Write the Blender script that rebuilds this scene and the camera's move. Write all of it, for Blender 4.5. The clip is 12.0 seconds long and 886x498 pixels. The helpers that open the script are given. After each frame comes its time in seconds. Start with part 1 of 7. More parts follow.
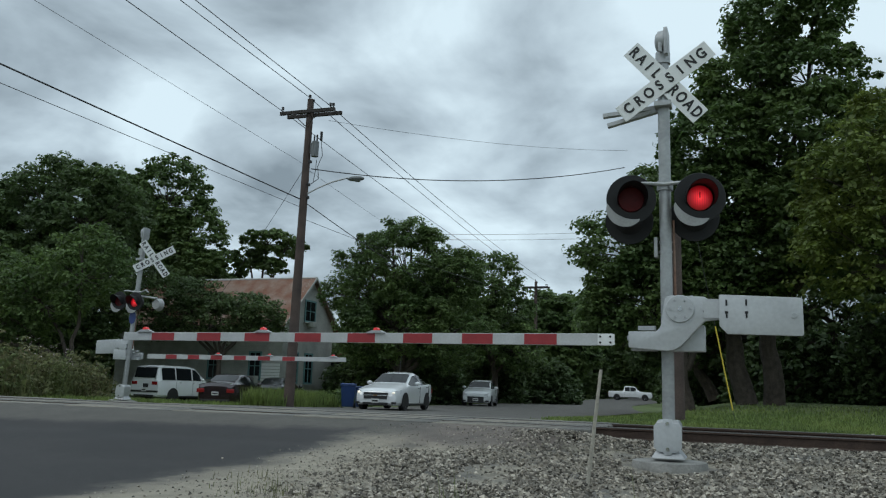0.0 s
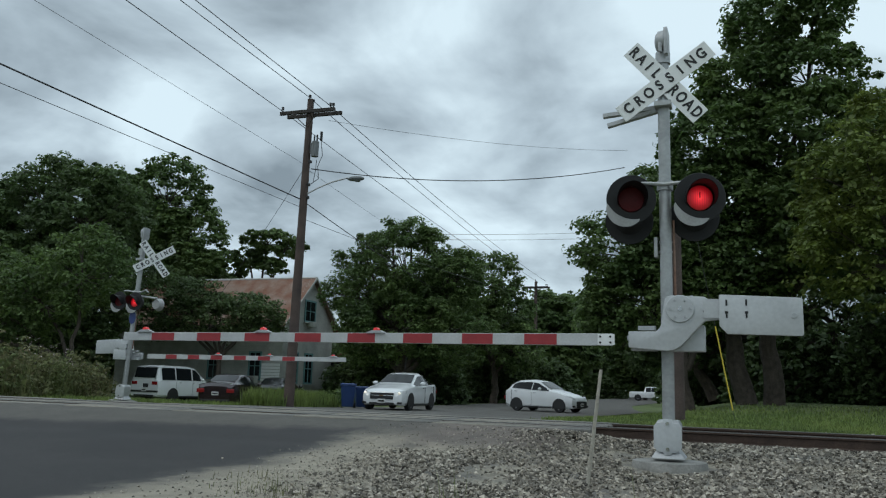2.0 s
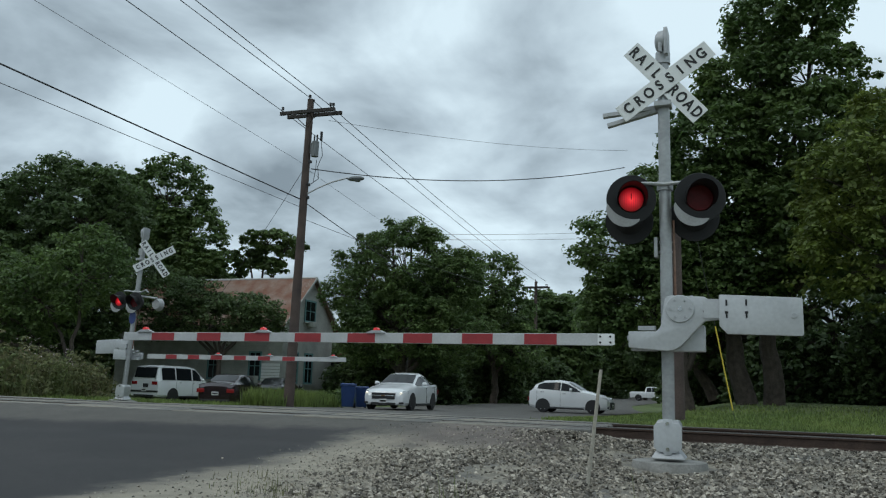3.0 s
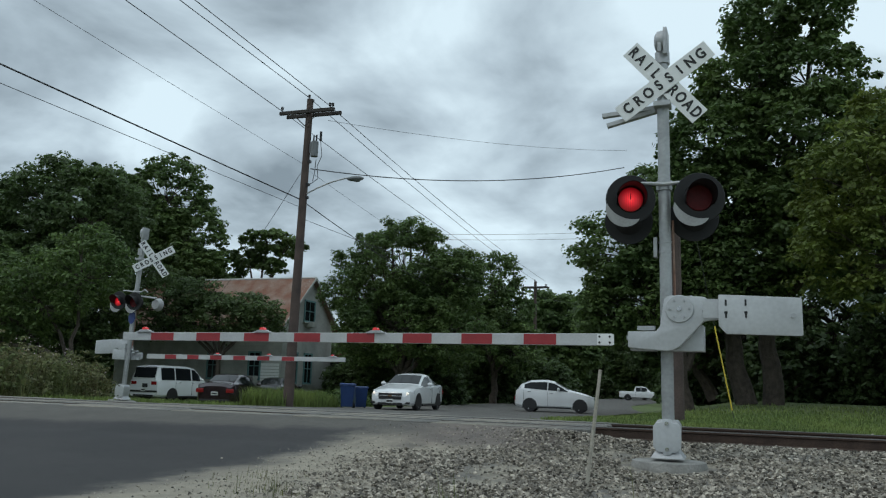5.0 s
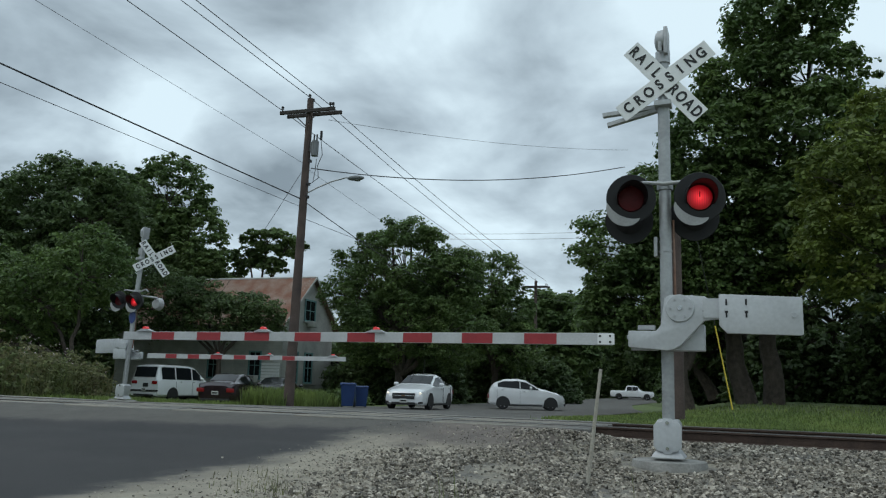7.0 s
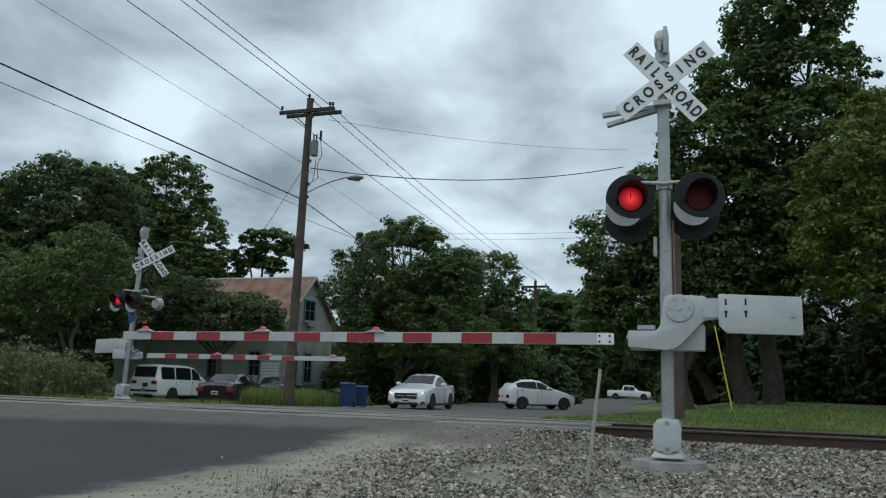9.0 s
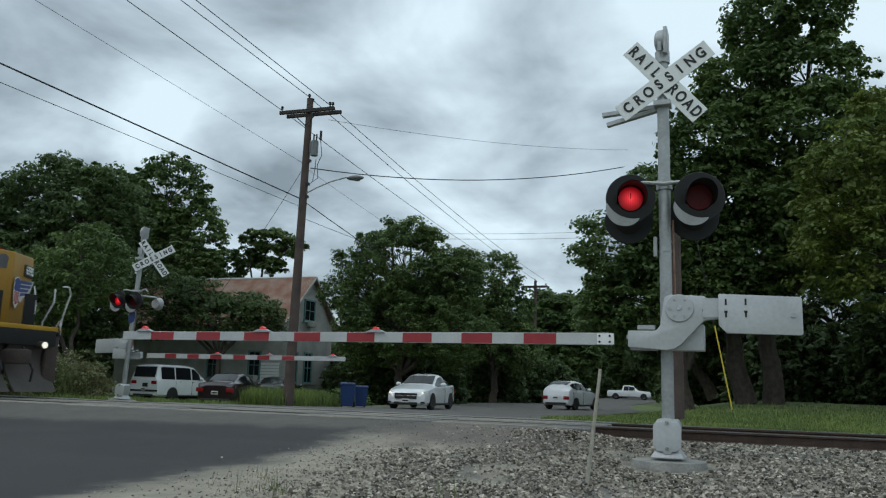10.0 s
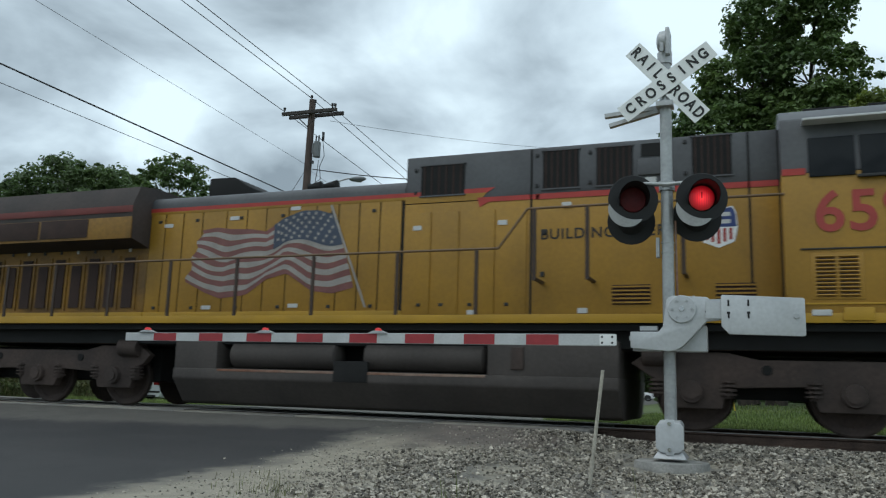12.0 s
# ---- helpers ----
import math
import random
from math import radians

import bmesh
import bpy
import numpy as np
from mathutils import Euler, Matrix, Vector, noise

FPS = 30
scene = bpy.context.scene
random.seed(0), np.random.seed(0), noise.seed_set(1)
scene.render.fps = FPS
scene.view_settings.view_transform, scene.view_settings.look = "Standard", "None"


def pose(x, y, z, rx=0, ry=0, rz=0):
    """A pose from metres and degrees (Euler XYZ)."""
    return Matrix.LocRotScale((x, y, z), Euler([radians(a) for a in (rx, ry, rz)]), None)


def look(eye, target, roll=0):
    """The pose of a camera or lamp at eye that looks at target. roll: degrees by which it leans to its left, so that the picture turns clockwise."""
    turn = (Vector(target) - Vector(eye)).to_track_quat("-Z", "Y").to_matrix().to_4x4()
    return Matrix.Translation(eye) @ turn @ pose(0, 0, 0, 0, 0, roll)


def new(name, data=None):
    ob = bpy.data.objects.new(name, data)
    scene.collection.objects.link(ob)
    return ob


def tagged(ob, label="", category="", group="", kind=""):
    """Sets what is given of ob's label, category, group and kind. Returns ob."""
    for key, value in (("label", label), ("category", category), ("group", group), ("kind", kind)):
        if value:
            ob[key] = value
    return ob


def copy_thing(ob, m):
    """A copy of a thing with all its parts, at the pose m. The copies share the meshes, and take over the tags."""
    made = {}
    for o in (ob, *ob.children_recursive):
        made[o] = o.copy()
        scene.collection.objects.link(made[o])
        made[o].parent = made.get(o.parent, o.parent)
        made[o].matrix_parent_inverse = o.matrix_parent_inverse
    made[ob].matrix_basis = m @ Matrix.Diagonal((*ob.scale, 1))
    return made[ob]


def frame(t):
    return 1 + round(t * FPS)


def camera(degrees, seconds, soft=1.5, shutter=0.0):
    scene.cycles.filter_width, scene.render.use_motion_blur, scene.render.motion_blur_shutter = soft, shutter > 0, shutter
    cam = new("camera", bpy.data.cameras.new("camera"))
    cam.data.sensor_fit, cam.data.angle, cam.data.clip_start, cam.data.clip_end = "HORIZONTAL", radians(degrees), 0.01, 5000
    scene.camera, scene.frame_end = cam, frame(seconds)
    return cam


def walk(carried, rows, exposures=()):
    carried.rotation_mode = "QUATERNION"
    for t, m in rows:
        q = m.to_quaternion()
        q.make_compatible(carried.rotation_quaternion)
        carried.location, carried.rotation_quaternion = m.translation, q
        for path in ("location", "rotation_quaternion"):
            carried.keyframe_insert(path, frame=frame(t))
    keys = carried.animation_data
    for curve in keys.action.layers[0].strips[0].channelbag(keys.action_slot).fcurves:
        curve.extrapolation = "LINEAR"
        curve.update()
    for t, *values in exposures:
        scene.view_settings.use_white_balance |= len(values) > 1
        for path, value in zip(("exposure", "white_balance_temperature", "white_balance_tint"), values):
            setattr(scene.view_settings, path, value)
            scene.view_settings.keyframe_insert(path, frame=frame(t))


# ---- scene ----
# ---- camera and its walk ----
YAW = 21.207        # the view turns this far to the left of straight across the track
PITCH = 9.654
ROLL = 1.727
EYE = (0.0, 0.0, 1.05)
cam = camera(57.34, 12.0, soft=1.2, shutter=0.12)


def view(dx=0.0, dy=0.0):
    """The standing view, turned by small angles in degrees (right, down) by the shaking support."""
    h, v = radians(YAW - dx), radians(PITCH - dy)
    way = Vector((-math.sin(h) * math.cos(v), math.cos(h) * math.cos(v), math.sin(v)))
    return look(EYE, Vector(EYE) + way, ROLL)


walk(cam, [(0.0, view(-0.03, 0)), (3.0, view(-0.03, 0)), (5.0, view(0.01, 0)), (6.0, view(0.01, 0)),
           (7.0, view(-0.02, 0.04)), (9.0, view(0.01, 0.05)), (10.0, view(0.01, 0.05)), (10.5, view(0.02, 0.05)),
           (11.0, view(0.04, 0.0)), (11.5, view(-0.03, 0.0)), (12.0, view(-0.16, -0.02))],
     [(0.0, 0.05), (6.0, 0.08), (10.2, 0.1), (11.0, 0.14), (11.6, 0.26), (12.0, 0.28)])

# ---- world, sun ----
SUN_AZ, SUN_EL = radians(215), radians(52)     # azimuth from +Y towards +X
world = bpy.data.worlds.new("overcast_sky")
scene.world = world
world.use_nodes = True
wn, wl = world.node_tree.nodes, world.node_tree.links
wn.clear()
w_out = wn.new("ShaderNodeOutputWorld")
w_bg = wn.new("ShaderNodeBackground")
w_sky = wn.new("ShaderNodeTexSky")
w_sky.sky_type = "NISHITA"
w_sky.sun_disc = False
w_sky.sun_elevation, w_sky.sun_rotation = SUN_EL, SUN_AZ
w_co = wn.new("ShaderNodeTexCoord")
w_sep = wn.new("ShaderNodeSeparateXYZ")
wl.new(w_co.outputs["Generated"], w_sep.inputs[0])


def wmath(op, a, b, clamp=False):
    n = wn.new("ShaderNodeMath")
    n.operation, n.use_clamp = op, clamp
    for i, v in enumerate((a, b)):
        if isinstance(v, (int, float)):
            n.inputs[i].default_value = v
        else:
            wl.new(v, n.inputs[i])
    return n.outputs[0]


# clouds lie on a flat layer above: the direction divided by its height
w_h = wmath("ADD", wmath("MAXIMUM", w_sep.outputs[2], 0.0), 0.30)
w_cx, w_cy = wmath("DIVIDE", w_sep.outputs[0], w_h), wmath("DIVIDE", w_sep.outputs[1], w_h)
w_comb = wn.new("ShaderNodeCombineXYZ")
wl.new(w_cx, w_comb.inputs[0]), wl.new(w_cy, w_comb.inputs[1])
w_comb.inputs[2].default_value = 6.45
w_n1 = wn.new("ShaderNodeTexNoise")
w_n1.inputs["Scale"].default_value, w_n1.inputs["Detail"].default_value = 2.3, 7
w_n1.inputs["Roughness"].default_value, w_n1.inputs["Distortion"].default_value = 0.5, 0.25
wl.new(w_comb.outputs[0], w_n1.inputs["Vector"])
w_n2 = wn.new("ShaderNodeTexNoise")
w_n2.inputs["Scale"].default_value, w_n2.inputs["Detail"].default_value = 0.42, 3
wl.new(w_comb.outputs[0], w_n2.inputs["Vector"])
w_ramp = wn.new("ShaderNodeValToRGB")
w_ramp.color_ramp.elements[0].position, w_ramp.color_ramp.elements[0].color = 0.37, (0.23, 0.29, 0.33, 1)
w_ramp.color_ramp.elements[1].position, w_ramp.color_ramp.elements[1].color = 0.58, (0.74, 0.90, 0.98, 1)
w_e = w_ramp.color_ramp.elements.new(0.475)
w_e.color = (0.48, 0.59, 0.66, 1)
# the cover is thinner overhead and thicker towards the horizon
w_thin = wmath("MULTIPLY", wmath("SUBTRACT", w_sep.outputs[2], 0.30), 0.38)
wl.new(wmath("ADD", w_thin, wmath("ADD", wmath("MULTIPLY", w_n1.outputs[0], 0.72), wmath("MULTIPLY", w_n2.outputs[0], 0.28))), w_ramp.inputs[0])
w_scale = wn.new("ShaderNodeMix")
w_scale.data_type, w_scale.blend_type = "RGBA", "MULTIPLY"
w_scale.inputs[0].default_value = 1.0
wl.new(w_sky.outputs[0], w_scale.inputs[6])
w_scale.inputs[7].default_value = (0.1, 0.1, 0.1, 1)
w_mix = wn.new("ShaderNodeMix")
w_mix.data_type = "RGBA"
w_mix.inputs[0].default_value = 0.9
wl.new(w_scale.outputs[2], w_mix.inputs[6]), wl.new(w_ramp.outputs[0], w_mix.inputs[7])
wl.new(w_mix.outputs[2], w_bg.inputs["Color"])
w_bg.inputs["Strength"].default_value = 1.0
wl.new(w_bg.outputs[0], w_out.inputs[0])

sun = new("sun", bpy.data.lights.new("sun", "SUN"))
sun.data.energy, sun.data.angle, sun.data.color = 0.32, radians(18), (1.0, 0.95, 0.88)
sun_way = Vector((math.sin(SUN_AZ) * math.cos(SUN_EL), math.cos(SUN_AZ) * math.cos(SUN_EL), math.sin(SUN_EL)))
sun.matrix_world = look(sun_way * 50, (0, 0, 0))


# ---- materials ----
def mat(name, col, rough=0.6, metal=0.0, var=0.25, scale=3.0, fine=40.0, bump=0.15, col2=None, spread=0.5, emit=None, coat=0.0,
        island=0.0, rand=0.0, trans=0.0, spec=0.5, leafy=0.0):
    """A node material: two scales of noise vary the colour; col2 is blended in as stains; bump gives the fine relief."""
    m = bpy.data.materials.new(name)
    m.use_nodes = True
    nt = m.node_tree
    n, l = nt.nodes, nt.links
    b = n["Principled BSDF"]
    b.inputs["Roughness"].default_value, b.inputs["Metallic"].default_value = rough, metal
    b.inputs["Coat Weight"].default_value = coat
    b.inputs["Specular IOR Level"].default_value = spec
    co = n.new("ShaderNodeTexCoord")
    big, small = n.new("ShaderNodeTexNoise"), n.new("ShaderNodeTexNoise")
    for t, s, d in ((big, scale, 5), (small, fine, 3)):
        t.inputs["Scale"].default_value, t.inputs["Detail"].default_value = s, d
        l.new(co.outputs["Object"], t.inputs["Vector"])
    ramp = n.new("ShaderNodeValToRGB")
    ramp.color_ramp.elements[0].position, ramp.color_ramp.elements[1].position = spread - 0.12, spread + 0.14
    second = col2 or tuple(c * (1 - var) for c in col)
    ramp.color_ramp.elements[0].color, ramp.color_ramp.elements[1].color = (*col, 1), (*second, 1)
    l.new(big.outputs[0], ramp.inputs[0])
    hsv = n.new("ShaderNodeHueSaturation")
    l.new(ramp.outputs[0], hsv.inputs["Color"])
    mr = n.new("ShaderNodeMapRange")
    mr.inputs["From Min"].default_value, mr.inputs["From Max"].default_value = 0.25, 0.75
    mr.inputs["To Min"].default_value, mr.inputs["To Max"].default_value = 1 - var * 0.6, 1 + var * 0.6
    l.new(small.outputs[0], mr.inputs["Value"])
    val = mr.outputs[0]
    for amount, node, socket in ((island, "ShaderNodeNewGeometry", "Random Per Island"), (rand, "ShaderNodeObjectInfo", "Random")):
        if amount:
            g = n.new(node)
            r2 = n.new("ShaderNodeMapRange")
            r2.inputs["To Min"].default_value, r2.inputs["To Max"].default_value = 1 - amount, 1 + amount
            l.new(g.outputs[socket], r2.inputs["Value"])
            mm = n.new("ShaderNodeMath")
            mm.operation = "MULTIPLY"
            l.new(val, mm.inputs[0]), l.new(r2.outputs[0], mm.inputs[1])
            val = mm.outputs[0]
    l.new(val, hsv.inputs["Value"])
    l.new(hsv.outputs[0], b.inputs["Base Color"])
    if bump:
        bp = n.new("ShaderNodeBump")
        bp.inputs["Strength"].default_value, bp.inputs["Distance"].default_value = bump, 0.02
        l.new(small.outputs[0], bp.inputs["Height"])
        l.new(bp.outputs[0], b.inputs["Normal"])
    if leafy:
        tr, mx = n.new("ShaderNodeBsdfTranslucent"), n.new("ShaderNodeMixShader")
        bright = n.new("ShaderNodeHueSaturation")
        bright.inputs["Value"].default_value = 1.25
        l.new(hsv.outputs[0], bright.inputs["Color"])
        l.new(bright.outputs[0], tr.inputs["Color"])
        mx.inputs[0].default_value = leafy
        l.new(b.outputs[0], mx.inputs[1]), l.new(tr.outputs[0], mx.inputs[2])
        l.new(mx.outputs[0], n["Material Output"].inputs["Surface"])
    if emit:
        b.inputs["Emission Color"].default_value, b.inputs["Emission Strength"].default_value = (*emit[0], 1), emit[1]
    if trans:
        b.inputs["Transmission Weight"].default_value = trans
    return m


M_ASPH_OLD = mat("worn_asphalt", (0.13, 0.122, 0.110), 0.9, var=0.3, scale=1.1, fine=45, bump=0.6, col2=(0.09, 0.084, 0.076))


def road_material():
    """Dark asphalt that wears through to grey near the rails and under dust and grit along its edge."""
    m = mat("road_surface", (0.035, 0.032, 0.032), 0.85, var=0.3, scale=0.7, fine=60, bump=0.6, col2=(0.027, 0.0255, 0.026))
    n, l = m.node_tree.nodes, m.node_tree.links
    b = n["Principled BSDF"]
    co = next(k for k in n if k.type == "TEX_COORD").outputs["Object"]
    sep = n.new("ShaderNodeSeparateXYZ")
    l.new(co, sep.inputs[0])
    x, y = sep.outputs[0], sep.outputs[1]

    def calc(op, a, c, clamp=False):
        k = n.new("ShaderNodeMath")
        k.operation, k.use_clamp = op, clamp
        for i, v in enumerate((a, c)):
            if isinstance(v, (int, float)):
                k.inputs[i].default_value = v
            else:
                l.new(v, k.inputs[i])
        return k.outputs[0]

    def rough_noise(scale, detail):
        k = n.new("ShaderNodeTexNoise")
        k.inputs["Scale"].default_value, k.inputs["Detail"].default_value, k.inputs["Roughness"].default_value = scale, detail, 0.65
        l.new(co, k.inputs["Vector"])
        return calc("SUBTRACT", k.outputs[0], 0.5)

    wide, grit = rough_noise(0.9, 9), rough_noise(3.1, 12)

    def edge(v, width, big, small):
        """0 before the edge, 1 past it, broken up by the two noises."""
        return calc("ADD", calc("ADD", calc("DIVIDE", v, width), calc("MULTIPLY", wide, big)), calc("ADD", calc("MULTIPLY", grit, small), 0.5), True)

    def over(under, colour, dark, mask):
        col = n.new("ShaderNodeMix")
        col.data_type = "RGBA"
        col.inputs[6].default_value, col.inputs[7].default_value = (*colour, 1), (*dark, 1)
        l.new(calc("ADD", calc("MULTIPLY", grit, 2.2), 0.5, True), col.inputs[0])
        k = n.new("ShaderNodeMix")
        k.data_type = "RGBA"
        l.new(mask, k.inputs[0]), l.new(under, k.inputs[6]), l.new(col.outputs[2], k.inputs[7])
        return k.outputs[2]

    old = b.inputs["Base Color"].links[0].from_socket
    far_end = edge(calc("SUBTRACT", calc("SUBTRACT", y, calc("MULTIPLY", x, 0.1)), 11.60), 0.30, 3.0, 2.2)
    right = edge(calc("ADD", x, 5.62), 0.30, 3.2, 2.6)
    c = over(old, (0.112, 0.102, 0.089), (0.075, 0.068, 0.060), calc("MAXIMUM", far_end, right))
    c = over(c, (0.38, 0.335, 0.26), (0.20, 0.178, 0.142), calc("MULTIPLY", edge(calc("ADD", x, 5.34), 0.5, 2.6, 2.6), edge(calc("SUBTRACT", 10.9, y), 0.8, 1.0, 0.8)))
    c = over(c, (0.19, 0.155, 0.13), (0.10, 0.085, 0.075), calc("MULTIPLY", edge(calc("ADD", x, 4.75), 0.8, 1.6, 1.0), edge(calc("SUBTRACT", y, 10.2), 0.8, 1.2, 0.8)))
    l.new(c, b.inputs["Base Color"])
    return m


M_ROAD = road_material()
M_GRAVEL = mat("gravel_bed", (0.29, 0.26, 0.205), 0.95, var=0.6, scale=2.5, fine=28, bump=1.0, col2=(0.15, 0.14, 0.125))
M_STONE = mat("ballast_stone", (0.335, 0.30, 0.25), 0.9, var=0.35, scale=9, fine=60, bump=0.3, col2=(0.23, 0.205, 0.17), island=0.8)
M_LAWN = mat("lawn_soil", (0.115, 0.15, 0.045), 0.95, var=0.45, scale=0.35, fine=18, bump=0.8, col2=(0.08, 0.11, 0.035))
M_GRASS = mat("grass_blades", (0.18, 0.23, 0.062), 0.7, var=0.3, scale=0.5, fine=5, bump=0, col2=(0.11, 0.16, 0.045), island=0.4, leafy=0.35)
M_WEED = mat("weeds", (0.11, 0.135, 0.048), 0.75, var=0.3, scale=0.7, fine=6, bump=0, col2=(0.15, 0.135, 0.065), island=0.5, leafy=0.35)
M_FLOWER = mat("weed_flowers", (0.6, 0.5, 0.5), 0.8, var=0.2, bump=0)
M_RAIL = mat("rusty_rail", (0.085, 0.055, 0.042), 0.75, 0.3, var=0.35, scale=4, fine=40, bump=0.3)
M_RAILTOP = mat("worn_rail_head", (0.30, 0.29, 0.28), 0.35, 0.9, var=0.2, scale=3, bump=0.05)
M_TIE = mat("creosote_tie", (0.07, 0.055, 0.045), 0.9, var=0.4, scale=5, fine=40, bump=0.6)
M_PANEL = mat("crossing_panel", (0.25, 0.225, 0.185), 0.9, var=0.35, scale=1.5, fine=30, bump=0.5, col2=(0.15, 0.145, 0.135), rand=0.15)
M_GALV = mat("galvanised_steel", (0.40, 0.41, 0.41), 0.5, 0.55, var=0.18, scale=3, fine=25, bump=0.05)
M_ALU = mat("cast_aluminium", (0.44, 0.45, 0.46), 0.5, 0.45, var=0.15, scale=4, fine=30, bump=0.06)
M_GATEPAINT = mat("grey_gate_paint", (0.50, 0.515, 0.525), 0.5, 0.1, var=0.12, scale=2, fine=25, bump=0.04)
M_BLACK = mat("black_paint", (0.008, 0.008, 0.009), 0.6, var=0.2, bump=0.05)
M_PALELAMP = mat("pale_lamp_grey", (0.42, 0.42, 0.42), 0.6, 0.2, var=0.2, bump=0.05)
M_SIGN = mat("white_reflective_sheet", (0.80, 0.81, 0.80), 0.5, var=0.06, scale=5, bump=0.02)
M_INK = mat("sign_black", (0.012, 0.012, 0.012), 0.5, var=0.1, bump=0)
M_REDSTRIPE = mat("red_reflective_sheet", (0.33, 0.03, 0.036), 0.5, var=0.15, scale=4, bump=0.03)
M_WHITESTRIPE = mat("white_gate_sheet", (0.50, 0.51, 0.51), 0.5, var=0.12, scale=4, bump=0.03)


def lens_material():
    """A lit red lens: the light is strongest at the bulb and fades towards the rim, cut by the lens ribs."""
    m = mat("lit_red_lens", (0.25, 0.006, 0.008), 0.3, var=0.1, bump=0, emit=((1.0, 0.02, 0.03), 1.0))
    n, l = m.node_tree.nodes, m.node_tree.links
    co = next(k for k in n if k.type == "TEX_COORD")
    far, ramp, rib = n.new("ShaderNodeVectorMath"), n.new("ShaderNodeValToRGB"), n.new("ShaderNodeTexWave")
    far.operation = "LENGTH"
    l.new(co.outputs["Object"], far.inputs[0])
    k = n.new("ShaderNodeMath")
    k.operation = "DIVIDE"
    k.inputs[1].default_value = 0.15
    l.new(far.outputs["Value"], k.inputs[0])
    l.new(k.outputs[0], ramp.inputs[0])
    for e, p, c in ((0, 0.0, (1.0, 0.055, 0.06, 1)), (1, 1.0, (0.05, 0.001, 0.002, 1))):
        ramp.color_ramp.elements[e].position, ramp.color_ramp.elements[e].color = p, c
    ramp.color_ramp.elements.new(0.28).color = (0.66, 0.014, 0.024, 1)
    ramp.color_ramp.elements.new(0.65).color = (0.28, 0.004, 0.009, 1)
    rib.inputs["Scale"].default_value, rib.inputs["Distortion"].default_value = 12, 0.6
    l.new(co.outputs["Object"], rib.inputs["Vector"])
    mr = n.new("ShaderNodeMapRange")
    mr.inputs["To Min"].default_value, mr.inputs["To Max"].default_value = 0.75, 1.1
    l.new(rib.outputs["Fac"], mr.inputs["Value"])
    b = n["Principled BSDF"]
    l.new(ramp.outputs[0], b.inputs["Emission Color"]), l.new(mr.outputs[0], b.inputs["Emission Strength"])
    return m


M_LENS_ON = lens_material()
M_LENS_OFF = mat("dark_red_lens", (0.10, 0.006, 0.009), 0.45, var=0.2, scale=20, bump=0.1, spec=0.25)
M_ARMLAMP = mat("gate_lamp_red", (0.55, 0.05, 0.05), 0.3, var=0.1, bump=0, emit=((1.0, 0.05, 0.06), 0.22))
M_CONC = mat("concrete", (0.30, 0.29, 0.27), 0.9, var=0.3, scale=3, fine=35, bump=0.4, col2=(0.2, 0.195, 0.18))
M_POLE = mat("weathered_pole_wood", (0.10, 0.072, 0.062), 0.9, var=0.35, scale=2, fine=30, bump=0.5, col2=(0.065, 0.047, 0.042))
M_ARMWOOD = mat("dark_crossarm_wood", (0.055, 0.048, 0.045), 0.9, var=0.3, scale=4, bump=0.4)
M_WIRE = mat("wire", (0.02, 0.02, 0.022), 0.6, bump=0)
M_CAN = mat("transformer_grey", (0.17, 0.18, 0.185), 0.5, 0.1, var=0.15, bump=0.05)
M_STAKE = mat("bleached_stake", (0.40, 0.37, 0.31), 0.9, var=0.25, scale=8, bump=0.3)
M_GUY = mat("yellow_guy_guard", (0.55, 0.42, 0.03), 0.6, var=0.2, bump=0.05)
M_BARK = mat("bark", (0.085, 0.068, 0.055), 0.95, var=0.4, scale=5, fine=22, bump=0.9)
M_LEAF = mat("leaves", (0.110, 0.165, 0.046), 0.6, var=0.35, scale=0.35, fine=2.0, bump=0, col2=(0.075, 0.125, 0.038), island=0.4, leafy=0.42)
M_LEAF_L = mat("light_leaves", (0.150, 0.185, 0.036), 0.6, var=0.35, scale=0.35, fine=2.0, bump=0, col2=(0.110, 0.150, 0.036), island=0.4, leafy=0.42)
M_LEAF_D = mat("dark_leaves", (0.090, 0.135, 0.046), 0.6, var=0.35, scale=0.3, fine=2.0, bump=0, col2=(0.066, 0.105, 0.038), island=0.4, leafy=0.42)
M_SIDING = mat("white_weathered_siding", (0.43, 0.44, 0.41), 0.8, var=0.2, scale=1.2, fine=20, bump=0.1, col2=(0.33, 0.335, 0.31))
M_RUST = mat("rusty_metal_roof", (0.20, 0.085, 0.05), 0.75, 0.1, var=0.35, scale=0.9, fine=14, bump=0.15, col2=(0.27, 0.19, 0.15))
M_TEALTRIM = mat("teal_trim", (0.12, 0.25, 0.25), 0.7, var=0.2, bump=0.05)
M_GLASS_D = mat("dark_window_glass", (0.012, 0.014, 0.016), 0.08, var=0.1, bump=0, spec=0.15)
M_FENCE = mat("grey_fence_wood", (0.19, 0.165, 0.14), 0.9, var=0.3, scale=3, bump=0.3, rand=0.2)
M_BIN = mat("blue_plastic", (0.018, 0.05, 0.16), 0.5, var=0.12, bump=0.05)
M_CARWHITE = mat("white_car_paint", (0.72, 0.73, 0.74), 0.25, var=0.04, scale=2, bump=0, coat=0.6)
M_CARDARK = mat("dark_maroon_car_paint", (0.020, 0.009, 0.013), 0.25, var=0.1, bump=0, coat=0.6)
M_CARBLACK = mat("black_car_paint", (0.014, 0.014, 0.016), 0.25, var=0.1, bump=0, coat=0.6)
M_TYRE = mat("tyre_rubber", (0.02, 0.02, 0.021), 0.85, var=0.2, bump=0.2)
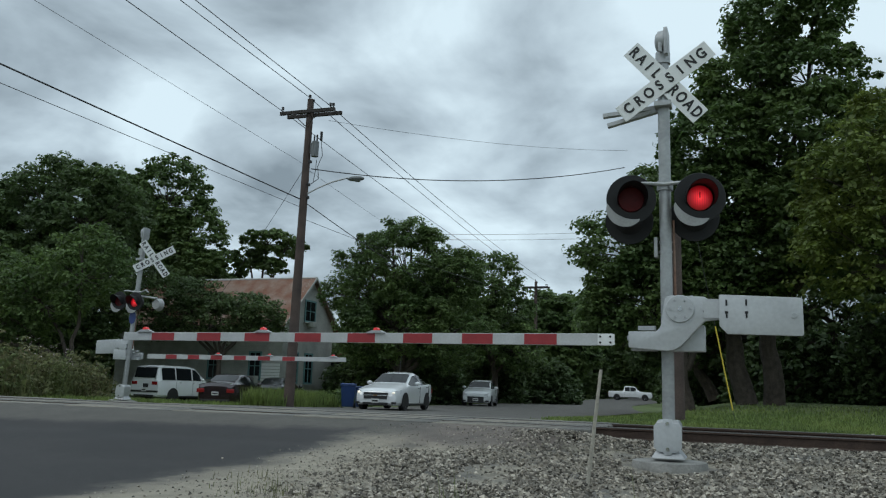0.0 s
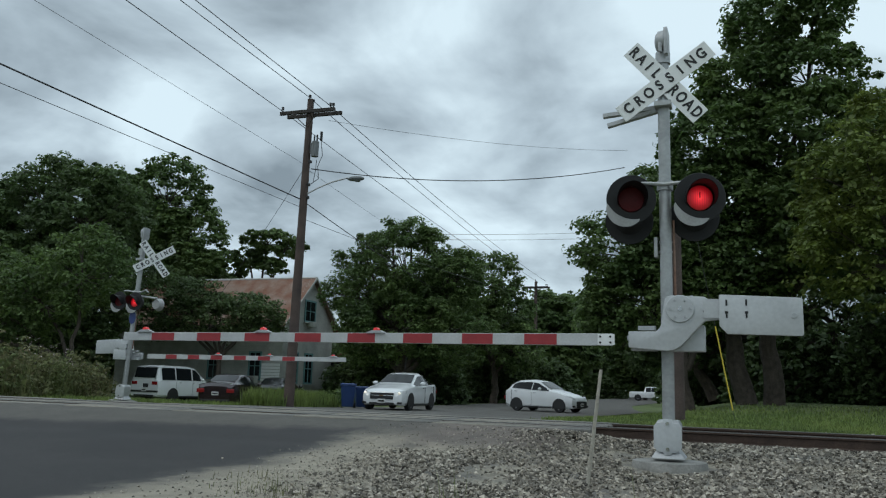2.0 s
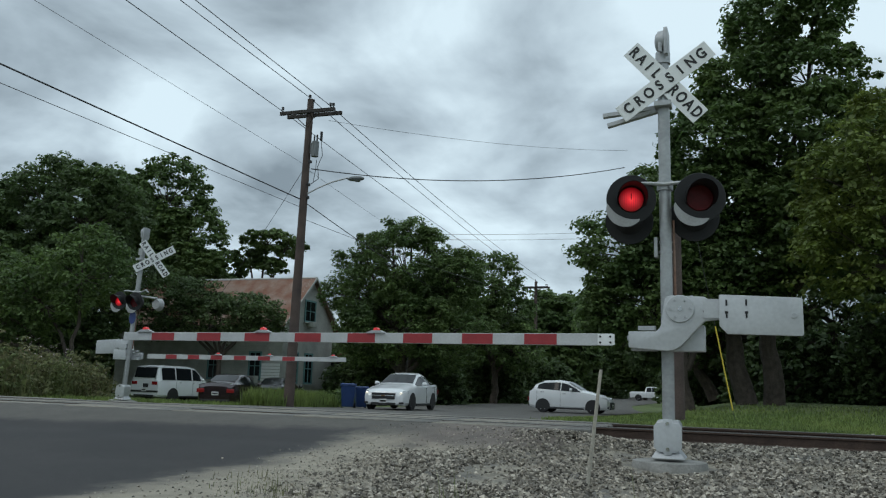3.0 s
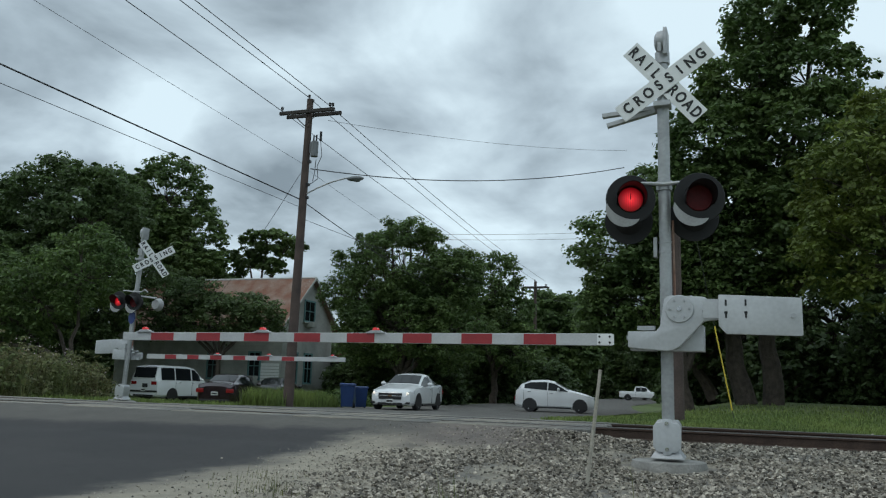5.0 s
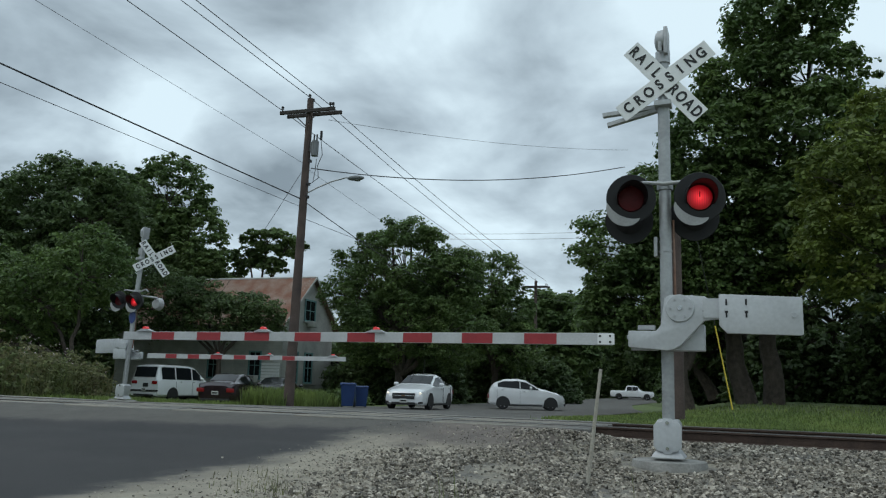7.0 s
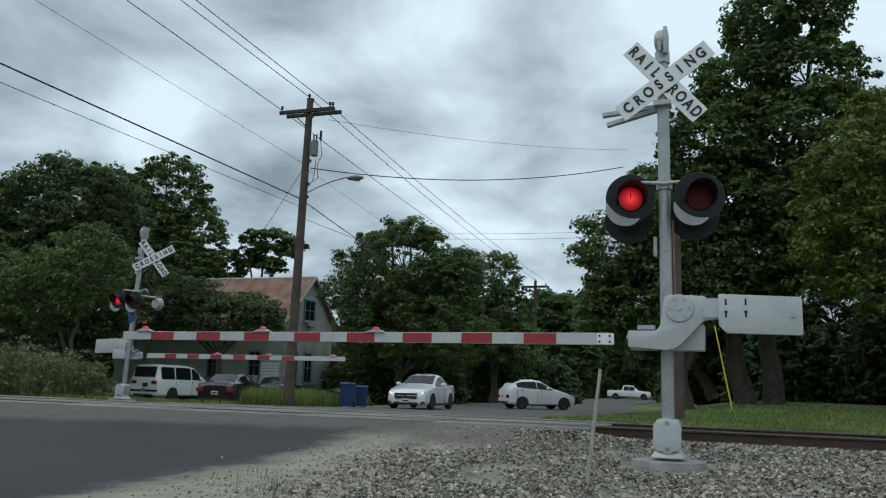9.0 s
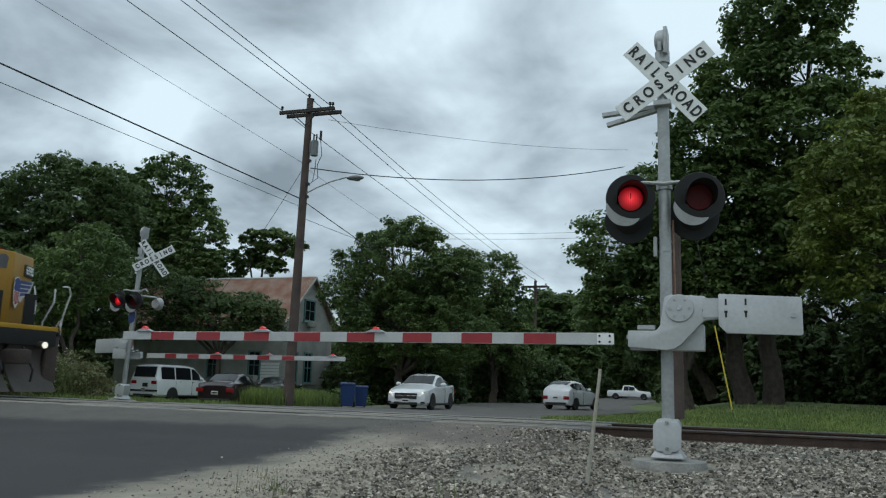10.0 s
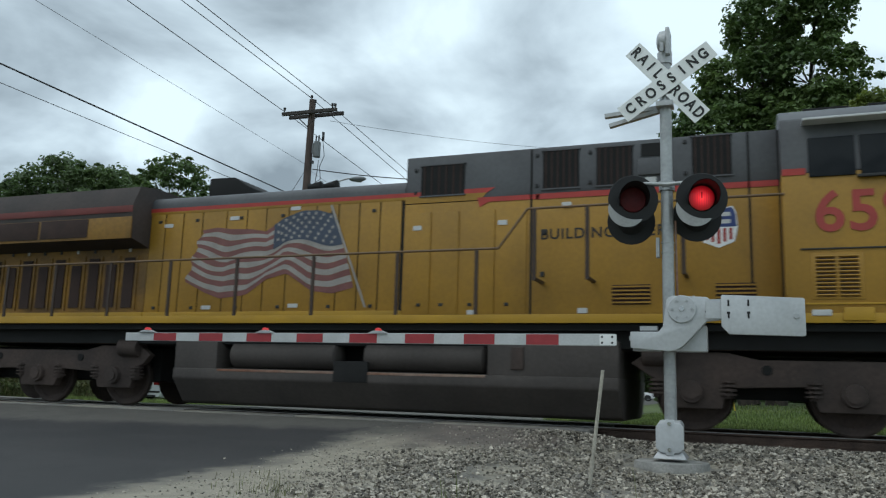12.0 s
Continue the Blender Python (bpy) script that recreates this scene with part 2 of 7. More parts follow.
M_RIM = mat("alloy_rim", (0.45, 0.45, 0.46), 0.35, 0.8, var=0.15, bump=0)
M_TRIM = mat("black_plastic_trim", (0.02, 0.02, 0.021), 0.6, var=0.15, bump=0.05)
M_CHROME = mat("chrome", (0.6, 0.6, 0.6), 0.2, 1.0, var=0.05, bump=0)
M_HEADLAMP = mat("headlamp_glass", (0.55, 0.56, 0.58), 0.1, var=0.1, bump=0, coat=0.5)
M_HEADLIT = mat("lit_headlamp", (0.9, 0.9, 0.85), 0.2, var=0.02, bump=0, emit=((1.0, 0.90, 0.70), 0.65))
M_TAIL = mat("tail_lamp_red", (0.25, 0.01, 0.012), 0.25, var=0.1, bump=0)
M_PLATE = mat("plate_white", (0.6, 0.6, 0.58), 0.5, var=0.05, bump=0)
M_YELLOW = mat("armour_yellow_paint", (0.35, 0.183, 0.016), 0.5, var=0.16, scale=0.8, fine=16, bump=0.03, col2=(0.265, 0.138, 0.014))
M_YELLOW2 = mat("bright_yellow_edge", (0.43, 0.24, 0.013), 0.5, var=0.15, scale=1.2, bump=0.03)
# radiator section: soot, and the shade there, both darkened into the paint colours
M_SOOTSHADEYEL = mat("sooty_shaded_yellow_paint", (0.25, 0.125, 0.016), 0.6, var=0.3, scale=0.9, fine=14, bump=0.03, col2=(0.12, 0.062, 0.016))
M_SOOTSHADE = mat("sooty_shaded_brown_roof", (0.052, 0.038, 0.034), 0.7, var=0.3, scale=1.2, fine=16, bump=0.04, col2=(0.034, 0.026, 0.024))
M_SOOTSHADERED = mat("sooty_shaded_red_stripe", (0.16, 0.03, 0.025), 0.6, var=0.3, scale=1.5, bump=0)
M_GREY = mat("harbour_grey_paint", (0.095, 0.097, 0.103), 0.6, var=0.2, scale=1.0, fine=16, bump=0.03, col2=(0.07, 0.07, 0.075))
M_REDLINE = mat("red_stripe_paint", (0.42, 0.04, 0.03), 0.5, var=0.15, bump=0)
M_UNDER = mat("brake_dust_brown", (0.066, 0.046, 0.039), 0.85, var=0.35, scale=1.5, fine=22, bump=0.25, col2=(0.042, 0.031, 0.027))
M_TANK = mat("tank_dusty_grey", (0.072, 0.061, 0.055), 0.75, var=0.25, scale=1.0, fine=18, bump=0.1, col2=(0.052, 0.044, 0.040))
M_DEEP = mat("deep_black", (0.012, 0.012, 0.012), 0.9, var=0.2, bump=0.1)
M_GRILLE = mat("louvre_dark", (0.040, 0.019, 0.014), 0.8, var=0.3, scale=3, bump=0.1)
M_NUMRED = mat("number_red", (0.36, 0.045, 0.035), 0.5, var=0.1, bump=0)
M_WHITE = mat("white_decal", (0.55, 0.55, 0.54), 0.5, var=0.12, scale=3, bump=0)
M_BLUE = mat("blue_decal", (0.03, 0.055, 0.19), 0.5, var=0.15, scale=3, bump=0)
M_NAVY = mat("faded_navy_decal", (0.05, 0.065, 0.10), 0.5, var=0.2, scale=3, bump=0)
M_FLAGRED = mat("faded_red_decal", (0.20, 0.075, 0.065), 0.5, var=0.2, scale=3, bump=0)
M_FLAGWHITE = mat("faded_white_decal", (0.34, 0.31, 0.28), 0.5, var=0.2, scale=3, bump=0)
M_RAILPOST = mat("handrail_grey", (0.055, 0.036, 0.028), 0.6, 0.2, var=0.15, bump=0)
M_STEPWHITE = mat("white_safety_paint", (0.62, 0.62, 0.62), 0.5, var=0.1, bump=0)
M_RAILYEL = mat("handrail_brass_brown", (0.15, 0.09, 0.045), 0.55, 0.1, var=0.15, bump=0)


# ---- builders ----
def box(bm, c, s, m=None):
    """A box of size s round c, under the matrix m."""
    r = bmesh.ops.create_cube(bm, size=1.0, matrix=(m or Matrix()) @ Matrix.Translation(c) @ Matrix.Diagonal((*s, 1)))
    return r["verts"]


def rod(bm, a, b, r0, r1=None, n=10):
    """A straight round bar from a to b."""
    a, b = Vector(a), Vector(b)
    d = b - a
    m = Matrix.Translation((a + b) / 2) @ d.to_track_quat("Z", "Y").to_matrix().to_4x4()
    bmesh.ops.create_cone(bm, cap_ends=True, segments=n, radius1=r0, radius2=r0 if r1 is None else r1, depth=d.length, matrix=m)


def pipe(bm, pts, r, n=8):
    for a, b in zip(pts, pts[1:]):
        rod(bm, a, b, r, n=n)
    for p in pts[1:-1]:
        bmesh.ops.create_uvsphere(bm, u_segments=n, v_segments=5, radius=r, matrix=Matrix.Translation(p))


def ball(bm, c, s, u=14, v=9):
    bmesh.ops.create_uvsphere(bm, u_segments=u, v_segments=v, radius=1.0, matrix=Matrix.Translation(c) @ Matrix.Diagonal((*s, 1)))


def slab(bm, outline, thick, m=None):
    """A plate: an outline in the local x-z plane, thick along +y."""
    m = m or Matrix()
    a = [bm.verts.new(m @ Vector((x, 0, z))) for x, z in outline]
    b = [bm.verts.new(m @ Vector((x, thick, z))) for x, z in outline]
    k = len(outline)
    bm.faces.new(a), bm.faces.new(b[::-1])
    for i in range(k):
        j = (i + 1) % k
        bm.faces.new((a[j], a[i], b[i], b[j]))


def loft(bm, rings, caps=True):
    vs = [[bm.verts.new(p) for p in r] for r in rings]
    k = len(vs[0])
    for u, w in zip(vs, vs[1:]):
        for i in range(k):
            bm.faces.new((u[i], u[(i + 1) % k], w[(i + 1) % k], w[i]))
    if caps:
        bm.faces.new(vs[0][::-1]), bm.faces.new(vs[-1])


def soften(bm, width, seg=2):
    bmesh.ops.remove_doubles(bm, verts=bm.verts, dist=1e-5)
    edges = [e for e in bm.edges if len(e.link_faces) == 2 and e.calc_face_angle(0) > 0.5]
    bmesh.ops.bevel(bm, geom=edges, offset=width, segments=seg, affect="EDGES", profile=0.6, clamp_overlap=True)


def finish(name, bm, material, smooth=0.6):
    bmesh.ops.recalc_face_normals(bm, faces=bm.faces)
    me = bpy.data.meshes.new(name)
    bm.to_mesh(me)
    bm.free()
    me.materials.append(material)
    if smooth:
        me.shade_smooth()
        me.set_sharp_from_angle(angle=smooth)
    return me


def part(name, bm, material, parent=None, label="", m=None, smooth=0.6):
    """Link a bmesh (or a finished mesh) as one mesh object under a thing or a part."""
    me = bm if isinstance(bm, bpy.types.Mesh) else finish(name, bm, material, smooth)
    ob = new(name, me)
    ob.parent = parent
    if m is not None:
        ob.matrix_basis = m
    return tagged(ob, label)


def thing(name, m, label, category, group="", kind=""):
    ob = new(name)
    ob.empty_display_size = 0.2
    ob.matrix_basis = m
    return tagged(ob, label, category, group, kind)


def B():
    return bmesh.new()


def letters(text, size, thick=0.002, spacing=1.0, bold=0.0):
    """A mesh of built-in letters, standing in the x-z plane and facing -y, centred."""
    cu = bpy.data.curves.new("letters", "FONT")
    cu.body, cu.size, cu.extrude, cu.align_x, cu.align_y, cu.space_character, cu.offset = text, size, thick, "CENTER", "CENTER", spacing, bold
    ob = bpy.data.objects.new("letters", cu)
    scene.collection.objects.link(ob)
    me = bpy.data.meshes.new_from_object(ob.evaluated_get(bpy.context.evaluated_depsgraph_get()))
    bpy.data.objects.remove(ob)
    me.transform(Matrix.Rotation(radians(90), 4, "X"))
    return me


def sheet(name, verts, faces, material, smooth=True):
    me = bpy.data.meshes.new(name)
    me.from_pydata(verts, [], faces)
    me.update()
    me.materials.append(material)
    if smooth:
        me.shade_smooth()
    return me


# ---- the ground and its heights ----
PROFILE_Y = (-60, 4, 8, 10, 11.3, 11.9, 14.7, 17, 20, 28, 36, 60, 4000)
PROFILE_Z = (-0.1, 0.0, 0.10, 0.23, 0.44, 0.505, 0.505, 0.40, 0.31, 0.12, 0.02, 0.0, 0.0)
TRACK_Y, RAIL_Z = 13.3, 0.53


def road_z(y):
    return float(np.interp(y, PROFILE_Y, PROFILE_Z))


def ground_z(x, y):
    """The open ground: a little under the road, lower where the track lies on its ballast."""
    z = road_z(y) - 0.03
    side = min(max((x + 4.2) / 1.6, 0), 1) + min(max((-19.5 - x) / 1.5, 0), 1)
    dip = math.exp(-((y - TRACK_Y) / 1.9) ** 4)
    z -= 0.20 * min(side, 1) * dip
    z += 0.85 * min(max((x + 5.5) / 5, 0), 1) * min(max((y - 17) / 22, 0), 1)      # the lawn climbs away from the track
    z -= 0.20 * min(max((-18.3 - x) / 2, 0), 1) * min(max((y - 23) / 6, 0), 1)          # the yard by the house lies lower
    return z + 0.02 * noise.noise(Vector((x * 0.5, y * 0.5, 0))) * min(1.0, abs(y) / 8)


# ---- large structure ----
def grid_sheet(name, xs, ys, height, material, kind="structure"):
    vs = [(x, y, height(x, y)) for y in ys for x in xs]
    k = len(xs)
    fs = [(j * k + i, j * k + i + 1, (j + 1) * k + i + 1, (j + 1) * k + i) for j in range(len(ys) - 1) for i in range(k - 1)]
    return tagged(new(name, sheet(name, vs, fs, material)), kind=kind)


near_x = list(np.arange(-30, 12.01, 0.5))
ground = grid_sheet("ground", [-4000, -1200, -400, -150, -80, -50] + near_x + [20, 40, 80, 200, 600, 1500, 4000],
                    [-3000, -600, -150, -40, -10, 0] + list(np.arange(3, 30.01, 0.5)) + [33, 37, 42, 50, 60, 80, 120, 200, 400, 1000, 4000],
                    ground_z, M_LAWN)
tagged(ground, "mown grassy ground with bare earth patches", "ground")


def strip(name, left, right, ys, lift, material, label, n=14):
    """A road surface between two edges given as functions of y, laid on the road's profile."""
    vs, fs = [], []
    for y in ys:
        a, b = left(y), right(y)
        vs += [(a + (b - a) * i / n, y, road_z(y) + lift) for i in range(n + 1)]
    k = n + 1
    for j in range(len(ys) - 1):
        fs += [(j * k + i, j * k + i + 1, (j + 1) * k + i + 1, (j + 1) * k + i) for i in range(n)]
    return tagged(new(name, sheet(name, vs, fs, material)), label, "road", kind="structure")


def curve_of(ys, xs, wob=0.0, seed=0):
    return lambda y: float(np.interp(y, ys, xs)) + wob * noise.noise(Vector((y * 1.3, seed, 0)))


span_near = list(np.arange(-30, 3, 2.0)) + list(np.arange(3, 11.86, 0.2))
GRAVEL_Y, GRAVEL_X = (4, 6.5, 7.7, 8.6, 9.6, 10.0, 10.25, 10.5, 11.1, 11.9, 12.5), (-3.2, -3.76, -4.0, -4.15, -4.25, -3.8, -3.1, -2.7, -2.85, -2.9, -2.7)
gravel_line = curve_of(GRAVEL_Y, GRAVEL_X)
strip("road_near", lambda y: -19.0, lambda y: gravel_line(y) + (0.35 if y > 0 else 1.0), span_near, 0.003,
      M_ROAD, "dark asphalt road with a worn edge and dusty shoulder up to the crossing", 40)
far_ys = list(np.arange(14.95, 40, 0.5)) + list(range(40, 80, 2)) + [90, 110, 140, 180, 240, 320]
strip("road_far", curve_of((14, 22, 30, 60, 140, 320), (-17.2, -16.6, -16.2, -17.5, -22, -40)),
      curve_of((14, 17, 20, 30, 36, 44, 52, 65, 110, 140, 320), (-3.2, -3.6, -5.2, -6.0, -6.2, -5.6, -7.2, -9.2, -11, -12, -28)), far_ys, 0.008,
      M_ASPH_OLD, "worn grey asphalt street beyond the crossing")
# worn remains of the white stop line
bm = B()
for x0, x1, y0, y1 in ((-13.6, -13.05, 11.15, 11.28), (-14.4, -13.7, 11.2, 11.3)):
    box(bm, ((x0 + x1) / 2, (y0 + y1) / 2 - 0.6, road_z(10.6) + 0.016), (x1 - x0, y1 - y0, 0.003))
tagged(part("stop_line", bm, M_WHITE), "worn white painted stop line on asphalt", "road marking", kind="structure")

# ---- the track ----
track = thing("railway_track", pose(0, TRACK_Y, 0), "single rusty railway track on wooden ties", "track", kind="structure")
for s in (-1, 1):
    bm = B()
    prof = [(-0.07, 0), (0.07, 0), (0.07, 0.012), (0.012, 0.03), (0.012, 0.125), (0.036, 0.14), (0.036, 0.162), (-0.036, 0.162), (-0.036, 0.14),
            (-0.012, 0.125), (-0.012, 0.03), (-0.07, 0.012)]
    loft(bm, [[(x, s * 0.7535 + a, RAIL_Z - 0.175 + b) for a, b in prof] for x in (-160, -60, -20, 0, 30, 120)])
    part("rail", bm, M_RAIL, track)
    bm = B()
    box(bm, (-20, s * 0.7535, RAIL_Z - 0.007), (280, 0.06, 0.012))
    part("rail_head", bm, M_RAILTOP, track, "worn shiny rail head")
bm = B()
soft_box = box(bm, (0, 0, 0), (0.22, 2.6, 0.17))
soften(bm, 0.012, 1)
tie_me = finish("tie", bm, M_TIE)
for x in np.arange(-2.6, 16, 0.52):
    part("tie", tie_me, M_TIE, track, m=pose(x, random.uniform(-0.04, 0.04), RAIL_Z - 0.265, 0, 0, random.uniform(-1.5, 1.5)))
# crossing surface: timber and concrete planks between and beside the rails
bm = B()
box(bm, (0, 0, 0), (2.42, 0.30, 0.12))
soften(bm, 0.015, 1)
panel_me = finish("panel", bm, M_PANEL)
for x in np.arange(-18.2, -2.7, 2.45):
    for y in (-1.34, -1.02, -0.5, -0.17, 0.17, 0.5, 1.02, 1.34):
        part("panel", panel_me, M_PANEL, track, m=pose(x + random.uniform(-0.01, 0.01), y, RAIL_Z - 0.068 + random.uniform(-0.012, 0.006), random.uniform(-0.5, 0.5), 0, 0))
# ballast bed along the track where it lies open
tagged(grid_sheet("ballast_bed", list(np.arange(-4.6, 14, 0.4)), list(np.arange(4.5, 15.3, 0.3)),
                  lambda x, y: ground_z(x, y) + 0.02 + 0.03 * noise.noise(Vector((x * 2, y * 2, 1))) - (0.10 if x < -4.3 or y < 4.7 else 0)
                  - 0.25 * max(0, min(1, (gravel_line(y) - x) / 0.5)), M_GRAVEL),
       "grey crushed gravel bed beside the rails", "gravel")


def stones(name, count, place, size, material, label, seed):
    rng = np.random.default_rng(seed)
    base = np.array([(1, 1, 1), (-1, -1, 1), (-1, 1, -1), (1, -1, -1), (0.2, -0.3, 1.3), (-0.2, 1.25, 0.2), (1.3, 0.1, -0.2), (-1.2, -0.3, -0.1)]) * 0.62
    tri = [(0, 4, 6), (0, 5, 4), (0, 6, 5), (1, 4, 7), (2, 7, 5), (3, 6, 4), (1, 3, 4), (1, 7, 3), (2, 5, 6), (2, 6, 3), (2, 3, 7), (4, 5, 7)]
    vs, fs = [], []
    made = 0
    while made < count:
        x, y, z = place(rng)
        if x is None:
            continue
        s = size * min(math.exp(rng.normal(0, 0.38)), 1.9)
        q, _ = np.linalg.qr(rng.normal(size=(3, 3)))
        p = (base * (1 + rng.uniform(-0.3, 0.3, (8, 3)))) @ q * s * np.array([1, 1, 0.75]) + (x, y, z + s * 0.25)
        k = len(vs)
        vs += p.tolist()
        fs += [(a + k, b + k, c + k) for a, b, c in tri]
        made += 1
    return tagged(new(name, sheet(name, vs, fs, material, smooth=False)), label, "gravel", kind="stuff")


gravel_edge = curve_of(GRAVEL_Y, GRAVEL_X, 0.25, 5)


def ballast_place(rng):
    x, y = rng.uniform(-4.6, 5.5), rng.uniform(5.6, 12.6)
    if x < gravel_edge(y) + rng.normal(0, 0.22) or (rng.uniform() < 0.6 and x > -1.5 and y < 8.2 + 0.3 * math.sin(x * 3)):
        return None, 0, 0
    if noise.noise(Vector((x * 0.9, y * 1.3, 8))) > 0.22 + 0.1 * (y - 7) and rng.uniform() < 0.85:
        return None, 0, 0
    if (x + 0.98) ** 2 + (y - 9.85) ** 2 < 0.3:
        return None, 0, 0
    return x, y, ground_z(x, y) + 0.01 + rng.uniform(0, 0.05) + (0.10 * math.exp(-((x + 2.6) ** 2 + (y - 11.3) ** 2) / 0.5))


stones("ballast_stones", 33000, ballast_place, 0.0180, M_STONE, "loose grey and white crushed ballast stones", 3)


def far_ballast(rng):
    x, y = rng.uniform(-2.6, 9), rng.choice([rng.uniform(12.6, 14.0), rng.uniform(14.1, 15.2)])
    return x, y, ground_z(x, y) + 0.03 + rng.uniform(0, 0.04)


stones("track_ballast", 3000, far_ballast, 0.036, M_STONE, "crushed stone between and behind the rails", 4)


def crumbs_place(rng):
    x, y = rng.uniform(-6.0, -2.5), rng.uniform(5.5, 11.7)
    e = gravel_edge(y)
    if x > e or rng.uniform() > math.exp((x - e) / 0.35) + 0.05 * (x > -5.4):
        return None, 0, 0
    return x, y, road_z(y) + 0.004


stones("shoulder_pebbles", 3200, crumbs_place, 0.010, M_STONE, "scattered pebbles on the dusty shoulder", 5)


# ---- blades and leaves ----
def blades(name, count, place, material, label, category, seed, width=0.012):
    rng = np.random.default_rng(seed)
    vs, fs = [], []
    for _ in range(count):
        x, y, z, h = place(rng)
        if x is None:
            continue
        a, lean = rng.uniform(0, 6.283), rng.uniform(0.1, 0.6) * h
        dx, dy = math.cos(a), math.sin(a)
        w = width * rng.uniform(0.6, 1.5)
        k = len(vs)
        vs += [(x - dy * w, y + dx * w, z), (x + dy * w, y - dx * w, z), (x + dx * lean * 0.4 + dy * w * 0.7, y + dy * lean * 0.4 - dx * w * 0.7, z + h * 0.6),
               (x + dx * lean * 0.4 - dy * w * 0.7, y + dy * lean * 0.4 + dx * w * 0.7, z + h * 0.6), (x + dx * lean, y + dy * lean, z + h)]
        fs += [(k, k + 1, k + 2, k + 3), (k + 3, k + 2, k + 4)]
    return tagged(new(name, sheet(name, vs, fs, material)), label, category, kind="stuff")


def lawn_place(rng):
    x, y = rng.uniform(-6.5, 12), 15.2 + rng.exponential(5.5)
    if x < curve_of((14, 17, 20, 30, 60), (-3.2, -3.4, -5.0, -5.8, -5.6))(y) + rng.normal(0, 0.15) or y > 36:
        return None, 0, 0, 0
    return x, y, ground_z(x, y), rng.uniform(0.05, 0.13)


blades("lawn_grass", 60000, lawn_place, M_GRASS, "short mown green grass beyond the track", "grass", 11, 0.014)


def gravel_weed_place(rng):
    cx, cy, r = ((-2.75, 6.75, 0.25), (-2.45, 6.6, 0.15), (-3.9, 6.4, 0.15), (-4.35, 6.6, 0.2), (-0.75, 7.1, 0.18), (-0.1, 6.9, 0.25), (1.3, 7.6, 0.3), (-4.7, 7.3, 0.25))[int(rng.integers(8))]
    x, y = rng.normal(cx, r), rng.normal(cy, r)
    return x, y, road_z(y) - 0.01, rng.uniform(0.02, 0.10) if rng.uniform() < 0.965 else rng.uniform(0.15, 0.4)


blades("gravel_weeds", 700, gravel_weed_place, M_WEED, "thin dry weeds growing through the gravel", "weeds", 14, 0.003)


def verge_place(rng):
    x, y = rng.normal(-16.9, 0.7), rng.uniform(25.0, 30)
    return (x, y, ground_z(x, y), rng.uniform(0.25, 0.8) * math.exp(-((x + 17.0) / 2.0) ** 2)) if -17.4 < x < -15.9 else (None, 0, 0, 0)


blades("verge_grass", 9000, verge_place, M_GRASS, "unmown tall grass round the utility pole", "grass", 12, 0.016)


def strip_grass(rng):
    x, y = rng.uniform(-27, -17.8), rng.uniform(17, 34)
    return x, y, ground_z(x, y), rng.uniform(0.05, 0.2)


blades("roadside_grass", 14000, strip_grass, M_GRASS, "patchy short grass beside the parked vehicles", "grass", 13, 0.016)


def weed_place(rng):
    x, y = rng.uniform(-30, -17.6), rng.uniform(14.8, 27)
    if x > -18.2 - (y - 16) * 0.62 + rng.normal(0, 0.25):
        return None, 0, 0, 0
    return x, y, ground_z(x, y), rng.uniform(0.85, 1.35) * (1.15 + 0.45 * noise.noise(Vector((x * 0.7, y * 0.7, 2))))


def leaf_cloud(rng, pts, leaf, spread, per):
    """Leaves as small bent quads round many twig points."""
    n = len(pts) * per
    c = np.repeat(pts, per, 0) + rng.normal(0, spread, (n, 3))
    return leaf_quads(rng, c, rng.normal(size=(n, 3)) + (0, 0, 0.5), leaf, 0.5)


def leaf_quads(rng, c, face, leaf, wide):
    """One quad a leaf at each centre c, turned towards face."""
    n = len(c)
    face = face / np.linalg.norm(face, axis=1)[:, None]
    u = np.cross(face, rng.normal(size=(n, 3)))
    u /= np.linalg.norm(u, axis=1)[:, None]
    v = np.cross(face, u)
    s = leaf * rng.uniform(0.6, 1.4, (n, 1))
    q = np.stack([c - u * s, c + v * s * wide, c + u * s, c - v * s * wide], 1).reshape(-1, 3)
    return q, np.arange(n * 4).reshape(-1, 4)


def leaf_tufts(rng, pts, leaf, radius, per):
    """Tufts at the twig ends: flattened domes of leaves that face up and outwards."""
    n = len(pts) * per
    v = rng.normal(size=(n, 3))
    v /= np.linalg.norm(v, axis=1)[:, None]
    v[:, 2] = np.where(rng.uniform(size=n) < 0.72, np.abs(v[:, 2]), v[:, 2])
    r = np.repeat(radius * rng.uniform(0.55, 1.45, (len(pts), 1)), per, 0) * rng.uniform(0.25, 1.0, (n, 1)) ** 0.5
    c = np.repeat(pts, per, 0) + v * r * (1, 1, 0.62)
    return leaf_quads(rng, c, v * 0.85 + (0, 0, 0.65) + rng.normal(0, 0.42, (n, 3)), leaf, 0.66)


def leaf_mesh(name, q, f, material):
    me = bpy.data.meshes.new(name)
    me.vertices.add(len(q))
    me.vertices.foreach_set("co", np.asarray(q, dtype=np.float32).ravel())
    me.loops.add(f.size)
    me.loops.foreach_set("vertex_index", f.ravel().astype(np.int32))
    me.polygons.add(len(f))
    me.polygons.foreach_set("loop_start", np.arange(0, f.size, 4, dtype=np.int32))
    me.update(calc_edges=True)
    me.materials.append(material)
    return me


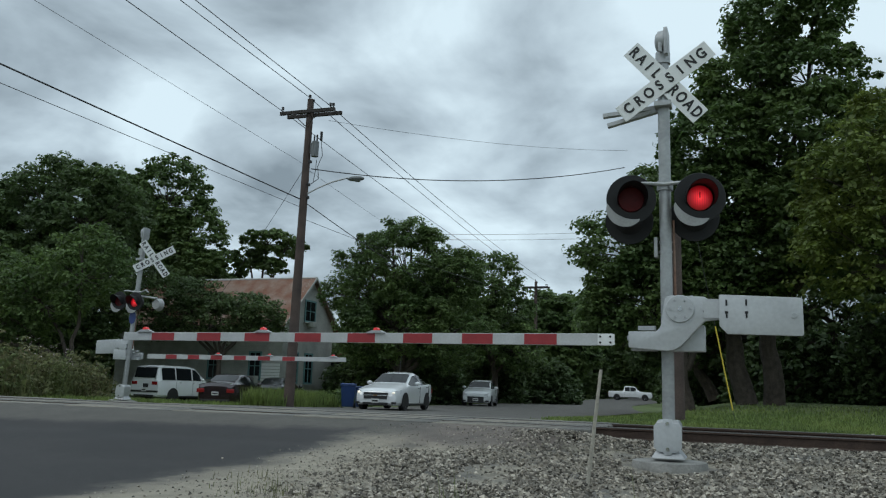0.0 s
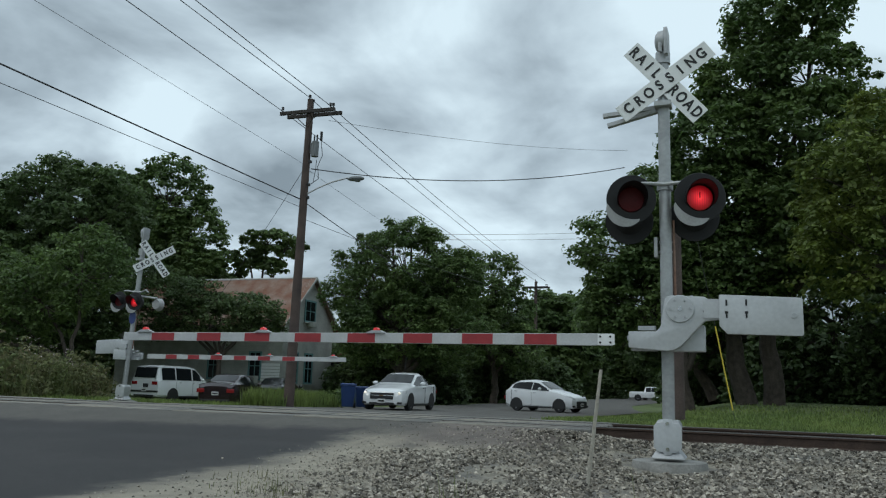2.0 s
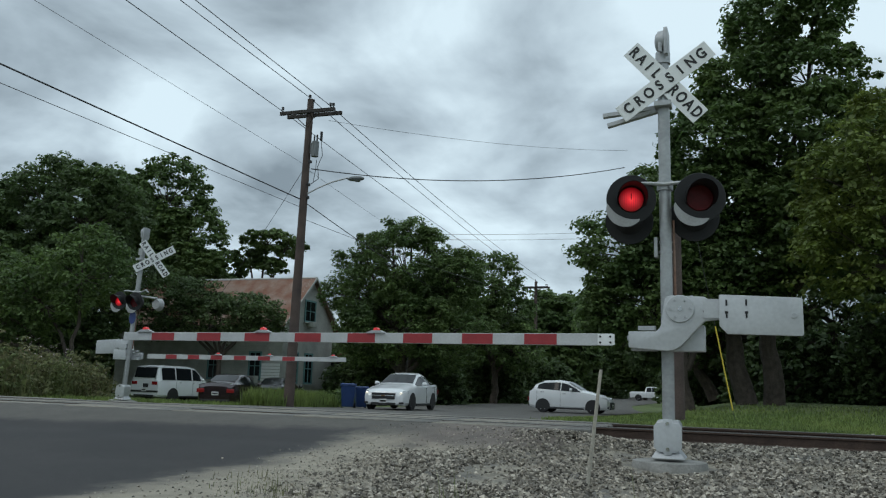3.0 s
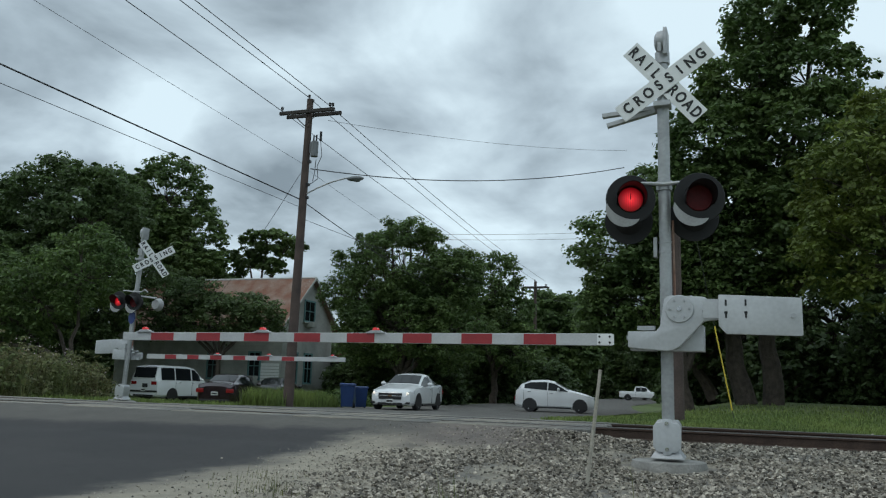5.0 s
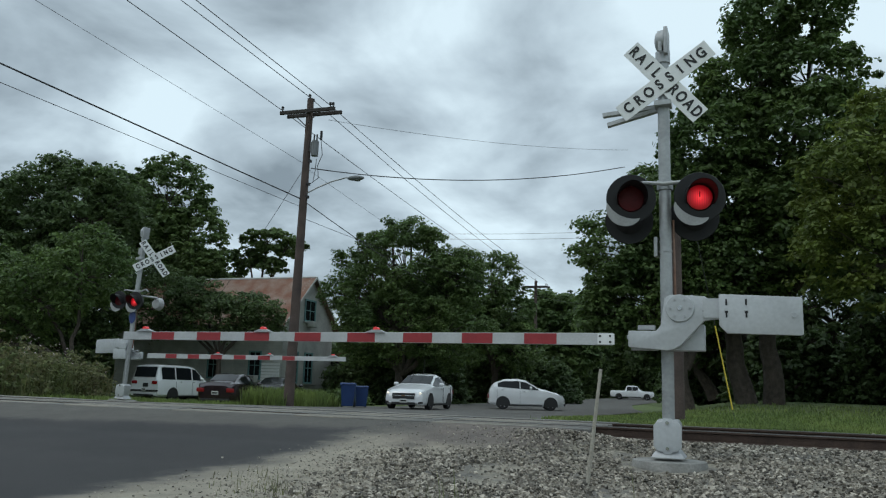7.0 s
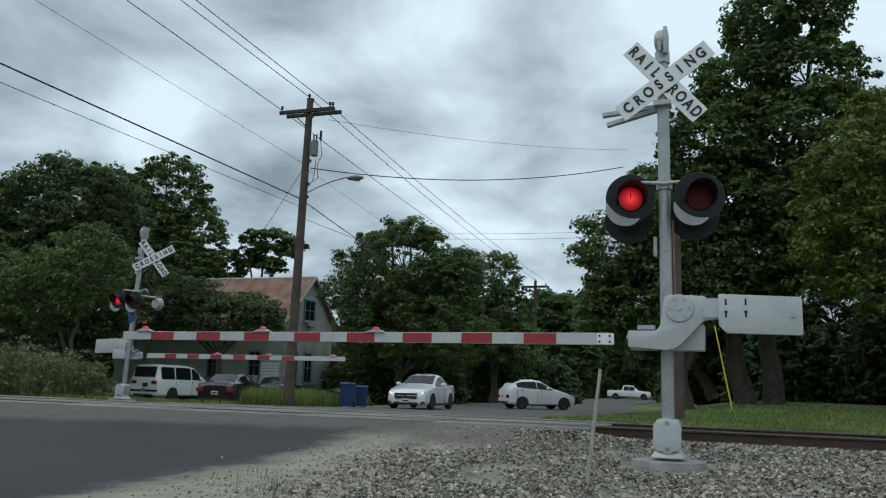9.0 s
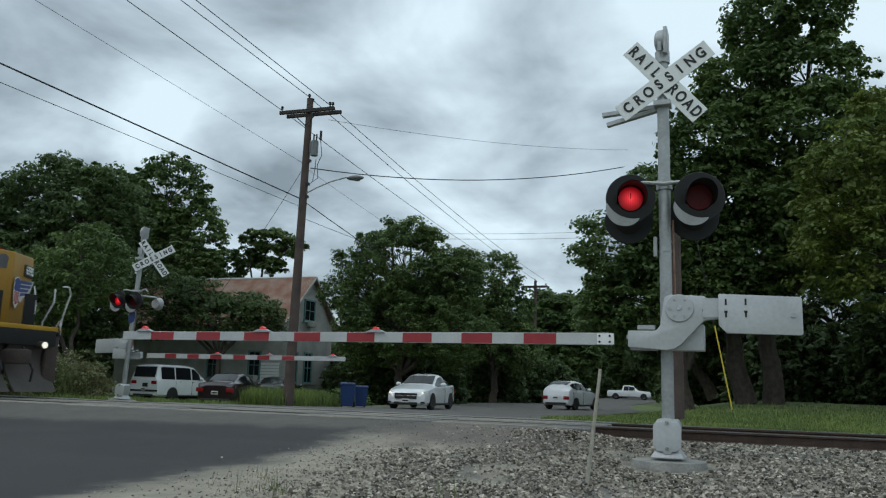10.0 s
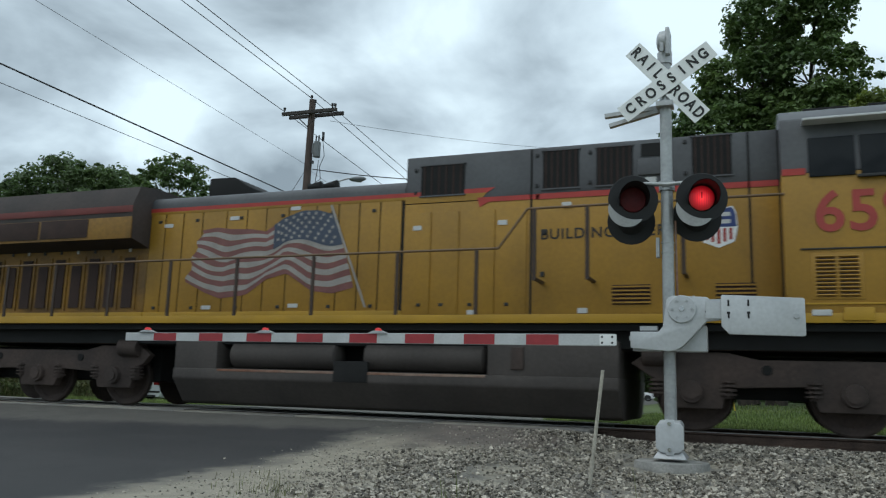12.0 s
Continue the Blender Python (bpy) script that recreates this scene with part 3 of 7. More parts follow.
def weeds():
    rng = np.random.default_rng(21)
    pts = []
    while len(pts) < 5200:
        x, y, z, h = weed_place(rng)
        if x is not None:
            pts.append((x, y, z + h * rng.uniform(0.1, 1.0)))
    q, f = leaf_tufts(rng, np.array(pts), 0.062, 0.17, 12)
    tagged(new("weed_thicket", leaf_mesh("weed_thicket", q, f, M_WEED)), "tall green weeds and wild growth by the track", "weeds", kind="stuff")
    pts = [p for p in (weed_place(rng) for _ in range(700)) if p[0] is not None]
    q, f = leaf_cloud(rng, np.array([(p[0], p[1], p[2] + p[3] * 1.12) for p in pts[:130]]), 0.028, 0.05, 5)
    tagged(new("weed_blossoms", leaf_mesh("weed_blossoms", q, f, M_FLOWER)), "small pale blossoms over the weeds", "flowers", kind="stuff")


blades("weed_stems", 4200, weed_place, M_WEED, "upright weed stems by the track", "weeds", 22, 0.012)
weeds()


def limb(bm, a, b, r0, r1, rng, n=7):
    """A tapered, slightly crooked branch."""
    a, b = Vector(a), Vector(b)
    k = 4
    pts = [a.lerp(b, i / k) + (Vector(rng.normal(0, (b - a).length * 0.025, 3)) if 0 < i < k else Vector()) for i in range(k + 1)]
    rings = []
    for i, p in enumerate(pts):
        d = (pts[min(i + 1, k)] - pts[max(i - 1, 0)]).normalized()
        s = d.orthogonal().normalized()
        t = d.cross(s)
        r = r0 + (r1 - r0) * i / k
        rings.append([p + (s * math.cos(j * 6.2832 / n) + t * math.sin(j * 6.2832 / n)) * r for j in range(n)])
    loft(bm, rings)


def tree(x, y, lobes, trunk_r, seed, label, leaf=0.13, dens=1.0, material=M_LEAF, clump=0.42, per=8, name="tree", stems=((0, 0),), z0=None, group="", crown_base=None, gaps=-0.32):
    """A tree: trunk, limbs to each lobe of the crown, twigs, and many small leaves in uneven clumps.
    lobes: offsets and radii (dx, dy, z, rx, ry, rz) of the crown's bulges."""
    rng = np.random.default_rng(seed)
    z = ground_z(x, y) - 0.05 if z0 is None else z0
    t = thing(name, pose(x, y, z), label, "tree", group)
    low = min(l[2] - l[5] for l in lobes)
    fork = max(0.8, crown_base if crown_base else low * 0.8 + 0.4)
    for sx, sy in stems:
        bm = B()
        limb(bm, (sx, sy, 0), (sx * 1.3 + rng.normal(0, 0.15), sy * 1.3, fork), trunk_r * 1.15, trunk_r * 0.8, rng, 10)
        part("trunk", bm, M_BARK, t)
    tw = B()
    pts = []
    for dx, dy, dz, rx, ry, rz in lobes:
        sx, sy = stems[int(rng.integers(len(stems)))]
        core = Vector((dx * 0.85, dy * 0.85, dz - rz * 0.15))
        bm = B()
        limb(bm, (sx * 1.3, sy * 1.3, fork * 0.93), core, trunk_r * 0.6, 0.05, rng)
        part("limb", bm, M_BARK, t)
        vol = rx * ry * rz
        k = int(30 * dens * vol ** 0.70) + 16
        got = 0
        while got < k:
            p = rng.normal(size=3)
            p /= np.linalg.norm(p)
            r = rng.uniform(0.45, 1.0) ** 0.5
            q = p * r * (1 + 0.28 * noise.noise(Vector(p * 2.1) + Vector((seed, dx, dz))))
            c = np.array([dx + q[0] * rx, dy + q[1] * ry, dz + q[2] * rz])
            if c[2] < 0.5:
                continue
            pts.append(c)
            got += 1
            if got % 9 == 0:
                limb(tw, core.lerp(Vector(c), 0.1), c, 0.035, 0.01, rng, 4)
    tagged(part("twigwork", tw, M_BARK, t), kind="stuff")
    base = np.array(pts)
    gap = 0.9 / (clump * 2.6)
    base = base[np.array([noise.noise(Vector(p) * gap + Vector((seed, 0, 0))) > gaps for p in base])]
    q, f = leaf_tufts(rng, base, leaf * 0.72, clump * 1.15, int(per * 5.5))
    part("crown", leaf_mesh("crown", q, f, material), material, t)
    return t


def bush(x, y, rx, ry, h, seed, label, material=M_LEAF_D, leaf=0.09, dens=1.0):
    rng = np.random.default_rng(seed)
    t = thing("bush", pose(x, y, ground_z(x, y) - 0.03), label, "bush")
    k = int(170 * dens * (rx * ry * h) ** 0.7)
    p = rng.normal(size=(k, 3))
    p /= np.linalg.norm(p, axis=1)[:, None]
    p *= rng.uniform(0.55, 1.05, (k, 1))
    p = np.column_stack([p[:, 0] * rx, p[:, 1] * ry, np.abs(p[:, 2]) * h])
    bm = B()
    for c in p[::14]:
        limb(bm, (c[0] * 0.15, c[1] * 0.15, 0), c, 0.03, 0.008, rng, 4)
    tagged(part("branchwork", bm, M_BARK, t), kind="stuff")
    q, f = leaf_tufts(rng, p, leaf * 0.95, 0.24, 12)
    part("foliage", leaf_mesh("foliage", q, f, material), material, t)
    return t


# trees left of the street, behind the weeds and the house
tree(-40.5, 38, [(0, 0, 11.2, 4.2, 4, 3.6), (-4.5, 1, 9.5, 4, 4, 4.2), (3.6, -1, 10.6, 3.4, 3.4, 3.2), (-1, -2, 6.5, 5, 3.5, 3.6), (4, -2, 6, 3.6, 3, 3.4), (-6, -1, 5, 4, 3, 4)],
     0.4, 31, "large broad dark green tree behind the weeds", leaf=0.17, material=M_LEAF_D)
tree(-41.9, 48.7, [(0.4, 0, 14.8, 3.4, 3, 3.4), (-3.6, 0, 13.6, 3.4, 3, 3.2), (2.8, 0, 11.2, 3.0, 3, 3.0), (-1, -1, 9.0, 5.0, 3, 4.2), (4.4, -1, 8.2, 2.8, 2.4, 2.6)],
     0.35, 32, "tall dark green tree behind the house", leaf=0.18, material=M_LEAF)
tree(-34.4, 51.3, [(0.4, 0, 11.7, 2.0, 1.7, 1.0), (2.2, 0, 11.2, 1.2, 1.2, 0.8), (-1.4, 0, 10.4, 1.4, 1.2, 0.8), (1.0, 0, 9.8, 1.0, 1, 0.6), (-3.0, 0, 9.4, 1.4, 1.2, 0.9)],
     0.18, 33, "slender tree with sparse open branches behind the house", leaf=0.16, dens=1.0, clump=0.3, per=12)
tree(-30.0, 40.8, [(0, 0, 4.9, 2.6, 1.5, 1.3), (2.4, -0.2, 4.8, 1.9, 1.3, 1.0), (-2.8, 0, 5.5, 2.6, 1.6, 1.8), (-5.4, 0.2, 6.0, 2.7, 1.6, 2.4), (1.0, 0, 5.9, 2.0, 1.3, 0.8), (-2.0, 0, 6.4, 2.2, 1.4, 1.1), (3.3, -0.2, 5.2, 1.1, 1.1, 0.7)],
     0.16, 34, "small spreading feathery tree in front of the house", leaf=0.12, material=M_LEAF_D, crown_base=2.6)
tree(-30.8, 30.5, [(0, 0, 6.3, 2.4, 2.2, 2.4), (-2.6, 0, 5.0, 2.4, 2, 2.6), (-5.5, 0, 4.6, 2.6, 2, 3.0), (-8.5, 0, 5.2, 2.8, 2.2, 3.4), (-12, 0, 5.0, 3.2, 2.4, 3.4)],
     0.2, 35, "mixed dark undergrowth trees behind the weeds", leaf=0.13, material=M_LEAF)
# the round tree behind the waiting car and those down the street
tree(-19.7, 44.5, [(0, 0, 8.2, 3.2, 3, 2.6), (-2.2, 0, 6.6, 2.0, 2.6, 2.6), (2.5, 0, 7.0, 2.5, 2.6, 2.4), (0.3, -1, 4.8, 3.4, 2.6, 2.5), (3.4, -0.6, 4.4, 2.4, 2.4, 2.2), (-2.4, -0.5, 4.2, 1.6, 2.2, 2.0), (-2.0, 0, 9.4, 0.8, 0.9, 1.2), (0.4, 0, 10.3, 1.2, 1.2, 1.0), (-3.4, 0, 8.0, 0.7, 0.7, 1.2), (1.6, 0, 9.9, 0.9, 0.9, 0.9), (3.3, 0, 7.7, 1.8, 2.0, 1.7), (-4.4, 0, 8.4, 0.35, 0.4, 1.2), (-3.3, 0, 9.5, 0.35, 0.4, 1.1), (-1.2, 0, 10.6, 0.35, 0.4, 0.8), (-4.8, 0, 6.8, 0.8, 0.9, 1.0)],
     0.28, 36, "broad round green tree behind the waiting car", leaf=0.11, crown_base=2.0, dens=1.7, clump=0.34, gaps=-0.25)
tree(-17.4, 55.5, [(0, 0, 8.6, 2.0, 2.2, 2.4), (1.0, 0, 6.4, 1.7, 2.0, 2.2), (-1, 0, 5, 3, 2.4, 2.6), (1.6, 0, 4.0, 1.8, 2, 1.8)],
     0.25, 37, "medium tree beside the street", leaf=0.15)
for i, (x, y, h, w) in enumerate(((-22.5, 92, 13.5, 6), (-27, 120, 15, 7), (-13, 150, 17, 9), (-9.5, 124, 15, 8), (-3.5, 76, 11, 5), (-3, 92, 14, 7), (-36, 150, 15, 9), (-25, 74, 10, 5), (-21, 190, 19, 10), (3, 130, 15, 9), (-16, 128, 14.5, 6), (-31, 150, 20, 9), (-24.5, 62, 10.5, 5.5), (-29, 66, 11, 6))):
    tree(x, y, [(0, 0, h * 0.66, w * 0.7, w * 0.6, h * 0.3), (w * 0.45, 0, h * 0.45, w * 0.6, w * 0.5, h * 0.28), (-w * 0.45, 0, h * 0.45, w * 0.6, w * 0.5, h * 0.3), (0, -1, h * 0.28, w * 0.8, w * 0.4, h * 0.22)],
         0.3, 50 + i, "distant street tree in full leaf", leaf=0.32, dens=0.6, clump=0.6, per=8, material=M_LEAF_D if i % 2 else M_LEAF, group="distant street trees", crown_base=1.6)
# the big trees on the lawn
tree(-2.6, 34.0, [(-2.6, 0, 6.5, 1.9, 2, 1.7), (-1.6, 0, 4.4, 2.4, 2, 1.9), (-0.4, 0, 8.4, 2.2, 2, 1.9), (-3.0, 0, 4.0, 1.5, 1.6, 1.4), (0.6, 0.4, 5.6, 2.4, 2, 2.4)],
     0.25, 41, "leafy green tree at the edge of the lawn", leaf=0.13, material=M_LEAF, crown_base=1.8, dens=1.7)
tree(1.5, 35.5, [(-0.9, 0, 16.0, 1.5, 1.6, 1.5), (1.4, 0, 16.6, 1.3, 1.6, 1.5), (-1.7, 0, 13.4, 2.0, 2.2, 1.5), (1.0, 0, 13.6, 2.2, 2.2, 1.7), (-2.6, -0.5, 10.8, 2.6, 2.6, 1.9), (0.8, -0.5, 10.6, 3.2, 2.8, 2.4), (-2.9, -0.5, 8.0, 3.0, 2.6, 2.2), (1.6, -1, 7.4, 3.4, 2.8, 2.6), (4.0, 0, 10.0, 2.4, 2.4, 2.4), (-2.6, -0.6, 5.2, 2.6, 2.0, 2.0)],
     0.38, 42, "very tall green pecan tree on the lawn", leaf=0.15, material=M_LEAF, stems=((-1.9, 0), (-0.9, 0.3)), crown_base=3.2, dens=1.3, gaps=-0.42)
tree(5.8, 30.5, [(-0.6, 0, 9.4, 2.3, 2.2, 1.9), (-2.2, -0.5, 7.6, 2.4, 2.2, 2.0), (1.6, 0, 8.2, 2.6, 2.4, 2.2), (-1.6, -0.5, 5.4, 3, 2.4, 2.2), (2.2, -0.5, 5.0, 3, 2.6, 2.4)],
     0.36, 43, "large light green tree on the lawn", leaf=0.125, material=M_LEAF_L, stems=((-0.7, 0), (0.5, 0.2)), crown_base=2.8, dens=1.15)
tree(8.6, 37.5, [(0, 0, 12.6, 2.2, 2, 2.2), (-1.4, 0, 10.6, 2.2, 2, 2.0), (1.8, 0, 10.2, 2.4, 2, 2.2), (0, 0, 7.4, 3.2, 2, 2.6)],
     0.34, 45, "tall green tree at the far side of the lawn", leaf=0.15, material=M_LEAF, crown_base=3.0)
tree(1.8, 47, [(-6, 0, 4.0, 3.6, 2, 3.0), (-2, 0, 4.6, 3.6, 2, 3.6), (2.4, 0, 4.4, 3.6, 2, 3.4), (6.5, 0, 4.6, 3.8, 2, 3.6), (11, 0, 5, 4, 2, 4), (-4, 0, 8, 3.4, 2, 3), (3, 0, 9, 4, 2, 3.4), (9, 0, 9, 4, 2, 4)],
     0.3, 44, "dense dark trees behind the lawn", leaf=0.19, material=M_LEAF_D, stems=((-4, 0), (0, 0), (5, 0)), crown_base=2.0)
bush(-22.0, 48, 5, 2, 4.2, 62, "dense dark hedge under the trees", leaf=0.14, dens=0.7)
# the next two bushes are added to darken the deep shade under the trees
bush(-20.4, 47.6, 3.8, 1.6, 5.0, 67, "dense dark growth added to deepen the shade under the round tree", leaf=0.13, dens=0.8)
bush(-18.2, 58, 2.4, 1.6, 5.0, 68, "dense dark growth added to deepen the shade beside the street", leaf=0.14, dens=0.8)
bush(-15.8, 63, 3.0, 3, 3.6, 63, "dark hedge along the street", leaf=0.14, dens=0.7)
bush(-2.6, 50, 2.4, 2, 3.0, 64, "dark shrubbery at the end of the lawn", leaf=0.14, dens=0.7)
# added shrub row: closes bright gaps and stands for the dense shade there
for i, (x, y, rx, h) in enumerate(((1.5, 42, 3.2, 3.4), (6.5, 41, 3.4, 5.0), (11.5, 40, 3.4, 6.0), (14.5, 36, 3.0, 7.0))):
    bush(x, y, rx, 1.6, h, 70 + i, "dense dark shrubs added to fill the shade behind the lawn trees", leaf=0.15, dens=0.7)
bush(-19.2, 36.4, 1.6, 1.1, 0.8, 65, "low green shrub behind the bin", material=M_LEAF, leaf=0.08)


def far_woods():
    """The wooded distance that closes the view."""
    rng = np.random.default_rng(77)
    pts = []
    for a in np.linspace(-78, 62, 260):
        r = 205 + 18 * noise.noise(Vector((a * 0.2, 3, 0)))
        h = 13 + 4.5 * noise.noise(Vector((a * 0.35, 9, 0)))
        for _ in range(34):
            pts.append((math.sin(radians(a)) * r + rng.normal(0, 3), math.cos(radians(a)) * r + rng.normal(0, 3), h * rng.uniform(0, 1) ** 0.8))
    q, f = leaf_cloud(rng, np.array(pts), 0.9, 1.3, 7)
    tagged(new("distant_woods", leaf_mesh("distant_woods", q, f, M_LEAF_D)), "hazy green woods in the distance", "woods", kind="stuff")


far_woods()
for i, (x, y, rx, h) in enumerate(((-3.5, 98, 4, 5), (-3, 70, 5, 4.5), (3, 62, 5, 5), (10, 56, 5, 5), (-30, 78, 6, 5), (-42, 60, 6, 6), (-52, 52, 6, 6), (-23.7, 135, 4, 4))):
    bush(x, y, rx, 2, h, 80 + i, "dense dark green growth behind the gardens", leaf=0.2, dens=0.5)


# ---- railway signals with gates ----
LAMPS = []      # turning flasher discs: (object, its rest pose, starts lit)


def arrow_end_blade(length, width):
    h, w = length / 2, width / 2
    return [(-h, -w), (h, -w), (h, w), (-h, w)]


def flasher(parent, m, lit_first):
    """One round signal lamp that faces -y: background with a round opening, cup, visor, and the turning lens disc."""
    lamp = part("lamp", *lamp_body(), parent, "round black lamp with a visor", m)
    bm = B()
    n = 28
    ring = lambda r, y: [bm.verts.new((r * math.cos(i * 6.2832 / n), y, r * math.sin(i * 6.2832 / n))) for i in range(n)]
    rings = [ring(0.08, -0.012), ring(0.115, -0.010), ring(0.15, -0.005), ring(0.15, 0.006), ring(0.08, 0.012)]
    core = bm.faces.new(rings[0])
    core.material_index = 1
    for j, (u, w) in enumerate(zip(rings, rings[1:])):
        for i in range(n):
            bm.faces.new((u[i], u[(i + 1) % n], w[(i + 1) % n], w[i])).material_index = (1, 1, 0, 0)[j]
    bm.faces.new(rings[-1][::-1])
    disc = part("lens", bm, M_LENS_OFF, lamp, "round red lens", pose(0, 0.0, 0))
    disc.data.materials.append(M_LENS_ON)
    # small dark bar added as a vertical slit, to break up the lit lens
    bm = B()
    box(bm, (0, -0.016, 0.035), (0.012, 0.006, 0.07))
    part("filament_holder", bm, M_LENS_OFF, disc)
    # added pale crescent plate, standing in for the rear lamp's sky-lit lower rim
    bm = B()
    k = 18
    out, inn = [], []
    for i in range(k + 1):
        a = radians(192 + 105 * i / k)
        f = math.sin(math.pi * i / k) ** 0.8
        out.append(((0.275 + 0.075 * f) * math.cos(a) - 0.02, (0.275 + 0.075 * f) * math.sin(a)))
        inn.append(((0.27 - 0.035 * f) * math.cos(a) - 0.02, (0.27 - 0.035 * f) * math.sin(a)))
    slab(bm, out + inn[::-1], 0.006, pose(0, -0.024, 0))
    part("pale_lip", bm, M_PALELAMP, lamp, "light grey crescent plate added below the lens")
    LAMPS.append((disc, lit_first))
    return lamp


def lamp_body():
    bm = B()
    n = 32
    ring = lambda r, y: [(r * math.cos(i * 6.2832 / n), y, r * math.sin(i * 6.2832 / n)) for i in range(n)]
    # background plate with its opening, then the cup behind
    loft(bm, [ring(0.165, 0.19), ring(0.165, -0.015), ring(0.295, -0.015), ring(0.30, -0.008), ring(0.295, 0.0), ring(0.185, 0.004), ring(0.18, 0.2)], caps=False)
    bm.faces.new([bm.verts.new(p) for p in ring(0.166, 0.188)])
    # visor: a half tube over the lens, longest on top
    k = 22
    top, bot = [], []
    for i in range(k + 1):
        a = radians(-28 + 236 * i / k)
        reach = 0.05 + 0.25 * max(0, math.sin((a + radians(28)) / radians(236) * math.pi)) ** 0.7
        for lst, r in ((top, 0.176), (bot, 0.168)):
            lst.append(((r * math.cos(a), -0.012, r * math.sin(a)), (r * 1.03 * math.cos(a), -reach, r * 1.03 * math.sin(a))))
    for lst in (top, bot):
        vs = [[bm.verts.new(p) for p in pair] for pair in lst]
        for u, w in zip(vs, vs[1:]):
            bm.faces.new((u[0], w[0], w[1], u[1]))
    return bm, M_BLACK


def back_lamp(parent, m):
    """The lamp that faces the other way, seen from behind: hood back and black disc."""
    bm = B()
    rod(bm, (0, -0.06, 0), (0, 0.05, 0), 0.10, 0.17, 20)
    n = 28
    ring = lambda r, y: [(r * math.cos(i * 6.2832 / n), y, r * math.sin(i * 6.2832 / n)) for i in range(n)]
    loft(bm, [ring(0.29, 0.05), ring(0.295, 0.055), ring(0.29, 0.065)])
    back = part("rear_lamp", bm, M_BLACK, parent, "black lamp turned the other way", m)
    return back


def crossbuck(parent, m, both=False):
    """Two crossed white blades with black letters, facing -y."""
    made = part("crossbuck", *crossbuck_blade(), parent, "white crossed sign blades with black letters", m)
    bm = B()
    slab(bm, arrow_end_blade(1.32, 0.235), 0.006)
    soften(bm, 0.004, 1)
    part("blade", bm, M_SIGN, made, m=pose(0, -0.010, 0, 0, -35, 0))
    if both:
        return made
    # words along the blades
    for text, turn, xs in (("CROSSING", -35, None), ("RAIL", 49.5, -0.36), ("ROAD", 49.5, 0.36)):
        step = 0.153 if xs is None else 0.136
        for i, ch in enumerate(text):
            me = letters(ch, 0.185, 0.002, bold=0.006)
            me.materials.append(M_INK)
            x = (i - (len(text) - 1) / 2) * step + (xs or 0)
            part("letter", me, M_INK, made, m=pose(0, 0, 0, 0, turn, 0) @ pose(x, -0.0135 if xs is None else -0.0035, 0) @ Matrix.Diagonal((0.82, 1, 1, 1)))
    return made


def crossbuck_blade():
    bm = B()
    slab(bm, arrow_end_blade(1.27, 0.235), 0.006)
    bmesh.ops.transform(bm, matrix=pose(0, 0, 0, 0, 49.5, 0), verts=bm.verts)
    return bm, M_SIGN


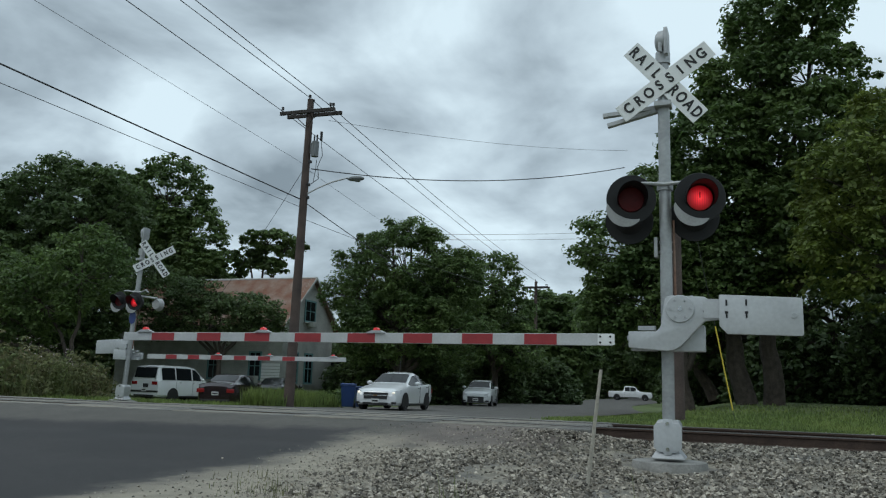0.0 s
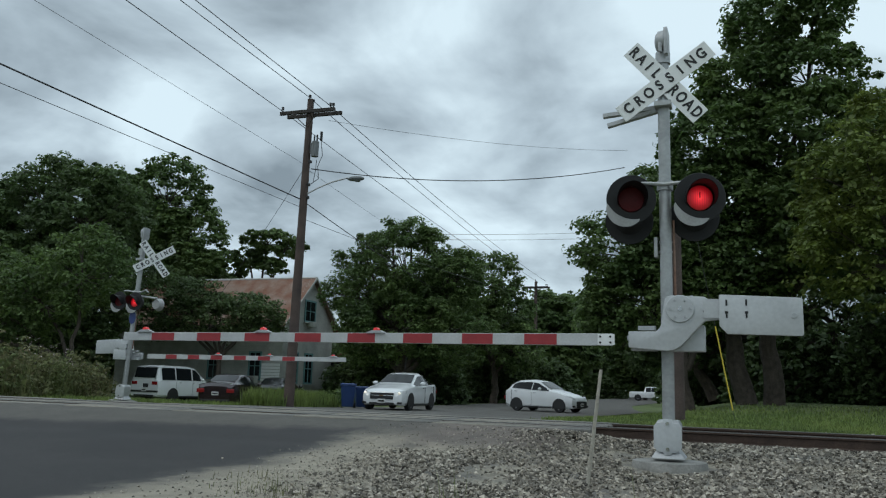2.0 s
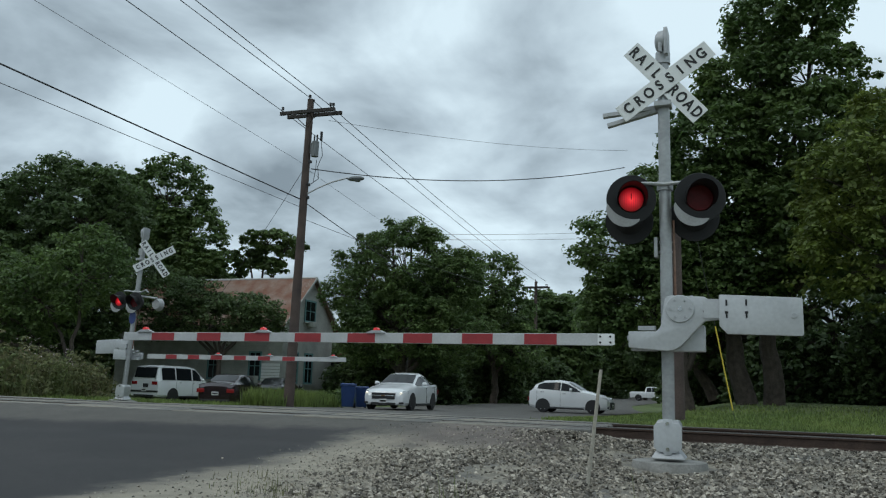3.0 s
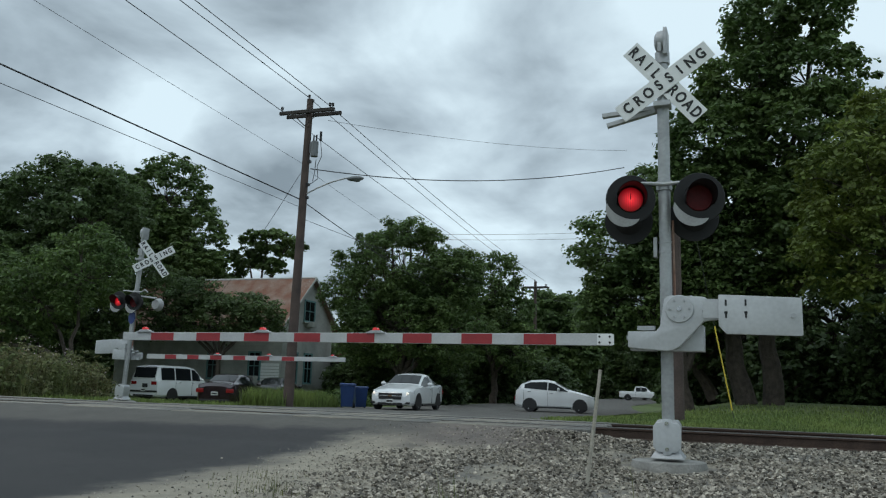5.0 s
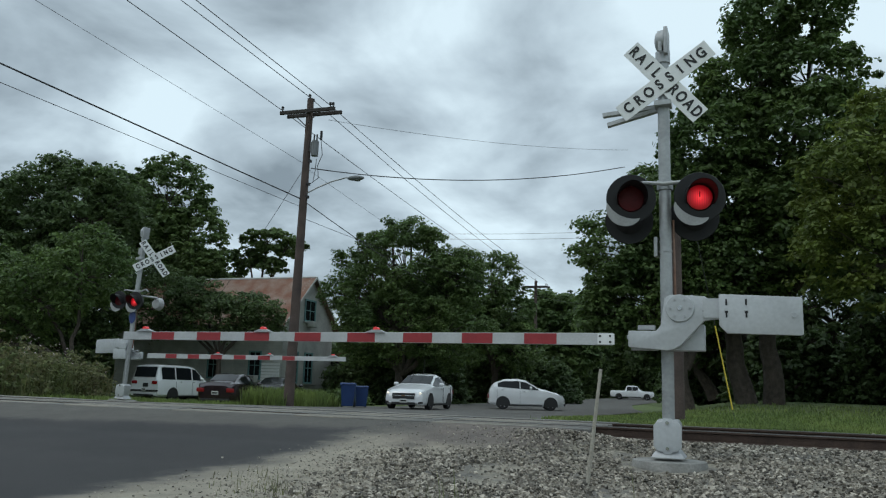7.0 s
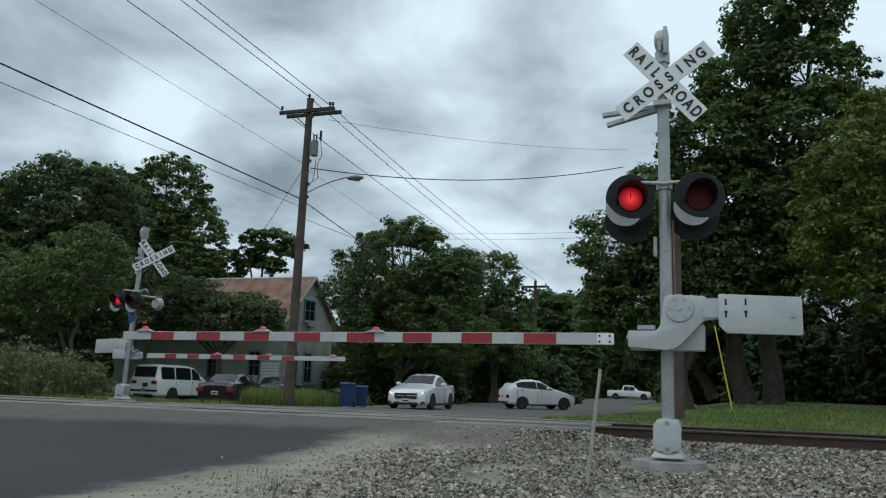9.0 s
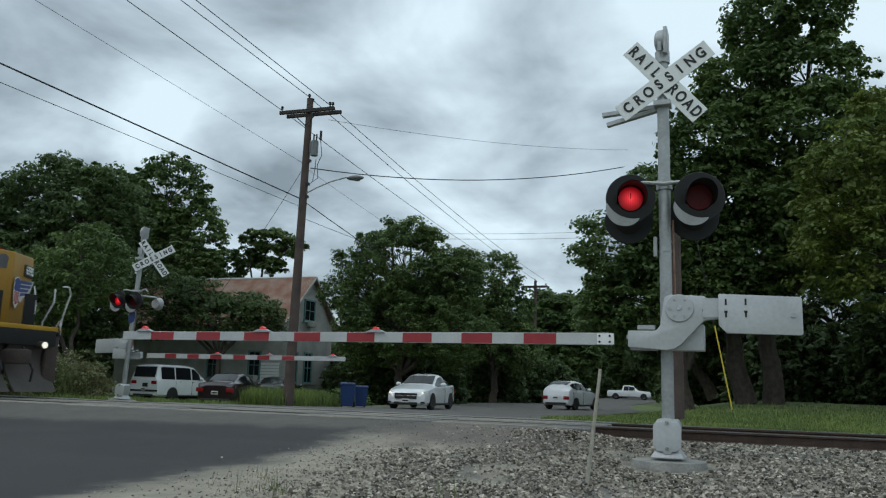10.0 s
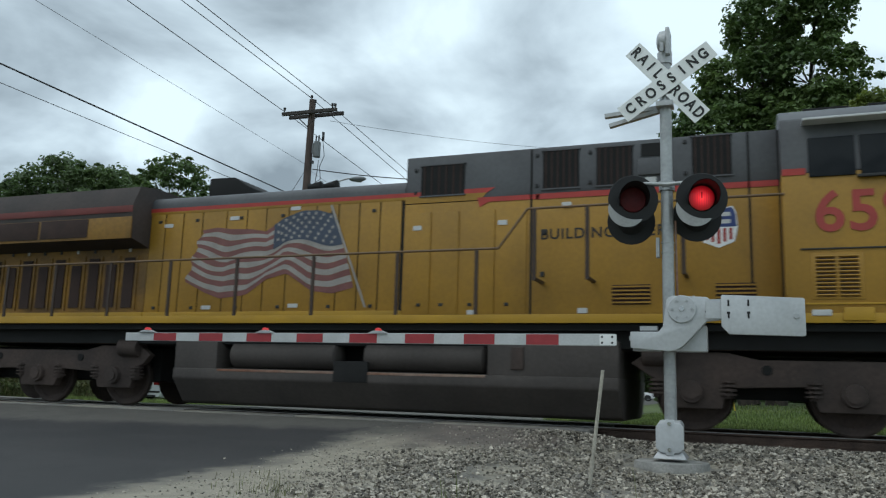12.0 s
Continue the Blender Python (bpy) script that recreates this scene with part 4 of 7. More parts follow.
def signal(m, label, arm_len, reds, arm_dz, front=True):
    """A crossing signal: mast, base, bell, crossbuck, lamps, gate machine with arm to -x and counterweight to +x. It faces -y."""
    s = thing("railroad_crossing_signal", m, label, "crossing signal", "railroad crossing signals")
    bm = B()
    rod(bm, (0, 0, 0.16), (0, 0, 4.98), 0.072, n=24)
    part("mast", bm, M_GALV, s, "grey galvanised steel mast")
    bm = B()
    rod(bm, (0, 0, -0.08), (0, 0, 0.065), 0.44, 0.42, 20)
    soften(bm, 0.015, 2)
    part("foundation", bm, M_CONC, s, "weathered concrete foundation")
    # junction box base with a cover plate
    bm = B()
    loft(bm, [[(a * w, b * w, z) for a, b in ((-1, -1), (1, -1), (1, 1), (-1, 1))] for w, z in ((0.19, 0.10), (0.17, 0.13), (0.12, 0.2), (0.135, 0.26), (0.14, 0.48), (0.11, 0.53))])
    soften(bm, 0.012, 2)
    base = part("mast_base", bm, M_ALU, s, "cast aluminium junction base")
    bm = B()
    o = [(-0.1, 0.17), (-0.155, 0.22), (-0.155, 0.46), (-0.12, 0.50), (-0.06, 0.50), (-0.05, 0.54), (0.05, 0.54), (0.06, 0.50), (0.12, 0.50), (0.155, 0.46), (0.155, 0.22), (0.1, 0.17), (0.05, 0.17), (0.04, 0.14), (-0.04, 0.14), (-0.05, 0.17)]
    slab(bm, o, 0.03, pose(0, -0.175, 0))
    soften(bm, 0.006, 2)
    part("cover_plate", bm, M_GATEPAINT, base, "light grey bolted cover plate")
    for z in (0.205, 0.495):
        bm = B()
        rod(bm, (0, -0.20, z), (0, -0.17, z), 0.022, n=6)
        part("bolt", bm, M_CHROME, base)
    # bell on the top
    bm = B()
    rod(bm, (0, 0, 4.90), (0, 0, 5.05), 0.09, n=20)
    part("mast_cap", bm, M_ALU, s)
    bm = B()
    rod(bm, (-0.055, -0.02, 5.19), (0.03, -0.02, 5.19), 0.135, 0.145, n=26)
    ball(bm, (-0.055, -0.02, 5.19), (0.04, 0.12, 0.12))
    soften(bm, 0.008, 2)
    bell = part("bell", bm, M_ALU, s, "round grey warning bell")
    bm = B()
    box(bm, (0.05, -0.02, 5.16), (0.05, 0.27, 0.35))
    box(bm, (-0.02, -0.13, 5.12), (0.05, 0.04, 0.2))
    soften(bm, 0.012, 2)
    part("bell_bracket", bm, M_ALU, bell)
    crossbuck(s, pose(0.03, -0.10, 4.63, 0, 0, 0) if front else pose(0.36, 0.14, 4.40, 0, 0, 40))
    bm = B()
    box(bm, (0, -0.085, 4.58), (0.16, 0.03, 0.2))
    box(bm, (0, -0.04, 4.35), (0.20, 0.22, 0.06))
    part("clamp", bm, M_GALV, s)
    if front:   # the edge-on blades of the sign that faces the other way
        bm = B()
        box(bm, (0, 0, 0), (0.68, 0.07, 0.05), pose(-0.42, 0.06, 4.335, -3, -4, 0))
        box(bm, (0, 0, 0), (0.66, 0.07, 0.05), pose(-0.38, 0.06, 4.25, -3, -13, 0))
        part("side_sign", bm, M_GALV, s, "grey sign blades seen edge-on")
    # lamp cross arm
    zl = 3.12
    bm = B()
    pipe(bm, [(-0.40, -0.12, zl + 0.22), (-0.30, -0.11, zl + 0.24), (0, -0.10, zl + 0.21), (0.26, -0.10, zl + 0.22), (0.40, -0.10, zl + 0.29), (0.5, -0.08, zl + 0.22)], 0.024, 8)
    rod(bm, (0, 0, zl + 0.15), (0, 0, zl + 0.27), 0.095, n=20)
    part("lamp_arm", bm, M_GALV, s, "curved conduit arm")
    if front:
        flasher(s, pose(-0.39, -0.13, zl + 0.035, 4, 0, 14), False)
        flasher(s, pose(0.41, -0.13, zl + 0.01, 4, 0, 14), True)
        back_lamp(s, pose(-0.45, 0.14, zl - 0.17, 0, 0, 10))
        back_lamp(s, pose(0.335, 0.14, zl - 0.16, 0, 0, 10))
    else:
        flasher(s, pose(-0.50, -0.16, zl - 0.1, 0, 0, 0), False)
        flasher(s, pose(0.10, -0.16, zl - 0.1, 0, 0, 0), True)
        bm = B()
        pipe(bm, [(0.1, 0, zl + 0.1), (0.8, 0, zl + 0.06)], 0.03)
        part("lamp_arm", bm, M_GALV, s)
        bm = B()
        rod(bm, (0.72, 0.05, zl - 0.12), (0.72, 0.2, zl - 0.12), 0.14, 0.2, n=18)
        part("rear_lamp", bm, M_PALELAMP, s, "pale lamp housing seen from behind")
        bm = B()
        slab(bm, [(0.13 * math.cos(a * 0.7854), 0.2 * math.sin(a * 0.7854)) for a in range(8)], 0.01, pose(0.02, -0.09, 2.55))
        part("blue_plate", bm, M_BLUE, s, "small blue notice plate")
    bm = B()
    box(bm, (-0.115, 0, 2.57), (0.04, 0.09, 0.24))
    for z in (2.5, 2.62):
        rod(bm, (0, 0, z), (0, 0, z + 0.02), 0.079, n=20)
    part("terminal_box", bm, M_GALV, s)
    bm = B()
    pipe(bm, [(0.09, 0.02, 2.9), (0.10, 0.02, 1.9), (0.10, 0.02, 1.62)], 0.014, 6)
    part("conduit", bm, M_RUST, s, "thin rusty conduit")
    # gate machine: cranked plate housing
    g = part("gate_machine", *machine_plate(arm_dz), s, "light grey cranked gate mechanism", None)
    bm = B()
    box(bm, (0.20, -0.02, arm_dz + 0.03), (0.46, 0.24, 0.30))
    box(bm, (0.10, 0.0, arm_dz + 0.27), (0.26, 0.2, 0.18))
    soften(bm, 0.012, 2)
    part("motor_case", bm, M_GATEPAINT, g)
    bm = B()
    rod(bm, (0.17, -0.275, arm_dz + 0.36), (0.17, -0.22, arm_dz + 0.36), 0.16, n=28)
    soften(bm, 0.006, 1)
    part("hub", bm, M_GATEPAINT, g)
    for i in range(7):
        a = i * 6.2832 / 6
        bm = B()
        r = 0 if i == 6 else 0.11
        rod(bm, (0.17 + r * math.cos(a), -0.295, arm_dz + 0.36 + r * math.sin(a)), (0.17 + r * math.cos(a), -0.27, arm_dz + 0.36 + r * math.sin(a)), 0.028 if i == 6 else 0.014, n=6)
        part("bolt", bm, M_CHROME if i == 6 else M_ALU, g)
    bm = B()
    box(bm, (0.49, -0.257, arm_dz + 0.33), (0.13, 0.004, 0.022))
    part("rating_plate", bm, M_TRIM, g)
    bm = B()
    box(bm, (-0.22, -0.12, arm_dz + 0.145), (0.2, 0.1, 0.05))
    box(bm, (-0.25, -0.1, arm_dz - 0.105), (0.3, 0.16, 0.03))
    box(bm, (-0.34, -0.12, arm_dz + 0.03), (0.22, 0.05, 0.05))
    pipe(bm, [(0.02, -0.13, arm_dz + 0.52), (0.03, -0.13, arm_dz + 0.15)], 0.014, 6)
    pipe(bm, [(0.30, -0.2, arm_dz + 0.46), (0.30, -0.2, arm_dz + 0.52)], 0.016, 6)
    part("brackets", bm, M_ALU, g)
    # counterweight plate
    bm = B()
    o = [(0.60, 0.53), (0.615, 0.545), (1.45, 0.50), (1.47, 0.485), (1.47, 0.095), (1.45, 0.08), (0.68, 0.10), (0.60, 0.19)]
    slab(bm, [(x, z + arm_dz - 0.03) for x, z in o], 0.05, pose(0, -0.31, 0))
    soften(bm, 0.008, 2)
    cw = part("counterweight", bm, M_GATEPAINT, s, "light grey rounded counterweight plate")
    for x in (0.68, 0.89):
        part("slot", *slot_box((x, -0.313, arm_dz + 0.42), (0.02, 0.006, 0.07)), cw)
        part("slot_bolt", *slot_box((x, -0.313, arm_dz + 0.31), (0.035, 0.008, 0.025)), cw)
        part("slot", *slot_box((x, -0.313, arm_dz + 0.272), (0.018, 0.006, 0.05)), cw)
    bm = B()
    rod(bm, (1.38, -0.33, arm_dz + 0.27), (1.38, -0.30, arm_dz + 0.27), 0.03, n=6)
    part("bolt", bm, M_ALU, cw)
    bm = B()
    box(bm, (0.53, -0.24, arm_dz + 0.36), (0.2, 0.05, 0.22))
    part("weight_arm", bm, M_GATEPAINT, s)
    # gate arm
    L, stripe = arm_len, 0.4064
    bm = B()
    loft(bm, [[(x, -0.24 + y, arm_dz + z) for y, z in ((-0.012, -h), (0.012, -h), (0.012, h), (-0.012, h))] for x, h in ((-0.60, 0.072), (-L, 0.060))])
    soften(bm, 0.004, 1)
    arm = part("gate_arm", bm, M_WHITESTRIPE, s, "lowered gate arm with red and white stripes")
    x = -1.275
    for i in range(reds):
        x0, x1 = x - i * 2 * stripe, x - i * 2 * stripe - stripe
        h0, h1 = (0.066 - 0.012 * (-a - 0.6) / (L - 0.6) for a in (x0, x1))
        bm = B()
        slab(bm, [(x0, arm_dz - h0), (x0, arm_dz + h0), (x1, arm_dz + h1), (x1, arm_dz - h1)], 0.0305, pose(0, -0.2553, 0))
        part("red_stripe", bm, M_REDSTRIPE, arm)
    bm = B()
    box(bm, (-0.68, -0.2535, arm_dz), (0.2, 0.006, 0.128))
    part("bolt_plate", bm, M_SIGN, arm)
    for bx in (-0.63, -0.75):
        for bz in (-0.035, 0.035):
            bm = B()
            rod(bm, (bx, -0.264, arm_dz + bz), (bx, -0.254, arm_dz + bz), 0.014, n=6)
            part("bolt", bm, M_BLACK, arm)
    for ax in (L - 0.40, L - 2.45, L - 4.2):
        bm = B()
        loft(bm, [[(-ax + a * w, -0.24 + b * 0.04, arm_dz + z) for a, b in ((-1, -1), (1, -1), (1, 1), (-1, 1))] for w, z in ((0.13, 0.062), (0.13, 0.072), (0.08, 0.09), (0.06, 0.10))])
        hold = part("lamp_holder", bm, M_ALU, arm)
        bm = B()
        rod(bm, (-ax, -0.275, arm_dz + 0.102), (-ax, -0.205, arm_dz + 0.102), 0.036, n=16)
        part("gate_lamp", bm, M_ARMLAMP, hold, "glowing red gate lamp")
    return s


def slot_box(c, size):
    bm = B()
    box(bm, c, size)
    return bm, M_BLACK


def machine_plate(dz):
    bm = B()
    o = [(-0.42, 0.10), (-0.10, 0.10), (-0.05, 0.16), (0.0, 0.48), (0.06, 0.52), (0.44, 0.50), (0.50, 0.46), (0.62, 0.46), (0.62, 0.24), (0.44, 0.22), (0.18, -0.06), (0.10, -0.11), (0.02, -0.125), (-0.42, -0.09)]
    slab(bm, [(x, z + dz) for x, z in o], 0.10, pose(0, -0.25, 0))
    soften(bm, 0.012, 2)
    return bm, M_GATEPAINT


signal(pose(-0.98, 9.95, 0.22), "grey crossing signal with crossbuck, flashing lamps and lowered gate", 7.90, 8, 1.44)


def far_signal():
    """The signal beyond the track: it faces the street there, and is seen from behind and the side."""
    s = signal(pose(-17.85, 19.7, 0.30, 0, 3.2, 0), "far crossing signal with its gate lowered across the street", 7.35, 6, 1.40, front=False)
    for o in s.children:                 # its gate reaches to +x
        if o.name.split(".")[0] in ("gate_arm", "gate_machine", "counterweight", "weight_arm"):
            o.matrix_basis = pose(0, 0, 0, 0, -3.2, 0) @ pose(0, 0, 0, 0, 0, 180)
    return s


far_signal()

# bleached wooden stake and the guy wire with its guard
stake = thing("wooden_stake", pose(-1.62, 8.27, 0.0), "thin bleached wooden stake in the gravel", "stake")
bm = B()
rod(bm, (-0.005, 0, -0.05), (0.14, 0.06, 1.27), 0.021, 0.017, 8)
part("stake_rod", bm, M_STAKE, stake)

# ---- utility poles and wires ----
POLE = Vector((-15.95, 26.0, 0.1))


def utility_pole(p, h, label, lean=0.0, fittings=True):
    u = thing("utility_pole", pose(p[0], p[1], p[2], 0, lean, 0), label, "utility pole")
    bm = B()
    rod(bm, (0, 0, -0.2), (0, 0, h), 0.20, 0.125, 16)
    part("pole", bm, M_POLE, u, "weathered brown wooden pole")
    for dy, dz, dx in ((-0.2, 0.0, 0.0), (0.2, -0.02, 0.08)):
        bm = B()
        box(bm, (dx, dy, h - 0.55 + dz), (2.4, 0.10, 0.14))
        soften(bm, 0.012, 1)
        part("crossarm", bm, M_ARMWOOD, u, "dark wooden crossarm")
    bm = B()
    for sx in (-1, 1):
        pipe(bm, [(sx * 0.62, -0.26, h - 0.6), (0, -0.26, h - 1.15)], 0.02, 6)
    part("brace", bm, M_ARMWOOD, u)
    for x, z in ((-1.1, -0.48), (1.0, -0.48), (1.12, -0.50), (-0.05, 0.0), (0.12, -0.2)):
        bm = B()
        rod(bm, (x, -0.2 if abs(x) > 0.5 else 0, h + z), (x, -0.2 if abs(x) > 0.5 else 0, h + z + 0.1), 0.02, n=6)
        for k in range(2):
            rod(bm, (x, -0.2 if abs(x) > 0.5 else 0, h + z + 0.09 + k * 0.06), (x, -0.2 if abs(x) > 0.5 else 0, h + z + 0.13 + k * 0.06), 0.06, 0.045, n=10)
        part("insulator", bm, M_TRIM, u)
    if fittings:
        bm = B()
        rod(bm, (0.34, 0, 9.45), (0.34, 0, 10.02), 0.14, n=20)
        ball(bm, (0.34, 0, 10.02), (0.14, 0.14, 0.05))
        box(bm, (0.2, 0, 9.8), (0.14, 0.08, 0.4))
        can = part("transformer", bm, M_CAN, u, "grey can transformer")
        bm = B()
        for x in (0.28, 0.40):
            rod(bm, (x, 0, 10.05), (x, 0, 10.3), 0.03, n=8)
        part("bushing", bm, M_TRIM, can)
        bm = B()
        rod(bm, (0.52, 0.1, 10.1), (0.52, 0.1, 10.45), 0.05, n=8)
        part("cutout", bm, M_TRIM, u)
        bm = B()
        pipe(bm, [(0.52, 0.1, 10.1), (0.62, 0.1, 9.5), (0.45, 0.1, 9.1), (0.52, 0.1, 8.6), (0.2, 0.1, 8.4)], 0.014, 6)
        pipe(bm, [(0.38, 0.1, 9.35), (0.36, 0.1, 8.9), (0.3, 0.1, 8.5)], 0.014, 6)
        part("drop_leads", bm, M_WIRE, u)
        bm = B()
        pipe(bm, [(0.12, 0, 8.0), (0.5, 0.15, 8.25), (1.0, 0.32, 8.5), (1.55, 0.5, 8.68)], 0.028, 8)
        la = part("lamp_bracket", bm, M_GALV, u, "curved street lamp bracket")
        bm = B()
        ball(bm, (1.85, 0.6, 8.66), (0.36, 0.15, 0.10))
        rod(bm, (1.9, 0.62, 8.56), (1.9, 0.62, 8.63), 0.12, 0.14, 14)
        part("lamp_head", bm, M_CAN, la, "grey cobra street lamp head")
        bm = B()
        for z in (7.85, 8.35, 9.25):
            box(bm, (0.17, -0.02, z), (0.12, 0.1, 0.1))
        part("wire_clamps", bm, M_TRIM, u)
    return u


utility_pole(POLE, 11.75, "tall wooden utility pole with transformer and street lamp", 0.9)
utility_pole((-19.0, 73.1, 0), 11.0, "distant wooden utility pole with one crossarm", 0, False)
post = thing("wooden_post", pose(-1.78, 20.23, ground_z(-1.78, 20.23)), "tall brown wooden post behind the signal mast", "post")
bm = B()
rod(bm, (0, 0, -0.2), (0, 0, 4.6), 0.17, 0.15, 14)
part("shaft", bm, M_POLE, post)


def wire(a, b, sag, r, label):
    bm = B()
    a, b = Vector(a), Vector(b)
    k = 16
    pts = []
    for i in range(k + 1):
        f = i / k
        p = a.lerp(b, f)
        p.z -= 4 * sag * f * (1 - f)
        pts.append(p)
    side = (b - a).cross(Vector((0, 0, 1))).normalized()
    loft(bm, [[p + side * r * math.cos(j * 1.2566) + Vector((0, 0, r * math.sin(j * 1.2566))) for j in range(5)] for p in pts])
    return tagged(part("overhead_wire", bm, M_WIRE), label, "wire", "overhead wires")


NEARP = -22.0     # the next pole stands behind the camera
for dx, z, zf, r in ((-0.95, 11.42, 14.27, 0.014), (0.1, 11.95, 14.1, 0.014), (1.0, 11.55, 14.0, 0.014)):
    wire((POLE.x + dx, 26, z), (POLE.x + dx, NEARP, zf), 0.0, r, "black power line above the street")
    wire((POLE.x + dx, 26, z), (-19 + dx * 0.95, 73.1, 11.0), 0.35, r, "black power line above the street")
wire((POLE.x, 26, 7.9), (POLE.x, NEARP, 8.41), 0.0, 0.022, "thick black cable along the street")
wire((POLE.x, 26, 7.6), (POLE.x, NEARP, 7.61), 0.0, 0.009, "thin cable along the street")
wire((POLE.x, 26, 9.3), (POLE.x, NEARP, 11.72), 0.0, 0.006, "thin wire along the street")
wire((POLE.x, 26, 9.2), (-19, 73.1, 8.6), 0.6, 0.006, "thin wire along the street")
wire((POLE.x + 0.3, 26.1, 9.1), (-5.37, 36.53, 11.22), 0.55, 0.020, "black service cable across the street")
wire((POLE.x + 0.9, 26.2, 11.0), (-6.55, 45.7, 14.77), 0.3, 0.008, "thin wire across the street")
wire((POLE.x, 26, 7.9), (-19.4, 73, 6.6), 0.9, 0.018, "black cable along the street")
wire((POLE.x, 26, 7.2), (-12, 60, 7.4), 0.5, 0.010, "thin drop wire beside the trees")
wire((-22, 56, 12.4), (0, 64.4, 14.0), 0.3, 0.012, "wire across the street")
wire((-22, 56, 12.0), (0, 64.4, 13.5), 0.3, 0.012, "wire across the street")
wire((POLE.x, 26, 9.0), (-27, 36, 5.2), 0.15, 0.010, "service drop to the house")
guy = thing("guy_wire", pose(-0.48, 20.27, 0.27), "yellow plastic guard on a pole's guy wire", "guy wire")
way = Vector((-0.44, 0.61, 2.43))
bm = B()
rod(bm, way * 0.18, way, 0.017, n=8)
part("guard", bm, M_GUY, guy, "yellow plastic guard")
bm = B()
rod(bm, way * -0.02, way * 2.6, 0.006, n=5)
part("cable", bm, M_WIRE, guy)


# ---- the house and its fence ----
def house():
    """An old white house: long side to the track, gable end to the street, rusty metal roof."""
    h = thing("house", pose(-27.4, 43.6, 0.0), "old white wooden house with a rusty metal roof", "house")
    Lx, Wy, eave, ridge, t = 13.0, 6.2, 4.8, 7.85, 0.14

    def siding(name, a, b, top):
        """A wall of lapped boards from a to b; top(f) gives its height along the run."""
        a, b = Vector(a), Vector(b)
        d = (b - a)
        run, way = d.length, d.normalized()
        out = Vector((way.y, -way.x, 0))
        bm = B()
        vs = []
        for off in (0, -t):
            for f in (0.0, 0.5, 1.0):
                for z in (0, top(f)):
                    p = a + way * run * f + out * off
                    vs.append(bm.verts.new((p.x, p.y, z)))
        for i in range(2):
            bm.faces.new((vs[i * 2], vs[i * 2 + 2], vs[i * 2 + 3], vs[i * 2 + 1]))
            bm.faces.new((vs[6 + i * 2 + 2], vs[6 + i * 2], vs[6 + i * 2 + 1], vs[6 + i * 2 + 3]))
        w = part(name, bm, M_SIDING, h, "white weathered board wall")
        z = 0.1
        top_all = max(top(0), top(0.5))
        while z < top_all - 0.1:
            f0 = 0.0
            if z > top(0):
                f0 = 0.5 * (z - top(0)) / (top(0.5) - top(0))
            if f0 < 0.48:
                p, q = a + way * run * f0 + out * 0.012, a + way * run * (1 - f0) + out * 0.012
                bm2 = B()
                m = Matrix.Translation((p + q) / 2 + Vector((0, 0, z))) @ Matrix.Rotation(math.atan2(way.y, way.x), 4, "Z")
                box(bm2, (0, 0, 0.08), ((q - p).length, 0.022, 0.16), m @ Matrix.Rotation(radians(5), 4, "X"))
                part("board", bm2, M_SIDING, w)
            z += 0.19
        return w

    front = siding("front_wall", (-Lx, 0, 0), (0, 0, 0), lambda f: eave)
    gable = siding("gable_wall", (0, 0, 0), (0, Wy, 0), lambda f: eave + (ridge - eave) * (1 - abs(2 * f - 1)))
    siding("back_wall", (0, Wy, 0), (-Lx, Wy, 0), lambda f: eave)
    siding("end_wall", (-Lx, Wy, 0), (-Lx, 0, 0), lambda f: eave + (ridge - eave) * (1 - abs(2 * f - 1)))
    for s, name in ((0, "roof"), (1, "roof")):
        bm = B()
        y0, z0 = (-0.45, eave - 0.28) if s == 0 else (Wy + 0.45, eave - 0.28)
        k = 46
        rows = []
        for i in range(k + 1):      # standing corrugations
            x = -Lx - 0.4 + (Lx + 0.75) * i / k
            up = 0.03 * (i % 2)
            rows.append([(x, y0, z0 + up), (x, Wy / 2, ridge + 0.06 + up), (x, Wy / 2, ridge - 0.02), (x, y0, z0 - 0.06)])
        loft(bm, rows)
        part(name, bm, M_RUST, h, "rust-streaked metal roof", smooth=0)
    bm = B()
    for s in (0, 1):
        y0 = -0.45 if s == 0 else Wy + 0.45
        a, b = Vector((0.36, y0, eave - 0.36)), Vector((0.36, Wy / 2, ridge - 0.06))
        loft(bm, [[p + Vector((0, 0, dz)) + Vector((dx, 0, 0)) for dx, dz in ((0, 0), (0.05, 0), (0.05, 0.17), (0, 0.17))] for p in (a, b)])
    part("bargeboard", bm, M_SIDING, h)
    bm = B()
    rod(bm, (-Lx - 0.4, Wy / 2, ridge + 0.08), (0.35, Wy / 2, ridge + 0.08), 0.07, n=8)
    part("ridge_cap", bm, M_WHITE, h)

    def window(parent, m, w, hh, bars=True):
        bm = B()
        for x in (-w / 2, w / 2):
            box(bm, (x, -0.03, hh / 2), (0.10, 0.06, hh + 0.1))
        for z in (0, hh):
            box(bm, (0, -0.03, z), (w + 0.1, 0.07, 0.10))
        if bars:
            box(bm, (0, -0.02, hh / 2), (w, 0.04, 0.05))
            box(bm, (0, -0.02, hh / 2), (0.04, 0.04, hh))
        wn_ = part("window", bm, M_TEALTRIM, parent, "sash window with teal painted trim", m)
        bm = B()
        box(bm, (0, -0.006, hh / 2), (w - 0.06, 0.01, hh - 0.06))
        part("pane", bm, M_GLASS_D, wn_)
        bm = B()
        box(bm, (0, -0.08, -0.08), (w + 0.24, 0.16, 0.05))
        part("sill", bm, M_SIDING, wn_)
        return wn_

    window(h, pose(-1.9, -0.04, 1.15), 0.85, 1.7)
    window(h, pose(-5.0, -0.04, 1.15), 0.85, 1.7)
